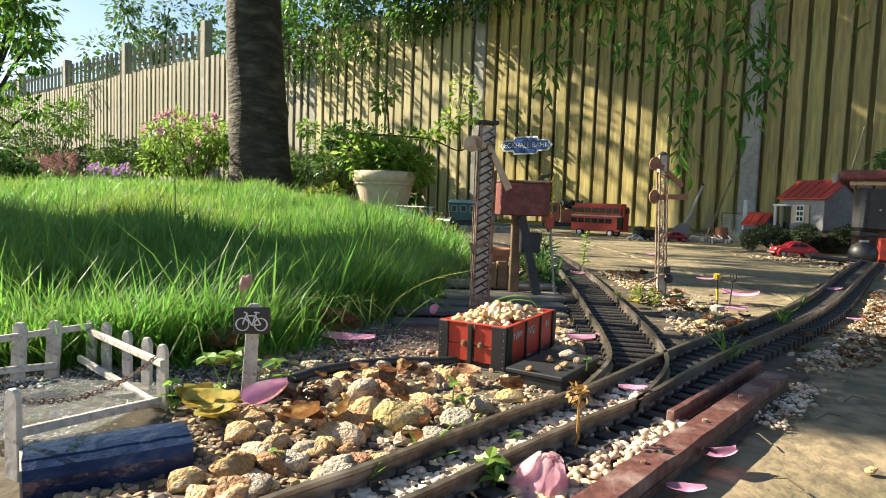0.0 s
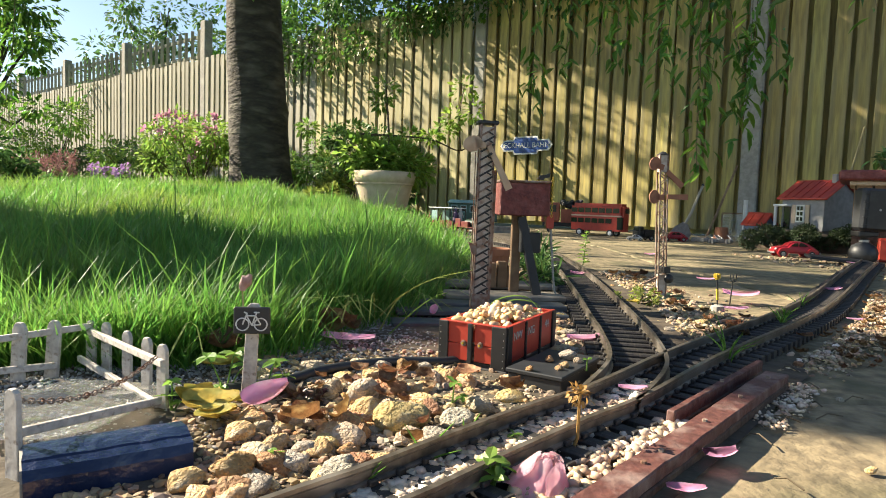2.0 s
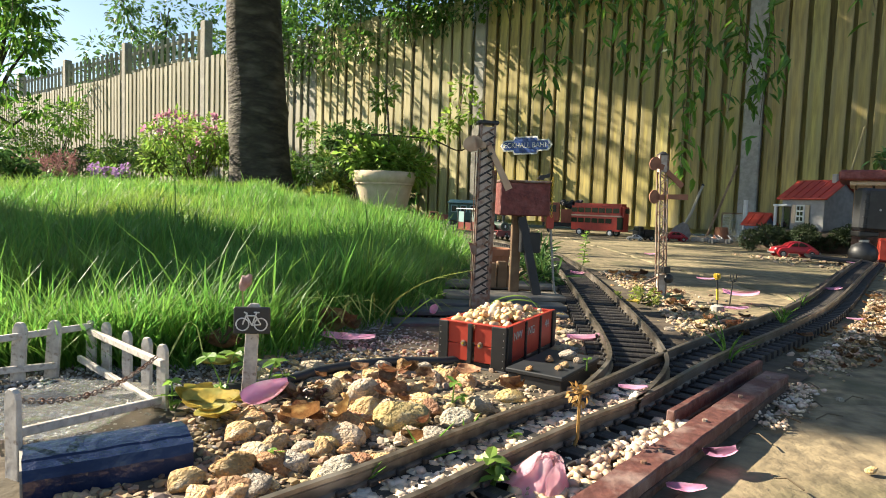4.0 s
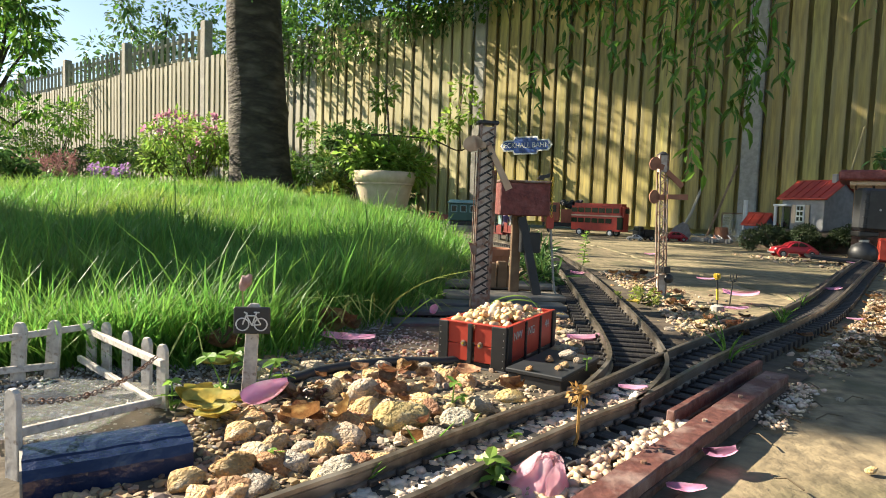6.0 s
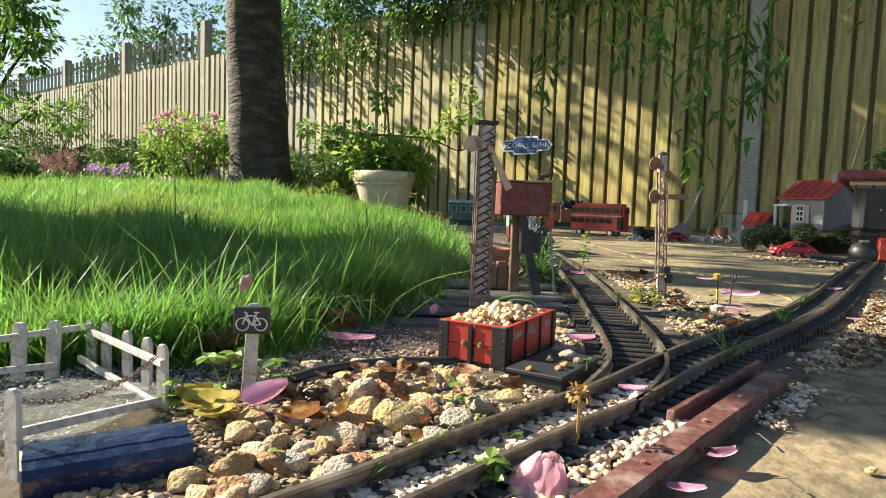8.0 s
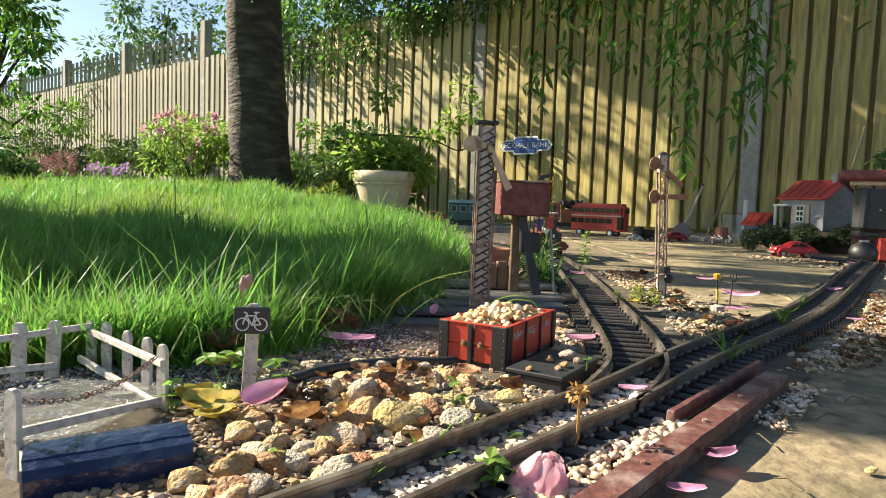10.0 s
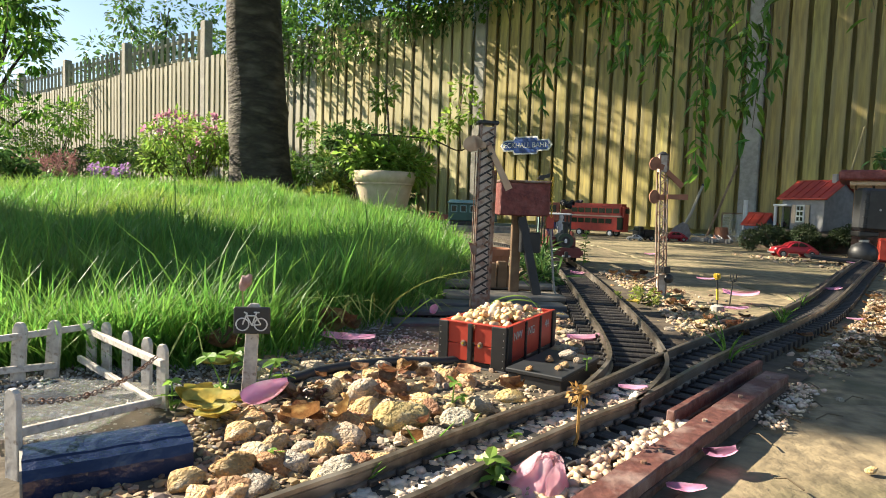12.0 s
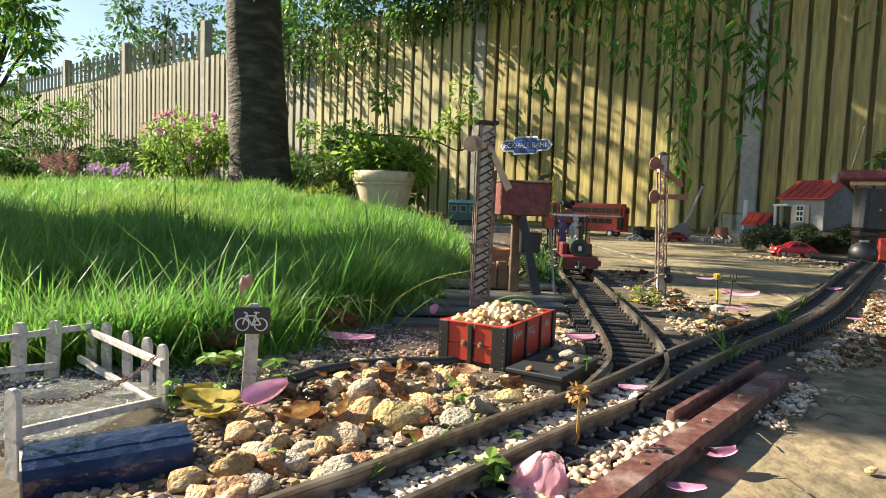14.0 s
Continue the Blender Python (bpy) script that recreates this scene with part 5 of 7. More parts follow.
# ---- train ----
def locomotive():
    t = thing("model_locomotive", 0, 0, 0, 0, "small dark green steam locomotive with a red buffer beam", "model locomotive")
    part("frame", box(0, 0, 0.020, 0.160, 0.046, 0.012, 0.001), LOCO_RED, t)
    bm = box(0.083, 0, 0.024, 0.008, 0.080, 0.022, 0.0)
    bmesh.ops.bevel(bm, geom=[e for e in bm.edges if abs(e.verts[0].co.y - e.verts[1].co.y) < 1e-6 and abs(e.verts[0].co.x - e.verts[1].co.x) > 0.004], offset=0.006, segments=3, affect='EDGES')
    part("buffer_beam", bm, LOCO_RED, t, "red buffer beam")
    part("running_board", box(-0.004, 0, 0.034, 0.166, 0.066, 0.003, 0.0005), LOCO_RED, t)
    b = rod((-0.03, 0, 0.051), (0.066, 0, 0.051), 0.016, sides=24)
    smooth(part("boiler", b, DARK_GREEN, t), False)
    part("smokebox", rod((0.050, 0, 0.051), (0.073, 0, 0.051), 0.0175, sides=24), BLACK, t, "black smokebox")
    d_ = part("smokebox_door", rod((0.072, 0, 0.051), (0.076, 0, 0.051), 0.0135, 0.011, sides=20), BLACK, t)
    part("handle", box(0.077, 0, 0.051, 0.003, 0.006, 0.009, 0.001), WHITE, d_)
    part("smokebox_ring", lathe([(0.0168, -0.001), (0.0182, -0.001), (0.0182, 0.001), (0.0168, 0.001)], 24), DARK_GREEN, t).matrix_basis = pose(0.074, 0, 0.051, 0, 90, 0)
    part("chimney", lathe([(0.008, 0), (0.006, 0.006), (0.0065, 0.026), (0.009, 0.028), (0.009, 0.032)], 16), BLACK, t, "black chimney").matrix_basis = pose(0.058, 0, 0.064)
    part("dome", lathe([(0.008, 0), (0.007, 0.010), (0.004, 0.015)], 14), BLACK, t, "black dome").matrix_basis = pose(0.018, 0, 0.060)
    for s in (-1, 1):
        part("side_tank", box(-0.004, s * 0.024, 0.046, 0.060, 0.013, 0.024, 0.002), LOCO_RED, t, "red side tank")
        part("cylinder", rod((0.052, s * 0.029, 0.020), (0.076, s * 0.029, 0.020), 0.008, sides=14), BLACK, t)
        part("cab_side", box(-0.056, s * 0.032, 0.052, 0.046, 0.002, 0.034, 0.0005), LOCO_RED, t)
    part("coupling", box(0.091, 0, 0.020, 0.012, 0.008, 0.014, 0.001), BLACK, t, "black coupling")
    part("coupling_bar", box(0.094, 0, 0.016, 0.003, 0.020, 0.005, 0.001), STEEL, t)
    wheels = []
    for x in (-0.045, 0.0, 0.045):
        for s in (-1, 1):
            w = part("driving_wheel", lathe([(0.004, -0.0025), (0.014, -0.0025), (0.014, 0.0025), (0.004, 0.0025)], 18), BLACK, t)
            part("crank_pin", rod((0.008, 0, -0.004), (0.008, 0, 0.004), 0.002), STEEL, w)
            w.matrix_basis = pose(x, s * 0.0265, 0.014, 90, 0, 0)
            wheels.append((w, x, s))
    return t, wheels


def coach():
    t = thing("model_coach", 0, 0, 0, 0, "open red model coach with teal screens and a white roof", "model coach")
    part("floor", box(0, 0, 0.026, 0.19, 0.064, 0.008, 0.001), LOCO_RED, t)
    part("roof", box(-0.006, 0, 0.112, 0.19, 0.078, 0.004, 0.0015), WHITE, t, "white flat roof")
    for x in (-0.09, -0.03, 0.03, 0.09):
        for s in (-1, 1):
            part("pillar", box(x, s * 0.034, 0.070, 0.004, 0.004, 0.084, 0.0005), BLACK, t)
    for s in (-1, 1):
        for x in (-0.06, 0.0, 0.06):
            part("side_panel", box(x, s * 0.031, 0.042, 0.055, 0.002, 0.026, 0.0004), LOCO_RED, t, "red side panel")
        part("screen", box(-0.06, s * 0.0312, 0.078, 0.054, 0.0015, 0.044, 0.0003), TEAL, t, "pale teal screen")
    for x in (-0.06, 0.06):
        for s in (-1, 1):
            part("wheel", lathe([(0.003, -0.002), (0.010, -0.002), (0.010, 0.002), (0.003, 0.002)], 14), BLACK, t).matrix_basis = pose(x, s * 0.0265, 0.010, 90, 0, 0)
    return t


def doll(cloth, label):
    bm = lathe([(0.0105, 0.0), (0.0095, 0.012), (0.0075, 0.024), (0.0100, 0.036), (0.0085, 0.042), (0.0035, 0.044), (0.0060, 0.047), (0.0068, 0.052), (0.0055, 0.057), (0.0012, 0.059)], 18)
    for s in (-1, 1):
        tube([(0.0, s * 0.0095, 0.039), (0.003, s * 0.0125, 0.028), (0.008, s * 0.010, 0.020)], 0.0026, 0.002, bm=bm)
    return smooth(mesh_thing("figurine", bm, cloth, None, label, "figurine", "figurines on the train"))


LOCO, LOCO_WHEELS = locomotive()
COACH = coach()
part("front_bench", box(0.084, 0, 0.041, 0.022, 0.056, 0.022, 0.001), LOCO_RED, COACH, "red front bench")
DOLLS = [(doll(PALE_CLOTH, "plain pale toy figurine riding at the front of the coach"), 0.084, 0.010), (doll(PURPLE, "plain purple toy figurine riding in the open coach"), 0.088, -0.019)]
for vehicle in (LOCO, COACH, *(d_[0] for d_ in DOLLS)):
    vehicle.scale = (0.85, 0.85, 0.85)


# ---- plants ----
PINK_BLOOM = mat("pink_bloom", (0.70, 0.32, 0.48), 0.6, trans=0.35, island=0.2, bump=0)
LILAC_BLOOM = mat("lilac_bloom", (0.50, 0.30, 0.60), 0.6, trans=0.35, island=0.2, bump=0)
DUSKY_BLOOM = mat("dusky_plume", (0.36, 0.19, 0.18), 0.8, trans=0.3, island=0.3, bump=0)
YELLOW_GREEN = mat("yellow_green_leaf", (0.28, 0.33, 0.07), 0.5, trans=0.45, island=0.3, bump=0)
LEAF_BRIGHT = mat("bright_leaf", (0.28, 0.42, 0.08), 0.45, (0.21, 0.34, 0.06), 10, trans=0.5, island=0.3, bump=0)
HEDGE = mat("dark_hedge", (0.035, 0.06, 0.018), 0.6, trans=0.2, island=0.4, bump=0)


def strand(rng, points, n, size, name_parent, material=LEAF, droop=0.9, r=0.003, spread=0.09):
    """A drooping twig with leaves."""
    line = spline(points, 0.03)
    twig = part("branch", tube(line, r, r * 0.4, sides=5), TWIG, name_parent)
    k = rng.integers(0, len(line), n)
    k = np.maximum(k, rng.integers(0, len(line), n))
    p = line[k] + rng.normal(0, spread * 0.3, (n, 3))
    d = rng.normal(0, 1, (n, 3))
    d[:, 2] *= 0.4
    s = size * rng.uniform(0.55, 1.2, n)
    v, f = strewn(LEAF_V, LEAF_F, p, leaf_turns(rng, d / np.linalg.norm(d, axis=1)[:, None], droop), np.stack([s * 0.66, s, s], 1))
    joined("foliage", v, f, material, "", "", "", parent=twig)
    return twig


SWAYING = []


def crown():
    rng = np.random.default_rng(21)
    base = TREE.matrix_world.translation
    inv = TREE.matrix_world.inverted()
    # limbs
    tops = [(-3.2, 4.6, 3.0), (-2.6, 6.4, 3.2), (-0.9, 6.2, 3.3), (0.5, 4.6, 2.7), (0.2, 3.3, 2.6), (-2.2, 3.2, 2.9), (1.2, 3.0, 2.2), (-1.3, 4.8, 4.2)]
    for q in tops:
        a = Vector((-1.55, 4.75, 2.55))
        b = Vector(q)
        m = a.lerp(b, 0.5) + Vector((0, 0, 0.25))
        pts = [inv @ a, inv @ m, inv @ b]
        part("limb", tube(spline([p[:] for p in pts], 0.15), 0.09, 0.02, sides=8), BARK, TREE)
    clumps, radii = [], []
    for k in range(95):
        t = rng.integers(0, len(tops))
        b = np.array(tops[t])
        c = np.array((-1.55, 4.75, 2.6)) + (b - np.array((-1.55, 4.75, 2.6))) * rng.uniform(0.45, 1.15) + rng.normal(0, 0.35, 3)
        c[2] = max(c[2], 2.05)
        low = c[2] - 1.89 * float((Vector(c) - FENCE_A).dot(FENCE_IN))
        if -0.6 < low < 1.0:
            c[2] += 1.05 - low + rng.uniform(0, 0.5)
        clumps.append(c - np.array(base))
        radii.append(rng.uniform(0.22, 0.45, 3) * (1, 1, 0.8))
    for k in range(34):
        c = np.array((rng.uniform(-2.1, 0.6), rng.uniform(3.9, 4.95), rng.uniform(2.1, 2.8)))
        if -0.5 < c[2] - 1.89 * float((Vector(c) - FENCE_A).dot(FENCE_IN)) < 1.0:
            continue
        clumps.append(c - np.array(base))
        radii.append(rng.uniform(0.3, 0.5, 3))
    leaves("crown", rng, clumps, radii, 15500, 0.105, LEAF, TREE, 0.5)
    # loose leaves added out of view, sunwards of the fence, to dapple it with shade
    dapple_sprays = []
    for k in range(30):
        p = FENCE_A + FENCE_STEP * rng.uniform(-0.5, 1.2) + SUN_TO * rng.uniform(3.9, 4.7)
        dapple_sprays.append(np.array((p.x, p.y, p.z + rng.uniform(0.15, 1.0))) - np.array(base))
    leaves("spray", rng, dapple_sprays, [(0.17, 0.17, 0.15)] * len(dapple_sprays), 460, 0.085, LEAF, TREE, 0.5)
    # drooping strands within sight
    for pts, n in (
            ([(1.0, 3.0, 2.2), (0.86, 2.6, 1.6), (0.84, 2.5, 1.0), (0.82, 2.48, 0.66)], 90),
            ([(1.0, 3.0, 2.2), (0.94, 2.6, 1.5), (0.95, 2.5, 0.8), (0.955, 2.5, 0.40)], 80),
            ([(1.1, 3.0, 2.2), (1.05, 2.6, 1.4), (1.10, 2.5, 0.9), (1.19, 2.48, 0.58)], 110),
            ([(1.2, 3.0, 2.2), (1.15, 2.7, 1.5), (1.06, 2.6, 0.9), (1.02, 2.55, 0.62)], 80),
            ([(0.9, 3.0, 2.2), (0.72, 2.8, 1.5), (0.70, 2.7, 1.0), (0.69, 2.65, 0.78)], 60),
            ([(1.1, 3.0, 2.2), (0.92, 2.6, 1.4), (0.83, 2.5, 0.9), (0.81, 2.5, 0.64)], 70),
            ([(1.2, 3.0, 2.2), (1.16, 2.6, 1.4), (1.14, 2.5, 0.85), (1.12, 2.5, 0.52)], 90),
            ([(1.3, 3.0, 2.2), (1.22, 2.6, 1.4), (1.20, 2.5, 0.85), (1.18, 2.5, 0.47)], 90),
            ([(1.3, 3.0, 2.2), (1.20, 2.6, 1.4), (1.24, 2.5, 0.95), (1.27, 2.5, 0.66)], 80),
            ([(1.1, 3.0, 2.2), (0.98, 2.6, 1.3), (0.94, 2.5, 0.6), (0.95, 2.5, 0.26)], 80),
            ([(0.7, 3.3, 2.3), (0.50, 3.2, 1.5), (0.45, 3.2, 1.0), (0.44, 3.2, 0.66)], 90),
            ([(0.8, 3.3, 2.3), (0.62, 3.2, 1.5), (0.56, 3.2, 0.84)], 80),
            ([(0.9, 3.3, 2.3), (0.80, 3.2, 1.5), (0.72, 3.2, 0.95)], 80),
            ([(1.0, 3.3, 2.3), (0.92, 3.2, 1.5), (0.88, 3.2, 0.84)], 90),
            ([(0.6, 3.2, 2.3), (0.45, 3.0, 1.6), (0.42, 3.0, 1.15)], 70),
            ([(0.3, 3.3, 2.4), (0.28, 3.2, 1.7), (0.30, 3.2, 1.22)], 70),
            ([(1.4, 2.9, 2.1), (1.55, 2.6, 1.4), (1.64, 2.5, 0.93)], 60),
            ([(-2.2, 3.2, 2.8), (-1.8, 3.4, 1.8), (-1.72, 3.45, 1.10)], 30),
            ([(-2.2, 3.2, 2.8), (-1.35, 3.9, 1.9), (-1.22, 4.1, 1.40)], 50),
            ([(-2.4, 3.2, 2.8), (-2.3, 3.4, 1.5), (-2.36, 3.45, 0.5)], 90),
            ([(-2.6, 3.3, 2.8), (-2.5, 3.5, 1.6), (-2.50, 3.5, 0.7)], 90)):
        SWAYING.append((strand(rng, [tuple(inv @ Vector(p)) for p in pts], int(n * 0.85), 0.078, TREE), inv @ Vector(pts[0])))


crown()


def unseen_shade_tree():
    """An added tree, out of view beyond the lawn's side, whose leaves dapple lawn and patio."""
    rng = np.random.default_rng(77)
    t = thing("shade_tree", -4.7, 2.7, 0.0, 0, "unseen leafy tree added to shade lawn and patio", "tree")
    part("trunk", tube([(0, 0, 0), (0.06, 0.02, 1.0), (0.0, 0, 2.0)], 0.12, 0.07, sides=12), BARK, t)
    # clump places worked back along the sun from the ground to be shaded
    spots = [(-2.98, 1.55, 2.2, 0.06), (-2.89, 1.62, 2.2, 0.08), (-2.80, 1.68, 2.2, 0.09), (-3.06, 1.48, 2.2, 0.045), (-2.70, 1.71, 2.2, 0.09), (-2.46, 2.6, 2.25, 0.24), (-2.3, 3.25, 2.35, 0.26), (-2.1, 3.7, 2.4, 0.24), (-2.75, 3.0, 2.4, 0.26), (-2.5, 2.1, 2.2, 0.16)]
    row = random.Random(6)
    for i in range(7):
        for j in range(-1, 5):
            if (j <= 0 and i == 6) or (j < 0 and i == 5):
                continue
            spots.append((-4.34 + 0.155 * i + row.uniform(-0.05, 0.05), 1.84 + 0.125 * j + (0.05 if j < 0 else 0.0) + row.uniform(-0.05, 0.05), 2.2 + row.uniform(-0.08, 0.08), row.uniform(0.08, 0.13)))
    spots += [(-3.82, 1.74, 2.2, 0.05), (-3.95, 1.75, 2.2, 0.05), (-3.63, 1.70, 2.2, 0.04), (-3.70, 1.76, 2.2, 0.07), (-3.57, 1.73, 2.2, 0.05), (-3.47, 1.75, 2.2, 0.05), (-2.85, 2.2, 2.2, 0.07), (-2.6, 2.35, 2.2, 0.07), (-2.75, 2.5, 2.2, 0.07), (-2.35, 2.3, 2.2, 0.07), (-2.95, 2.35, 2.2, 0.06), (-2.2, 2.5, 2.2, 0.07)]
    o = np.array((-4.7, 2.7, 0.0))
    cs, rs_ = [], []
    for x, y, z, r in spots:
        q = np.array((x, y + 0.143, z)) - o
        part("limb", tube([(0, 0, 1.9), tuple(q * 0.5 + (0, 0, 1.15)), tuple(q)], 0.008, 0.003, sides=6), BARK, t)
        for k in range(5):
            cs.append(q + np.clip(rng.normal(0, r * 0.4, 3), -r * 0.7, r * 0.7))
            rs_.append((r * 0.5,) * 3)
    leaves("crown", rng, cs, rs_, 9000, 0.075, LEAF, t, 0.4, 1.1)


unseen_shade_tree()


def bush(name, x, y, z, r, h, n, size, material, label, category="shrub", clumps=9, seed=1, droop=0.25, flowers=None, fn=0, fsize=0.03, wide=1.2):
    """A shrub: stems, leaf clumps and flower heads."""
    rng = np.random.default_rng(seed)
    t = thing(name, x, y, z, 0, label, category)
    cs, rs = [], []
    for k in range(clumps):
        a, q = rng.uniform(0, 6.28), r * math.sqrt(rng.uniform(0, 0.75))
        hh = h * rng.uniform(0.25, 0.85)
        cs.append((q * math.cos(a), q * math.sin(a), hh))
        s = rng.uniform(0.28, 0.45) * min(r, h)
        rs.append((s, s, s * rng.uniform(0.7, 1.2)))
    bm = bmesh.new()
    for c in cs:
        tube([(c[0] * 0.15, c[1] * 0.15, 0), (c[0] * 0.6, c[1] * 0.6, c[2] * 0.6), c], 0.006 * max(r, 0.1) / 0.3, 0.002, sides=5, bm=bm)
    part("stem", bm, TWIG, t)
    leaves("foliage", rng, cs, rs, n, size, material, t, droop, wide)
    if flowers:
        k = rng.integers(0, len(cs), fn)
        o = rng.normal(0, 1, (fn, 3))
        o[:, 2] = np.abs(o[:, 2]) + 0.4
        o[:, 1] -= 0.6
        o /= np.linalg.norm(o, axis=1)[:, None]
        p = np.array(cs)[k] + o * np.array(rs)[k] * 1.08
        pv, pf, m = [], [], 0
        for q in range(5):
            tn = leaf_turns(rng, np.stack([np.cos(np.full(fn, q * 1.257)), np.full(fn, -0.3), np.sin(np.full(fn, q * 1.257))], 1), 0)
            v, f = strewn(LEAF_V, LEAF_F, p, tn, np.full((fn, 3), fsize) * (1.7, 1, 1))
            pv.append(v)
            pf.append(f + m)
            m += len(v)
        joined("bloom", np.concatenate(pv), np.concatenate(pf), flowers, "flower heads", "", "stuff", parent=t)
    return t


gz = lambda x, y: rise(x, y) - 0.02
bush("flowering_shrub", -1.98, 5.05, gz(-2, 5), 0.36, 0.60, 3000, 0.040, LEAF_BRIGHT, "leafy green shrub with pink flowers in the bed", seed=2, flowers=PINK_BLOOM, fn=44, fsize=0.040, clumps=16)
bush("flowering_shrub", -1.62, 5.25, gz(-1.6, 5.2), 0.22, 0.45, 900, 0.05, LEAF_PALE, "leafy green shrub beside the tree trunk", seed=3)
bush("lilac_flowers", -2.78, 5.35, gz(-2.8, 5.3), 0.20, 0.20, 420, 0.04, LEAF_PALE, "low mound of lilac flowers at the lawn's edge", "flowers", seed=4, flowers=LILAC_BLOOM, fn=60, fsize=0.03)
for k, (x, y) in enumerate(((-3.35, 5.3), (-3.15, 5.2), (-3.55, 5.4))):
    t = bush("plume_flower", x, y, gz(x, y), 0.16, 0.16, 260, 0.05, LEAF_PALE, "dusky pink feathery plume flowers", "flowers", seed=30 + k)
    rng = np.random.default_rng(50 + k)
    leaves("plume", rng, [(rng.uniform(-0.13, 0.13), rng.uniform(-0.1, 0.1), rng.uniform(0.18, 0.28)) for _ in range(9)], [(0.022, 0.022, 0.10)] * 9, 900, 0.022, DUSKY_BLOOM, t, -0.5)
for k, (x, y, r, h, n, m, lab) in enumerate((
        (-4.3, 6.9, 0.55, 0.95, 1500, LEAF_BRIGHT, "tall green border shrub against the fence"),
        (-3.7, 6.7, 0.45, 0.55, 1400, LEAF_DARK, "dark green border shrub against the fence"),
        (-3.0, 6.3, 0.45, 0.55, 1300, LEAF_BRIGHT, "green border shrub against the fence"),
        (-2.45, 6.1, 0.35, 0.80, 1300, YELLOW_GREEN, "loose yellow-green shrub against the fence"),
        (-5.2, 7.0, 0.6, 0.9, 1600, LEAF_DARK, "dark green border shrub against the fence"),
        (-1.25, 5.75, 0.24, 0.72, 1100, LEAF_PALE, "climbing green shrub against the fence"),
        (-1.0, 5.45, 0.24, 0.35, 800, LEAF_DARK, "dark green low shrub by the fence"),
        (-0.74, 4.35, 0.20, 0.22, 700, YELLOW_GREEN, "low yellow-green variegated plant by the pot"),
        (-0.36, 5.08, 0.22, 0.66, 1100, LEAF_DARK, "dark green shrub between the planter and the fence"),
        (-0.72, 5.25, 0.27, 0.72, 1100, LEAF_DARK, "dark green shrub between the tree and the planter"),
        (-2.55, 3.6, 0.25, 0.55, 900, LEAF_DARK, "dark green shrub at the side of the lawn"))):
    bush("border_shrub", x, y, gz(x, y) if y > 4 else 0.0, r, h, int(n * 1.7), 0.043, m, lab, seed=60 + k)

# bed edging boards
for k in range(5):
    mesh_thing("edging_board", box(0, 0, 0.05, 0.30, 0.03, 0.14, 0.004), GREY_WOOD, pose(-3.75 + k * 0.32, 5.55 - k * 0.02, gz(-3, 5.4), 0, 0, -4), "short timber edging board of the flower bed", "edging board", "bed edging")


def far_tree(name, x, y, z, h, r, n, material, label, seed, size=0.10):
    rng = np.random.default_rng(seed)
    t = thing(name, x, y, z, 0, label, "tree")
    part("trunk", tube([(0, 0, 0), (0.05, 0, h * 0.4), (0, 0.05, h * 0.75)], 0.08, 0.03), BARK, t)
    cs, rs = [], []
    for k in range(34):
        a = rng.uniform(0, 6.28)
        q = r * math.sqrt(rng.uniform(0.02, 1))
        hh = h * rng.uniform(0.35, 1.0)
        q *= 1.15 - 0.6 * (hh / h - 0.3)
        cs.append((q * math.cos(a), q * math.sin(a), hh))
        s = rng.uniform(0.16, 0.34) * r
        rs.append((s, s, s))
        if k % 3 == 0:
            part("limb", tube([(0, 0, h * 0.35), (cs[-1][0] * 0.5, cs[-1][1] * 0.5, hh * 0.8), cs[-1]], 0.03, 0.008, sides=5), BARK, t)
    leaves("crown", rng, cs, rs, n, size, material, t, 0.3, 1.1)


far_tree("neighbour_tree", -4.6, 10.2, 0, 3.35, 1.05, 5200, LEAF_DARK, "dark green tree in the garden beyond the fence", 5, 0.085)
far_tree("neighbour_tree", -2.9, 9.6, 0, 3.3, 0.9, 3600, LEAF, "green tree in the garden beyond the fence", 6, 0.085)
far_tree("side_tree", -5.25, 7.3, 0, 2.9, 0.75, 3200, LEAF, "leafy tree at the side of the garden", 7, 0.095)
far_tree("neighbour_tree", -0.9, 8.2, 0, 3.4, 1.3, 5000, LEAF_DARK, "dark green tree rising behind the fence", 8, 0.085)
far_tree("neighbour_tree", 1.2, 6.6, 0, 3.2, 1.3, 4000, LEAF_DARK, "dark green tree rising behind the fence", 9, 0.085)


def climber():
    """Ivy that spills over the top of the fence."""
    rng = np.random.default_rng(12)
    t = tagged(new("ivy"), "ivy spilling over the top of the fence", "ivy")
    cs, rs = [], []
    for k in range(96):
        n = rng.uniform(0.30, 2.5)
        p = FENCE_A + FENCE_STEP * n + FENCE_IN * rng.uniform(0.02, 0.16)
        z = rng.uniform(1.36, 1.95) if n > 1.5 else rng.uniform(1.5, 1.9)
        cs.append((p.x, p.y, z))
        rs.append((0.16, 0.12, rng.uniform(0.08, 0.20)))
    for k in range(0, 44, 4):
        part("stem", tube([(cs[k][0], cs[k][1], 1.75), cs[k], (cs[k][0] + 0.05, cs[k][1], cs[k][2] - 0.2)], 0.006, 0.003, sides=5), TWIG, t)
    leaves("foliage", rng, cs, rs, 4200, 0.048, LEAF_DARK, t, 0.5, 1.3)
    # same clumps in lighter green: the sunlit look of the ivy put into colour
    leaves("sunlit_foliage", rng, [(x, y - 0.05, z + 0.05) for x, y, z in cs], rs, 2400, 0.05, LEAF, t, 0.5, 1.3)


climber()


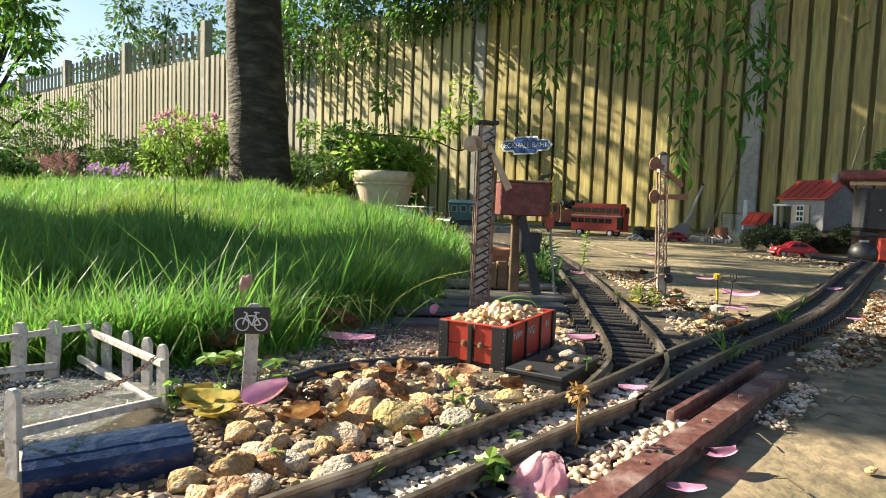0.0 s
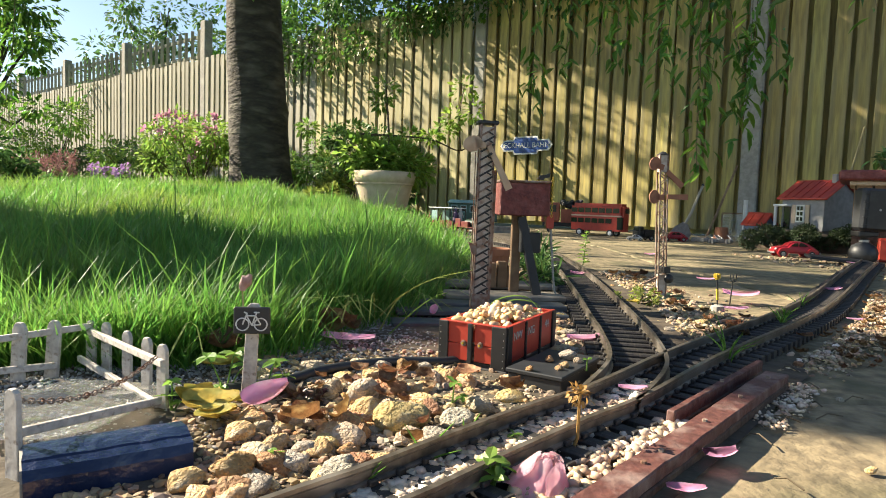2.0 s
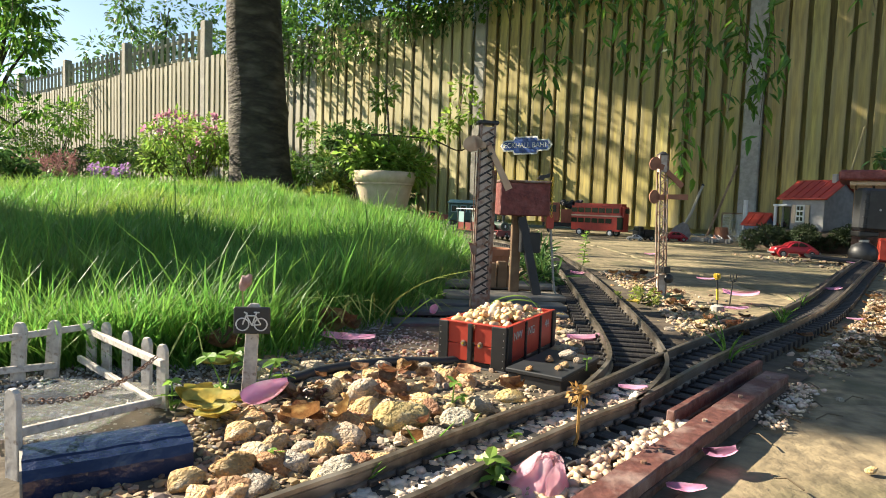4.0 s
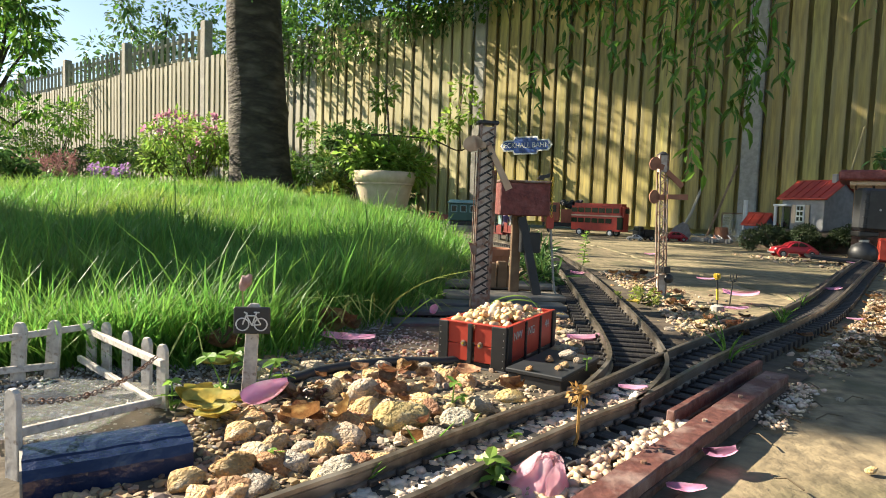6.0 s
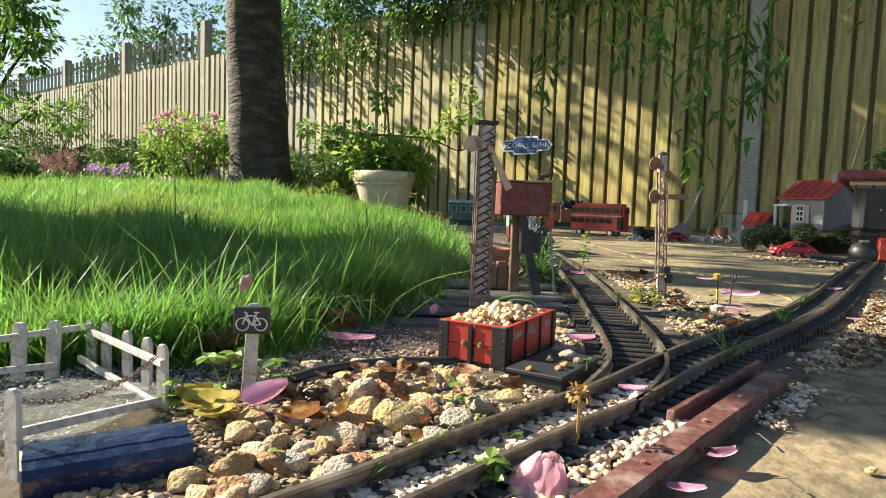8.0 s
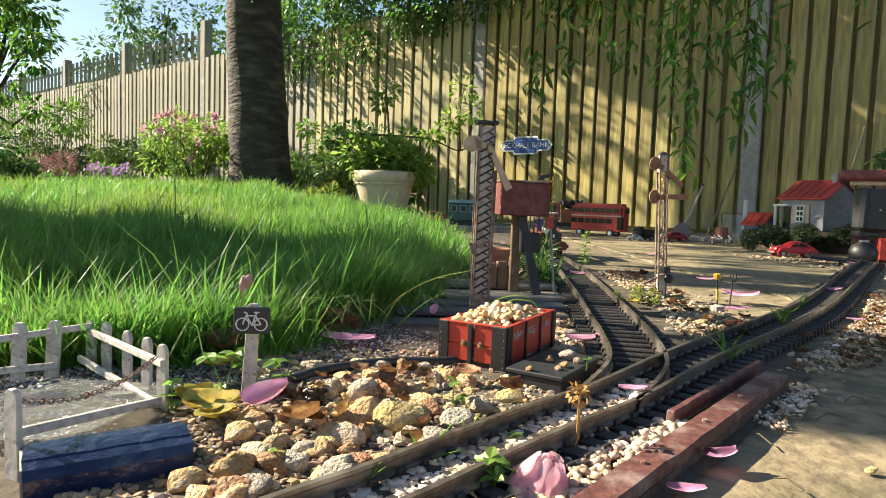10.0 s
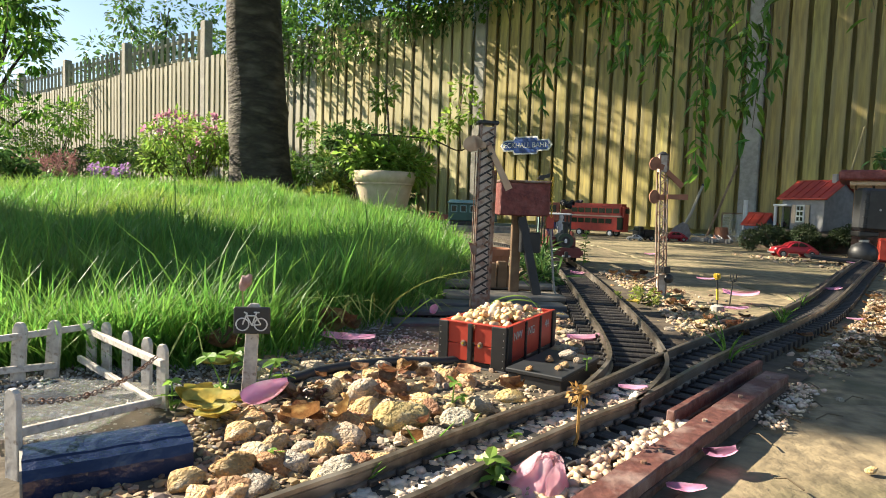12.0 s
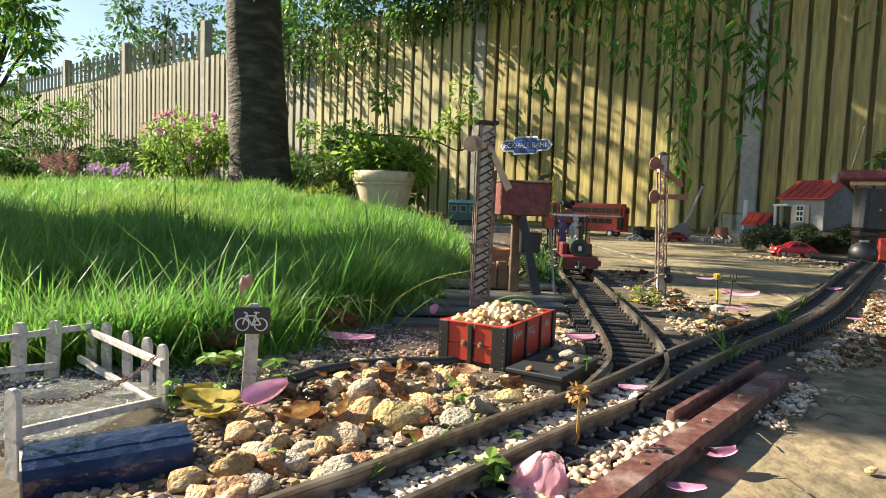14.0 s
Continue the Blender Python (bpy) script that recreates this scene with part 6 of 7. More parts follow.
def potted_plant():
    rng = np.random.default_rng(14)
    p = thing("planter", -0.415, 4.30, 0.015, 0, "large cream terracotta planter with a moulded band", "planter")
    smooth(part("pot", lathe([(0.118, 0.0), (0.140, 0.06), (0.168, 0.17), (0.176, 0.205), (0.186, 0.21), (0.192, 0.235), (0.192, 0.270), (0.176, 0.272), (0.166, 0.24), (0.02, 0.235)], 36), CREAM, p))
    part("band", lathe([(0.176, 0.195), (0.181, 0.197), (0.181, 0.205), (0.176, 0.207)], 36, cap=False), CREAM, p)
    part("soil", lathe([(0.165, 0.238), (0.02, 0.245)], 24), SOIL, p, "dark soil")
    p.scale = (1.12, 1.12, 1.16)
    t = thing("potted_plant", -0.415, 4.30, 0.30, 0, "bright green leafy plant trained along the fence, rooted in a planter", "plant")
    part("stem", tube([(0.03, 0, 0), (0.02, 0.1, 0.25), (-0.02, 0.18, 0.62)], 0.011, 0.005), TWIG, t)
    part("side_branch", tube(spline([(-0.28, 0.20, 0.30), (0.0, 0.15, 0.29), (0.30, 0.22, 0.28), (0.52, 0.35, 0.22), (0.66, 0.42, 0.36)], 0.05), 0.009, 0.004), TWIG, t)
    part("side_branch", tube(spline([(0.52, 0.35, 0.22), (0.50, 0.38, 0.45), (0.53, 0.42, 0.70)], 0.05), 0.006, 0.003), TWIG, t)
    leaves("pot_foliage", rng, [(-0.12, -0.02, 0.06), (0.0, -0.05, 0.09), (0.12, -0.02, 0.08), (0.2, 0.03, 0.05), (-0.18, 0.02, 0.15), (0.05, 0.08, 0.16)], [(0.14, 0.13, 0.12)] * 6, 1700, 0.055, LEAF_BRIGHT, t, 0.1, 1.2)
    leaves("upper_foliage", rng, [(-0.03, 0.18, 0.60), (-0.05, 0.17, 0.52), (-0.25, 0.20, 0.33), (0.53, 0.42, 0.68), (0.45, 0.36, 0.45), (0.40, 0.34, 0.36), (0.60, 0.40, 0.52), (0.3, 0.25, 0.30), (0.15, 0.2, 0.30)], [(0.09, 0.07, 0.09), (0.06, 0.05, 0.06), (0.10, 0.07, 0.06), (0.09, 0.07, 0.10), (0.07, 0.05, 0.08), (0.09, 0.05, 0.05), (0.06, 0.05, 0.10), (0.08, 0.05, 0.04), (0.08, 0.05, 0.04)], 620, 0.050, LEAF_BRIGHT, t, 0.1, 1.2)


potted_plant()

bush("clipped_hedge", 1.20, 2.24, 0.0, 0.15, 0.085, 9000, 0.009, HEDGE, "low dark green clump under the model house", "hedge", 14, 71)
bush("clipped_hedge", 1.36, 2.24, 0.0, 0.12, 0.09, 6000, 0.009, HEDGE, "low dark green clump under the model house", "hedge", 10, 72)
bush("roof_plant", 1.40, 2.03, 0.27, 0.05, 0.11, 120, 0.03, LEAF_DARK, "dark ivy sprig growing over the model roof", "ivy", 6, 73)
sd = thing("seedling", 0.3135, 1.408, 0.0, 0, "tall bright green seedling beside the branch track", "seedling")
part("stem", tube([(0, 0, 0), (0.003, 0, 0.035), (0.005, 0, 0.075)], 0.0012, 0.0006, sides=5), LEAF_BRIGHT, sd)
rng = np.random.default_rng(74)
ring = np.arange(30)
away = np.stack([np.cos(ring * 2.4), np.sin(ring * 2.4), np.full(30, 0.25)], 1)
sv, sf = strewn(LEAF_V, LEAF_F, np.stack([0.004 * ring / 30, 0 * ring, 0.006 + 0.070 * ring / 30], 1), leaf_turns(rng, away, 0.1), np.stack([np.full(30, 0.017), 0.018 - 0.008 * ring / 30, np.full(30, 0.016)], 1))
joined("foliage", sv, sf, LEAF_BRIGHT, "", "", "", parent=sd)
bush("seedling", 0.262, 0.845, 0.0, 0.032, 0.018, 260, 0.007, YELLOW_GREEN, "low bright green seedling in the grit", "seedling", 6, 75)
bush("grassy_weed", 0.175, 1.20, 0.0, 0.045, 0.06, 240, 0.028, LEAF_DARK, "dark leafy weed at the track's edge", "weed", 8, 76, wide=0.5)
bush("grassy_weed", 0.150, 0.98, 0.0, 0.035, 0.05, 200, 0.026, LEAF_DARK, "dark leafy weed at the track's edge", "weed", 8, 77, wide=0.5)


def blade(points, w, bm=None):
    """A ribbon blade of grass along points, with a keel."""
    own = bmesh.new()
    line = spline(points, 0.004)
    n = len(line)
    rows = []
    for i, p in enumerate(line):
        d = line[min(i + 1, n - 1)] - line[max(i - 1, 0)]
        s = np.cross(d, (0.2, 1.0, 0.3))
        s = s / (np.linalg.norm(s) + 1e-9)
        ww = w * (1 - (i / (n - 1)) ** 2) + 0.0001
        rows.append((own.verts.new(p - s * ww), own.verts.new(p + np.array((0, 0.0006, -0.0003))), own.verts.new(p + s * ww)))
    for a, b in zip(rows, rows[1:]):
        own.faces.new((a[0], a[1], b[1], b[0]))
        own.faces.new((a[1], a[2], b[2], b[1]))
    return merge(bm, own)


def tuft(x, y, z, n, h, material=GRASS, seed=0, label="small tuft of green grass between the rails", w=0.0006):
    rng = random.Random(seed)
    t = thing("grass_tuft", x, y, z, 0, label, "grass tuft", "grass tufts by the tracks")
    for k in range(n):
        a, l, hh = rng.uniform(0, 6.28), rng.uniform(0.2, 0.8) * h, h * rng.uniform(0.5, 1)
        part("blade", blade([(0, 0, 0), (l * 0.3 * math.cos(a), l * 0.3 * math.sin(a), hh * 0.55), (l * math.cos(a), l * math.sin(a), hh)], w), material, t)


for k, (x, y, n, h) in enumerate(((0.231, 0.500, 9, 0.042), (0.014, 0.312, 7, 0.018), (-0.006, 0.284, 5, 0.024), (0.376, 0.69, 12, 0.025), (0.40, 0.73, 10, 0.022), (-0.03, 0.255, 4, 0.016), (0.47, 0.82, 8, 0.03), (0.13, 0.90, 12, 0.05), (0.155, 1.05, 12, 0.05))):
    tuft(x, y, 0.002, n, h, seed=k)
ws = thing("tall_weed", -0.42, 0.98, 0.0, 0, "tall thin flowering grass stalk standing in the lawn", "weed")
part("stalk", tube([(0, 0, 0), (0.004, 0, 0.10), (0.002, 0, 0.19)], 0.0013, 0.0007, sides=5), LEAF_PALE, ws)
leaves("seed_head", np.random.default_rng(3), [(0.002, 0, 0.17), (0.002, 0, 0.185)], [(0.004, 0.004, 0.014)] * 2, 40, 0.008, LEAF_PALE, ws, -0.6, 0.6, kind="stuff")
# long pale blades that arch over the slates and the wagon
pale = thing("long_grass", 0.0, 0.60, 0.0, 0, "long pale arching grass blades over the slates", "grass")
for k, pts in enumerate(([(-0.06, 0.0, -0.0016), (-0.0423, 0.02, 0.0299), (-0.0097, 0.03, 0.0496), (0.0317, 0.04, 0.0597)],
        [(-0.0603, 0.02, 0.0124), (-0.0375, 0.03, 0.0343), (-0.0042, 0.05, 0.0491), (0.0178, 0.06, 0.044)],
        [(0.0354, -0.04, 0.0275), (0.0518, -0.03, 0.0408), (0.0777, -0.02, 0.0423), (0.094, -0.04, 0.0275)],
        [(0.0423, -0.03, 0.0239), (0.0648, -0.02, 0.0387), (0.0884, -0.02, 0.0364), (0.0925, -0.03, 0.0267)],
        [(-0.0516, -0.02, -0.0014), (-0.0218, 0.0, 0.0255), (0.0004, 0.02, 0.0371), (0.0106, 0.02, 0.0346)])):
    part("blade", blade(pts, 0.0007), STRAW if k < 2 else LEAF_PALE, pale)

# ochre stalk with a withered head
sk = thing("dry_stalk", 0.066, 0.307, 0.0, 0, "ochre dying stalk with a shrivelled leafy head", "dry plant")
part("stem", tube([(0, 0, 0), (0.004, 0, 0.012), (0.0045, 0.001, 0.034)], 0.0011, 0.0008), STALK, sk)
rng = np.random.default_rng(91)
leaves("head", rng, [(0.003, 0.001, 0.034), (0.006, 0.002, 0.032)], [(0.0055, 0.004, 0.0045)] * 2, 60, 0.0038, STALK, sk, 0.5, 1.3)
for pts in ([(0, 0, 0), (-0.008, 0, 0.008), (-0.018, 0, 0.009)], [(0, 0, 0), (-0.003, 0, 0.009), (-0.004, 0, 0.014)]):
    part("leaf", blade(pts, 0.0009), LEAF_PALE, sk)


def weed(x, y, z, stems, size, label, seed=0, material=WEED):
    """A seedling with a few broad lobed leaves on stalks."""
    rng = np.random.default_rng(seed)
    t = thing("broadleaf_weed", x, y, z, 0, label, "weed", "weeds among the stones")
    for px, py, pz, s in stems:
        part("stalk", tube([(0, 0, 0), (px * 0.6, py * 0.6, pz * 0.7), (px, py, pz)], 0.0006, 0.0004, sides=5), LEAF_PALE, t)
        n = 5
        a = np.linspace(0, 2 * math.pi, n, endpoint=False) + rng.uniform(0, 6)
        d = np.stack([np.cos(a), np.sin(a), np.full(n, 0.15)], 1)
        v, f = strewn(LEAF_V, LEAF_F, np.tile(np.array([[px, py, pz]]), (n, 1)), leaf_turns(rng, d, 0.05), np.stack([np.full(n, s * 1.5), rng.uniform(0.8, 1.2, n) * s, np.full(n, s)], 1))
        joined("leaf", v, f, material, "", "", "", parent=t)
    return t


weed(-0.134, 0.392, 0.0, [(-0.012, 0, 0.024, 0.011), (0.004, 0.004, 0.026, 0.010), (0.012, 0.002, 0.020, 0.011), (0.0, -0.012, 0.008, 0.009)], 1, "bright green seedling beside the sign's stake", 1)
weed(-0.110, 0.395, 0.0, [(0.006, 0.0, 0.022, 0.010), (0.012, -0.002, 0.014, 0.009), (-0.004, -0.008, 0.010, 0.008)], 1, "bright green seedling beside the sign's stake", 2)
weed(0.009, 0.380, 0.004, [(0.001, -0.004, 0.014, 0.008), (0.006, -0.006, 0.006, 0.005)], 1, "pale green lobed seedling among the stones", 3)
weed(-0.071, 0.280, 0.0, [(-0.002, 0, 0.010, 0.005), (0.003, 0, 0.006, 0.005), (-0.006, 0.003, 0.004, 0.004)], 1, "small green seedling among the stones", 4)
weed(0.024, 0.262, 0.0, [(-0.001, 0, 0.018, 0.009), (0.004, 0.002, 0.014, 0.008), (-0.008, 0.0, 0.010, 0.008), (0.001, -0.004, 0.012, 0.007)], 1, "bright green seedling beside the rose", 5)
weed(0.039, 0.314, 0.0, [(0, 0, 0.010, 0.005), (0.003, 0, 0.007, 0.004)], 1, "small green seedling between the rails", 6)
weed(-0.150, 0.350, 0.0, [(0.0, 0.0, 0.020, 0.007), (-0.002, 0, 0.012, 0.007), (0.004, 0, 0.008, 0.006)], 1, "small upright green seedling at the pen", 7)
weed(0.102, 0.430, 0.014, [(0, 0, 0.008, 0.004)], 1, "tiny seedling on the black platform", 8)

# houseleek rosettes
hl = thing("houseleek", -0.086, 0.376, 0.0, 0, "dark red and green houseleek rosettes among the stones", "succulent")
HOUSELEEK = mat("houseleek", (0.13, 0.10, 0.06), 0.5, (0.16, 0.05, 0.05), 120, third=(0.10, 0.16, 0.07), tscale=60, island=0.3, bump=0)
rng = np.random.default_rng(95)
for cx, cy, s in ((0, 0, 0.012), (0.013, 0.004, 0.009), (-0.010, 0.008, 0.010), (0.006, -0.010, 0.007)):
    n = 34
    a = np.arange(n) * 2.4
    up_ = np.linspace(0.1, 1.6, n)
    d = np.stack([np.cos(a), np.sin(a), up_], 1)
    v, f = strewn(LEAF_V, LEAF_F, np.tile([[cx, cy, 0.004]], (n, 1)), leaf_turns(rng, d / np.linalg.norm(d, axis=1)[:, None], 0), np.stack([np.full(n, s * 1.1), np.full(n, s), np.full(n, s)], 1))
    joined("rosette", v, f, HOUSELEEK, "", "", "", parent=hl)


# ---- stones ----
def stone_mesh(seed, level, rough, rock):
    v, f = pebble_shape(seed, rough, level)
    me = bpy.data.meshes.new("stone")
    me.from_pydata(v.tolist(), [], f.tolist())
    me.polygons.foreach_set("use_smooth", [True] * len(f))
    me.materials.append(rock)
    return me


STONES = [stone_mesh(k + 2, 3, 0.32, (STONE, PALE_STONE, STONE, BROWN_STONE, STONE, GREY_STONE, PALE_STONE, STONE, BROWN_STONE)[k]) for k in range(9)]
ROCKS = [(-0.019, 0.337, 0.032, 0.75), (-0.048, 0.383, 0.03, 0.6), (-0.041, 0.361, 0.019, 0.7), (-0.051, 0.330, 0.018, 0.9), (-0.056, 0.313, 0.017, 0.5), (0.01, 0.350, 0.022, 0.5), (0.026, 0.374, 0.025, 0.45), (-0.105, 0.259, 0.017, 0.7), (-0.089, 0.272, 0.023, 0.6), (-0.095, 0.252, 0.015, 0.5), (-0.092, 0.446, 0.024, 0.5), (-0.081, 0.305, 0.022, 0.4), (-0.031, 0.402, 0.021, 0.6), (-0.01, 0.386, 0.027, 0.35), (-0.063, 0.303, 0.016, 0.5), (-0.067, 0.338, 0.015, 0.6), (-0.1, 0.314, 0.017, 0.8), (-0.003, 0.360, 0.014, 1.0), (0.045, 0.398, 0.021, 0.5), (-0.093, 0.327, 0.016, 0.5), (-0.086, 0.355, 0.014, 0.7), (-0.027, 0.450, 0.012, 1.3), (-0.056, 0.456, 0.016, 0.4), (0.126, 0.606, 0.022, 0.5)]
rs = random.Random(17)


def stone(x, y, z, w, asp, k):
    ob = new("stone", STONES[k % len(STONES)])
    ob.matrix_world = pose(x, y, z + w * asp * 0.30, rs.uniform(-12, 12), rs.uniform(-12, 12), rs.uniform(0, 360)) @ Matrix.Diagonal((w * 0.52, w * 0.42, w * asp * 0.55, 1))
    tagged(ob, "rounded ochre garden stone lying in the grit", "stone", "stones by the tracks")


for k, (x, y, w, asp) in enumerate(ROCKS):
    stone(x, y, 0.001, w, asp, k)
for k in range(190):
    y = rs.uniform(0.25, 0.47)
    lo, hi = -0.13 + (0.42 - y) * 0.1, -0.042 + (y - 0.25) * 0.86
    if y > 0.38:
        hi = min(hi, 0.02 + (y - 0.38) * 0.1)
    x = rs.uniform(lo, hi)
    if x < -0.09 and y < 0.31:
        continue
    stone(x, y, 0.0, rs.uniform(0.006, 0.023), rs.uniform(0.25, 0.70), k)
for k in range(26):
    y = rs.uniform(0.50, 0.95)
    x = np.interp(y, [0.5, 0.6, 0.95], [0.11, 0.115, 0.15]) + rs.uniform(-0.012, 0.014)
    stone(x, y, 0.0, rs.uniform(0.009, 0.018), rs.uniform(0.4, 0.7), k)
for k in range(40):
    y = rs.uniform(0.62, 1.1)
    x = np.interp(y, [0.62, 0.8, 1.1], [0.25, 0.285, 0.30]) + rs.uniform(-0.02, 0.05)
    stone(x, y, 0.0, rs.uniform(0.007, 0.020), rs.uniform(0.3, 0.6), k)
for x, y, w in ((0.062, 0.425, 0.007), (0.088, 0.438, 0.009), (0.083, 0.430, 0.007), (0.100, 0.452, 0.008), (0.095, 0.462, 0.015), (0.080, 0.452, 0.009)):
    stone(x, y, 0.014, w, 0.6, int(x * 1000))
for x, y, w in ((0.216, 0.305, 0.0065), (0.290, 0.375, 0.007), (0.305, 0.368, 0.007), (0.275, 0.425, 0.006), (0.320, 0.300, 0.005), (0.38, 0.47, 0.007), (0.315, 0.425, 0.008), (0.345, 0.335, 0.006), (0.47, 0.56, 0.009), (0.42, 0.60, 0.008), (0.30, 0.52, 0.010)):
    stone(x, y, 0.0, w, 0.65, int(x * 1000))


def grit(name, n, where, smin, smax, material, label, seed, level=1, z0=0.002):
    """Loose small stones as one mesh; where(rng, n) gives their x, y."""
    rng = np.random.default_rng(seed)
    vs, fs, at = [], [], 0
    for k in range(4):
        v, f = pebble_shape(k + seed, 0.35, level)
        x, y = where(rng, n // 4)
        m = len(x)
        s = smin + (smax - smin) * rng.uniform(0, 1, m) ** 2
        p = np.stack([x, y, np.full(m, z0) + s * 0.3], 1)
        a, b = strewn(v, f, p, random_turns(rng, m, 0.5), np.stack([s * rng.uniform(1, 1.5, m), s, s * rng.uniform(0.55, 0.9, m)], 1))
        vs.append(a)
        fs.append(b + at)
        at += len(a)
    joined(name, np.concatenate(vs), np.concatenate(fs), material, label, "gravel", "stuff", material is PEBBLE)


def along(line, width, lo, hi):
    pts = spline(line, 0.01)
    run = np.concatenate([[0], np.cumsum(np.linalg.norm(np.diff(pts, axis=0), axis=1))])

    def pick(rng, n):
        s = rng.uniform(lo, hi, n)
        d = rng.normal(0, 1, n) * width / 2 if width < 0 else rng.uniform(-width / 2, width / 2, n)
        i = np.clip(np.searchsorted(run, s), 1, len(pts) - 1)
        t = pts[i] - pts[i - 1]
        t /= np.linalg.norm(t, axis=1)[:, None]
        p = pts[i] + np.stack([t[:, 1], -t[:, 0]], 1) * d[:, None] + rng.normal(0, 0.003, (n, 2))
        return p[:, 0], p[:, 1]
    return pick


def bed_area(rng, n):
    y = rng.uniform(0.22, 0.52, n)
    lo = -0.155 + (y - 0.22) * 0.05
    hi = -0.045 + (y - 0.24) * 0.88
    return lo + (hi - lo) * rng.uniform(0, 1, n), y


def strip_area(rng, n):
    y = rng.uniform(0.5, 1.6, n)
    c = np.interp(y, [0.5, 0.6, 0.95, 1.6], [0.10, 0.11, 0.14, 0.19])
    return c + rng.normal(0, 0.018, n), y


def between_area(rng, n):
    y = rng.uniform(0.55, 1.25, n)
    c = np.interp(y, [0.55, 0.8, 1.25], [0.235, 0.285, 0.32])
    return c + np.abs(rng.normal(0, 0.045, n)) - 0.01, y


def patio_litter(rng, n):
    s = rng.uniform(0, 1, n) ** 0.8
    x = 0.26 + 0.48 * s
    y = np.interp(x, [0.10, 0.21, 0.36, 0.53, 0.9], [0.335, 0.46, 0.62, 0.82, 1.33])
    off = np.abs(rng.normal(0, 0.05, n)) * (0.3 + s)
    return x + off * 0.8 + 0.012, y - off * 0.6 - 0.012


grit("brown_grit", 3600, bed_area, 0.0008, 0.0032, GRAVEL, "brown and ochre grit strewn between lawn and track", 31)
grit("pale_pebbles", 3400, along(MAIN, 0.027, 0.24, 0.66), 0.0014, 0.0036, PEBBLE, "cream and white pebbles between the rails", 32, z0=0.006)
grit("pale_pebbles", 420, along([(0.018, 0.222), (0.089, 0.303), (0.135, 0.352)], 0.022, 0.0, 0.18), 0.0014, 0.0038, PEBBLE, "cream and white pebbles beside the wooden beam", 33, z0=0.005)
grit("pale_pebbles", 260, along([(0.190, 0.360), (0.225, 0.402), (0.268, 0.455)], 0.016, 0.0, 0.12), 0.0008, 0.0024, PEBBLE, "pale pebbles heaped against the wooden beam", 41, z0=0.001)
grit("brown_grit", 1500, strip_area, 0.0015, 0.0055, GRAVEL, "brown and ochre grit beside the branch track", 34)
grit("brown_grit", 1500, between_area, 0.0010, 0.0042, GRAVEL, "brown and ochre grit between the two tracks", 35)
grit("pale_pebbles", 260, patio_litter, 0.0012, 0.0036, PEBBLE, "pale pebbles scattered over the patio edge", 36, z0=0.0)
grit("brown_grit", 2600, patio_litter, 0.0008, 0.0028, GRAVEL, "brown crumbs and litter on the patio edge", 37, z0=0.0)
grit("brown_grit", 500, along(MAIN, 0.05, 0.62, 2.4), 0.0012, 0.0040, GRAVEL, "brown grit between the rails", 38, z0=0.003)
grit("brown_grit", 900, lambda rng, n: (rng.uniform(0.9, 1.7, n), rng.uniform(1.2, 2.0, n)), 0.002, 0.0065, GRAVEL, "brown grit and litter by the far crossing", 39, z0=0.0)
grit("grey_grit", 9500, lambda rng, n: (lambda y: (np.interp(y, [0.40, 0.5, 0.56, 0.70], [-0.22, -0.14, -0.11, -0.04]) + rng.normal(0, 0.06, n), y))(rng.uniform(0.30, 0.72, n)), 0.0007, 0.0018, mat("grey_grit", (0.34, 0.33, 0.32), 0.9, (0.18, 0.18, 0.17), 80, island=0.5, bump=0), "fine grey grit at the lawn's edge", 40)


# ---- petals and fallen leaves ----
def petal_mesh(seed, curl, material, ragged=0.0, name="petal"):
    """A cupped sheet with some thickness, one metre long."""
    bm = bmesh.new()
    n, m = 12, 9
    g = []
    for i in range(n):
        u = i / (n - 1)
        half = 0.36 * math.sin(math.pi * (0.10 + 0.86 * u ** 0.8)) ** 0.7
        row = []
        for j in range(m):
            s = 2 * j / (m - 1) - 1
            rag = 1 + ragged * noise.noise(Vector((u * 6, s * 3, seed)))
            z = curl * (s * s * 0.22 + (u - 0.5) ** 2 * 0.7) + 0.05 * noise.noise(Vector((u * 3, s * 2, seed * 2.0)))
            row.append(bm.verts.new((u - 0.5, s * half * rag, z)))
        g.append(row)
    for a, b in zip(g, g[1:]):
        for j in range(m - 1):
            bm.faces.new((a[j], a[j + 1], b[j + 1], b[j]))
    top = bm.faces[:]
    bmesh.ops.solidify(bm, geom=top, thickness=0.018)
    me = bpy.data.meshes.new(name)
    bm.to_mesh(me)
    bm.free()
    me.polygons.foreach_set("use_smooth", [True] * len(me.polygons))
    me.materials.append(material)
    return me


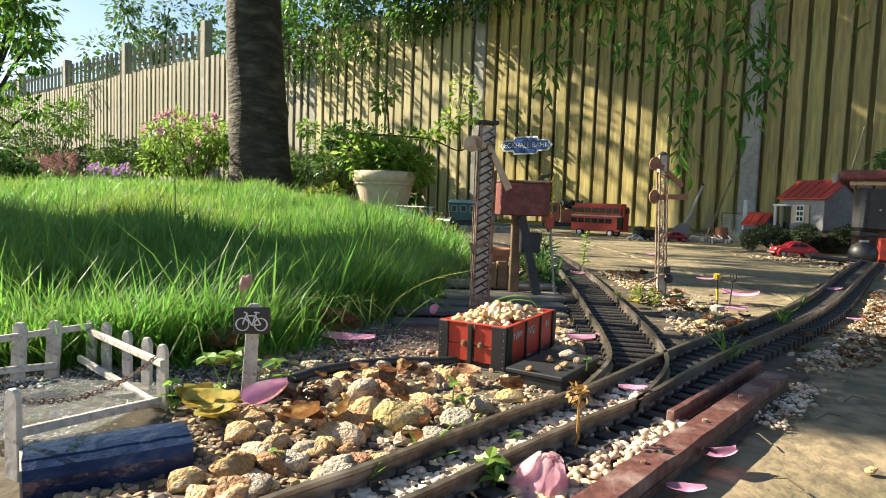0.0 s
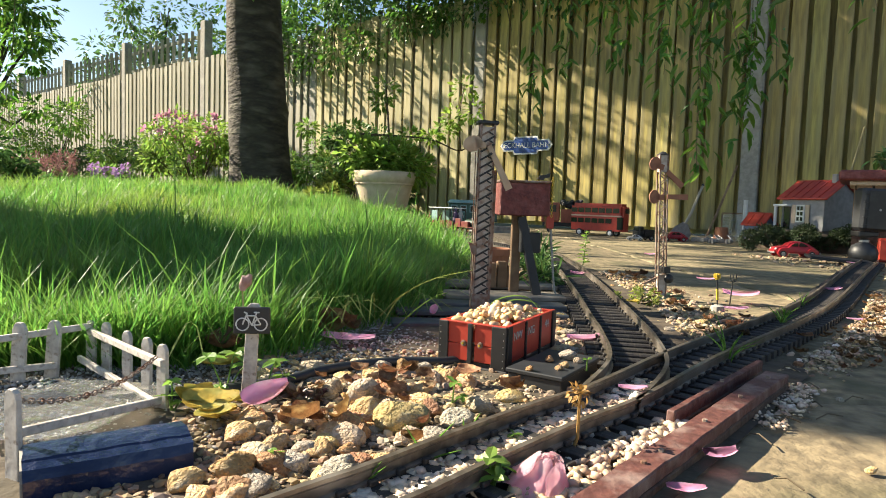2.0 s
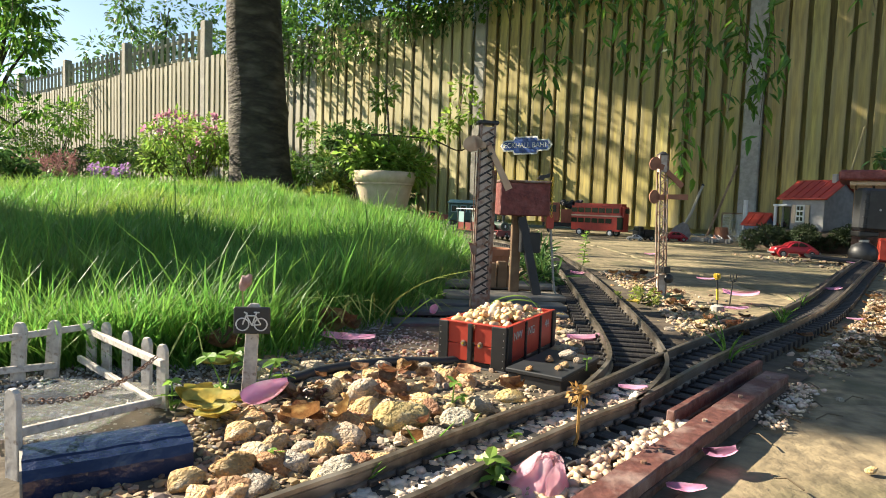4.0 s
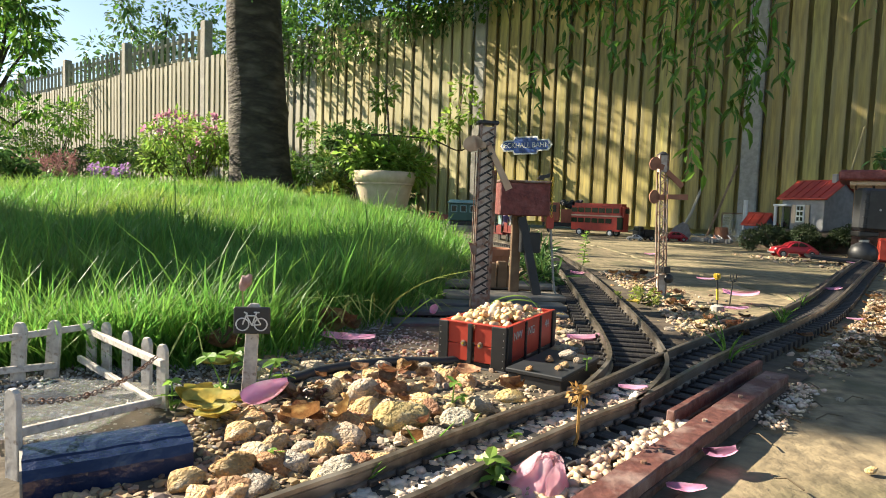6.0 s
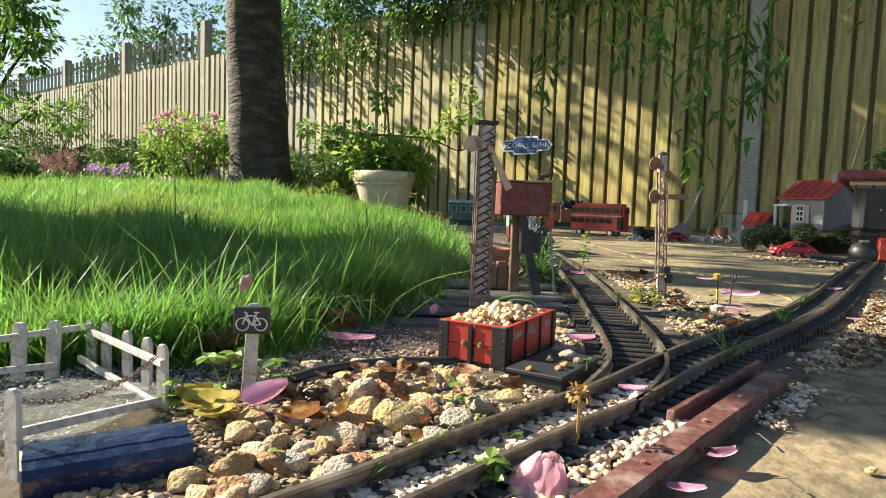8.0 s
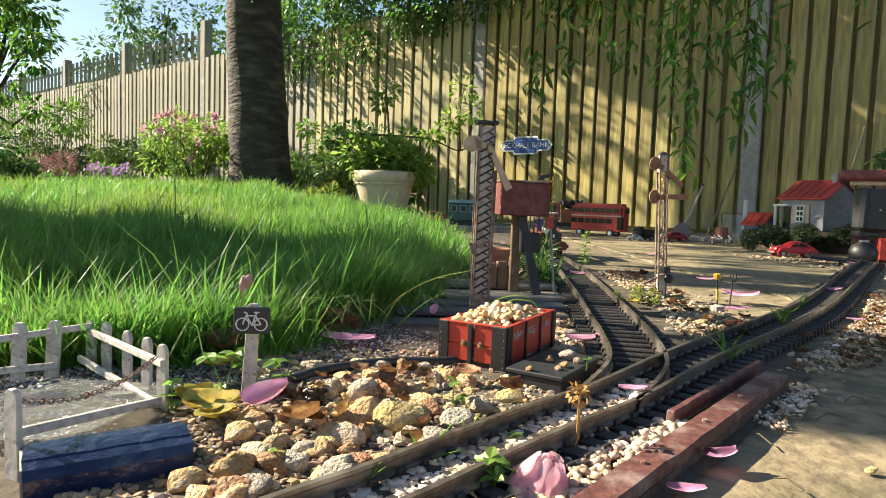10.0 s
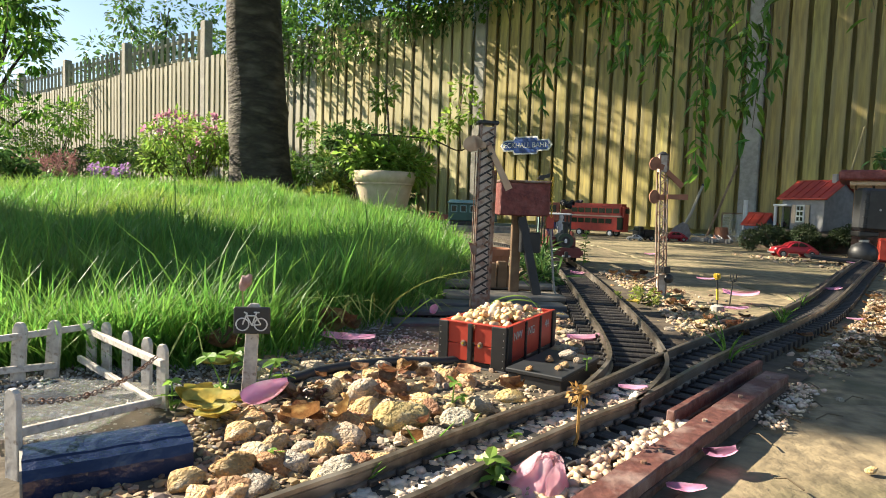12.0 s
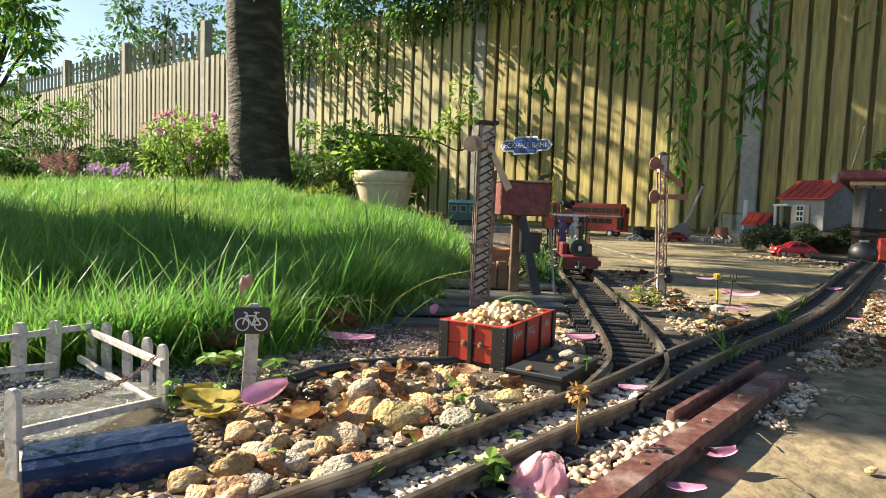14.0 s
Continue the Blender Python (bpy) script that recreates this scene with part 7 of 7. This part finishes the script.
PETALS = [petal_mesh(k, c, PETAL) for k, c in enumerate((0.9, 0.5, 1.2, 0.7))]
FALLEN = [(-0.096, 0.346, 0.027, 35, 24), (-0.078, 0.531, 0.046, -4, 0), (0.141, 0.305, 0.020, 20, 0), (0.118, 0.376, 0.018, 5, 0), (0.131, 0.566, 0.034, 20, 0), (0.37, 0.783, 0.036, 15, 0), (0.429, 0.901, 0.048, -10, 0), (0.109, 0.266, 0.017, 0, 0), (-0.008, 0.655, 0.016, 60, 40), (0.429, 1.02, 0.032, 0, 0), (0.250, 1.149, 0.031, 0, 0), (0.377, 0.663, 0.013, 0, 0), (0.638, 1.03, 0.037, 10, 0), (0.492, 0.742, 0.022, 0, 0), (0.516, 0.87, 0.011, 0, 0), (-0.083, 0.715, 0.021, 60, 40), (0.572, 1.745, 0.031, 0, 0), (1.10, 1.69, 0.035, 0, 0), (1.30, 1.66, 0.04, 20, 0)]
for k, (x, y, w, a, lean) in enumerate(FALLEN):
    ob = new("petal", PETALS[k % 4])
    on_track = 0.012 if k in (9, 3) else 0.0
    ob.matrix_world = pose(x, y, 0.004 + w * 0.10 + (0.010 if lean else 0) + on_track, lean * 1.4, -lean * 0.6, a) @ Matrix.Diagonal((w, w * 0.75, w * 0.42, 1))
    tagged(ob, "fallen pale pink rose petal on the ground", "petal", "fallen petals")

rose = thing("fallen_rose", 0.0415, 0.2635, 0.0, 0, "drooping pink and white rose head fallen by the track", "rose")
ROSE = mat("rose_petal", (0.90, 0.66, 0.72), 0.5, (0.88, 0.46, 0.60), 70, third=(0.92, 0.86, 0.84), tscale=60, tmix=(0.42, 0.6), trans=0.55, bump=0.2, depth=0.0006)
for k in range(7):
    bm = bmesh.new()
    nu, nv = 10, 9
    tall, wide = (0.0205, 0.0160) if k < 5 else (0.0215, 0.0115)
    rows = []
    for i in range(nu):
        u = i / (nu - 1)
        row = []
        for j in range(nv):
            s = 2 * j / (nv - 1) - 1
            ang = radians(k * 72 + (36 if k > 4 else 0)) + s * radians(52) * (0.45 + 0.55 * math.sin(math.pi * min(u, 0.75)))
            r = wide * (0.18 + 0.62 * u ** 0.7 + 0.28 * u ** 4) * (1 + 0.13 * math.sin(5 * s + k * 2) * u * u) + 0.0016 * (k % 3) - 0.0022 * s * s * u
            z = tall * (1 - u ** 1.25 * (0.86 - 0.16 * s * s)) + 0.0009 * noise.noise(Vector((u * 4, s * 3, k)))
            row.append(bm.verts.new((r * math.cos(ang), r * math.sin(ang), z)))
        rows.append(row)
    for p, q in zip(rows, rows[1:]):
        for j in range(nv - 1):
            bm.faces.new((p[j], p[j + 1], q[j + 1], q[j]))
    bmesh.ops.solidify(bm, geom=bm.faces[:], thickness=0.0004)
    smooth(part("petal", bm, ROSE, rose))
rose.matrix_world = pose(0.0445, 0.2645, 0.000, 8, 14, 20) @ Matrix.Diagonal((0.86, 0.86, 0.95, 1))

LEAVES_DEAD = [petal_mesh(40 + k, c, DEAD_LEAF, 0.35, "dead_leaf") for k, c in enumerate((1.4, 1.9, 0.9))]
spots = [(-0.096, 0.572, 0.030, 50), (-0.083, 0.566, 0.022, 30), (-0.032, 0.412, 0.022, 10), (-0.071, 0.322, 0.020, 40), (-0.049, 0.334, 0.018, 60), (0.020, 0.425, 0.018, 10), (0.046, 0.392, 0.018, 12), (-0.16, 0.46, 0.03, 5), (0.35, 0.60, 0.016, 0), (0.40, 0.56, 0.014, 0)] + [(rs.uniform(-0.10, 0.0), rs.uniform(0.30, 0.44), rs.uniform(0.008, 0.015), rs.uniform(-40, 50)) for _ in range(18)]
for k, (x, y, w, lean) in enumerate(spots):
    ob = new("dead_leaf", LEAVES_DEAD[k % 3])
    ob.matrix_world = pose(x, y, 0.008 + w * 0.2, lean, 0, k * 67) @ Matrix.Diagonal((w, w * 1.2, w * 0.6, 1))
    tagged(ob, "curled brown dead leaf among the stones", "dead leaf", "fallen leaves")
for k in range(75):
    x, y = rs.uniform(0.32, 0.75), 0
    y = np.interp(x, [0.32, 0.53, 0.75], [0.58, 0.82, 1.12]) + rs.uniform(-0.12, -0.02)
    w = rs.uniform(0.006, 0.013)
    ob = new("dead_leaf", LEAVES_DEAD[k % 3])
    ob.matrix_world = pose(x, y, 0.002 + w * 0.15, rs.uniform(-15, 15), 0, rs.uniform(0, 360)) @ Matrix.Diagonal((w, w, w * 0.7, 1))
    tagged(ob, "small curled brown dead leaf on the patio", "dead leaf", "fallen leaves")
YELLOWS = [petal_mesh(60 + k, 0.7, YELLOW_LEAF, 0.3, "yellow_leaf") for k in range(2)]
for k, (x, y, w, lean) in enumerate(((-0.126, 0.345, 0.030, 8), (-0.137, 0.356, 0.026, 15), (-0.118, 0.330, 0.024, -5), (-0.110, 0.352, 0.018, 10), (-0.15, 0.43, 0.028, 0), (0.245, 0.80, 0.018, 0), (0.72, 0.98, 0.02, 10))):
    ob = new("yellow_leaf", YELLOWS[k % 2])
    ob.matrix_world = pose(x, y, 0.008 + w * 0.08, lean, 0, k * 50 + 20) @ Matrix.Diagonal((w, w * 1.3, w * 0.6, 1))
    tagged(ob, "fallen yellow leaf among the stones", "yellow leaf", "fallen leaves")
for k in range(34):
    y = rs.uniform(0.58, 1.2)
    x = np.interp(y, [0.58, 0.8, 1.2], [0.235, 0.29, 0.32]) + abs(rs.gauss(0, 0.04))
    w = rs.uniform(0.010, 0.022)
    ob = new("dead_leaf", LEAVES_DEAD[k % 3])
    ob.matrix_world = pose(x, y, 0.005 + w * 0.12, rs.uniform(-20, 20), 0, rs.uniform(0, 360)) @ Matrix.Diagonal((w, w, w * 0.6, 1))
    tagged(ob, "curled brown dead leaf in the grit between the tracks", "dead leaf", "fallen leaves")
# straw and twigs
for k in range(30):
    x = rs.uniform(0.15, 0.7)
    y = np.interp(x, [0.15, 0.53, 0.7], [0.36, 0.80, 1.05]) - rs.uniform(0.01, 0.10)
    a, l = rs.uniform(0, 3.14), rs.uniform(0.004, 0.012)
    tw = mesh_thing("twig", tube([(-l * math.cos(a), -l * math.sin(a), 0.002), (0, 0.002, 0.004), (l * math.cos(a), l * math.sin(a), 0.002)], 0.0005, 0.0003, sides=4), TWIG, pose(x, y, 0), "thin dry twig lying on the patio", "twig", "twigs on the patio")

# ---- patio ----
SLAB_SIZE = 0.447
pavement = tagged(new("pavement"), "worn sandy concrete patio slabs with mossy joints", "pavement", kind="structure")
slabs = []
for k in range(3):
    bm = box(0, 0, -0.02, SLAB_SIZE - 0.007, SLAB_SIZE - 0.007, 0.04, 0.003)
    me = bpy.data.meshes.new("slab")
    bm.to_mesh(me)
    bm.free()
    me.materials.append(SLAB)
    slabs.append(me)
for i in range(-1, 9):
    for j in range(-3, 8):
        cx, cy = 0.30 + SLAB_SIZE * i + 0.01 * (j % 2), 0.43 + SLAB_SIZE * (j + 0.5)
        edge = FENCE_A.y + (cx - FENCE_A.x) * FENCE_STEP.y / FENCE_STEP.x
        if cy > edge - 0.2 or (i < 0 and cy > 1.0):
            continue
        ob = new("slab", slabs[(i + j) % 3])
        ob.parent = pavement
        ob.matrix_basis = pose(cx, cy, -0.001 + 0.001 * ((i * 7 + j * 3) % 3 - 1) * 0.6, 0, 0, rs.uniform(-0.3, 0.3))
bm = box(1.75, 1.2, -0.025, 4.2, 5.2, 0.03)
part("bedding", bm, BEDDING, pavement)


# ---- motion ----
LINE = spline(BRANCH, 0.012)
RUN = np.concatenate([[0], np.cumsum(np.linalg.norm(np.diff(LINE, axis=0), axis=1))])
MIDDLE = ((0.0, 2.8, 8.2, 11.0, 14.0), (2.16, 1.885, 1.365, 1.095, 0.755))  # seconds, metres up the branch


def on_line(r, z=0.017):
    """Pose of a vehicle whose middle is r metres up the branch, facing down it."""
    def at(q):
        return np.array([np.interp(q, RUN, LINE[:, 0]), np.interp(q, RUN, LINE[:, 1])])
    a, b = at(r - 0.05), at(r + 0.05)
    p = (a + b) / 2
    return pose(p[0], p[1], z, 0, 0, math.degrees(math.atan2(a[1] - b[1], a[0] - b[0])))


def motions():
    """The train rolls along the branch towards the junction, its wheels turning."""
    times = [k * 0.5 for k in range(29)]
    up = [float(np.interp(t, *MIDDLE)) for t in times]
    up = [(up[max(k - 1, 0)] + 2 * up[k] + up[min(k + 1, 28)]) / 4 if 0 < k < 28 else up[k] for k in range(29)]
    loco = [(t, on_line(r)) for t, r in zip(times, up)]
    walk(LOCO, loco)
    coach_rows = [(t, on_line(r + 0.166)) for t, r in zip(times, up)]
    walk(COACH, coach_rows)
    for figure, x, y in DOLLS:
        walk(figure, [(t, m @ Matrix.Translation((x * 0.85, y * 0.85, 0.044))) for t, m in coach_rows])
    fine = [k * 0.14 for k in range(101)]
    for w, x, s in LOCO_WHEELS:
        walk(w, [(t, pose(x, s * 0.0265, 0.014) @ pose(0, 0, 0, 90, 0, 0) @ pose(0, 0, 0, 0, 0, -math.degrees((up[0] - float(np.interp(t, times, up))) / 0.0119))) for t in fine])

    for k, (twig, top) in enumerate(SWAYING):
        up_, down = Matrix.Translation(top), Matrix.Translation(-top)
        walk(twig, [(t, up_ @ pose(0, 0, 0, 0.7 * math.sin(1.3 * t + k * 1.7), 1.0 * math.sin(1.75 * t + k * 2.3), 0) @ down) for t in times])


motions()
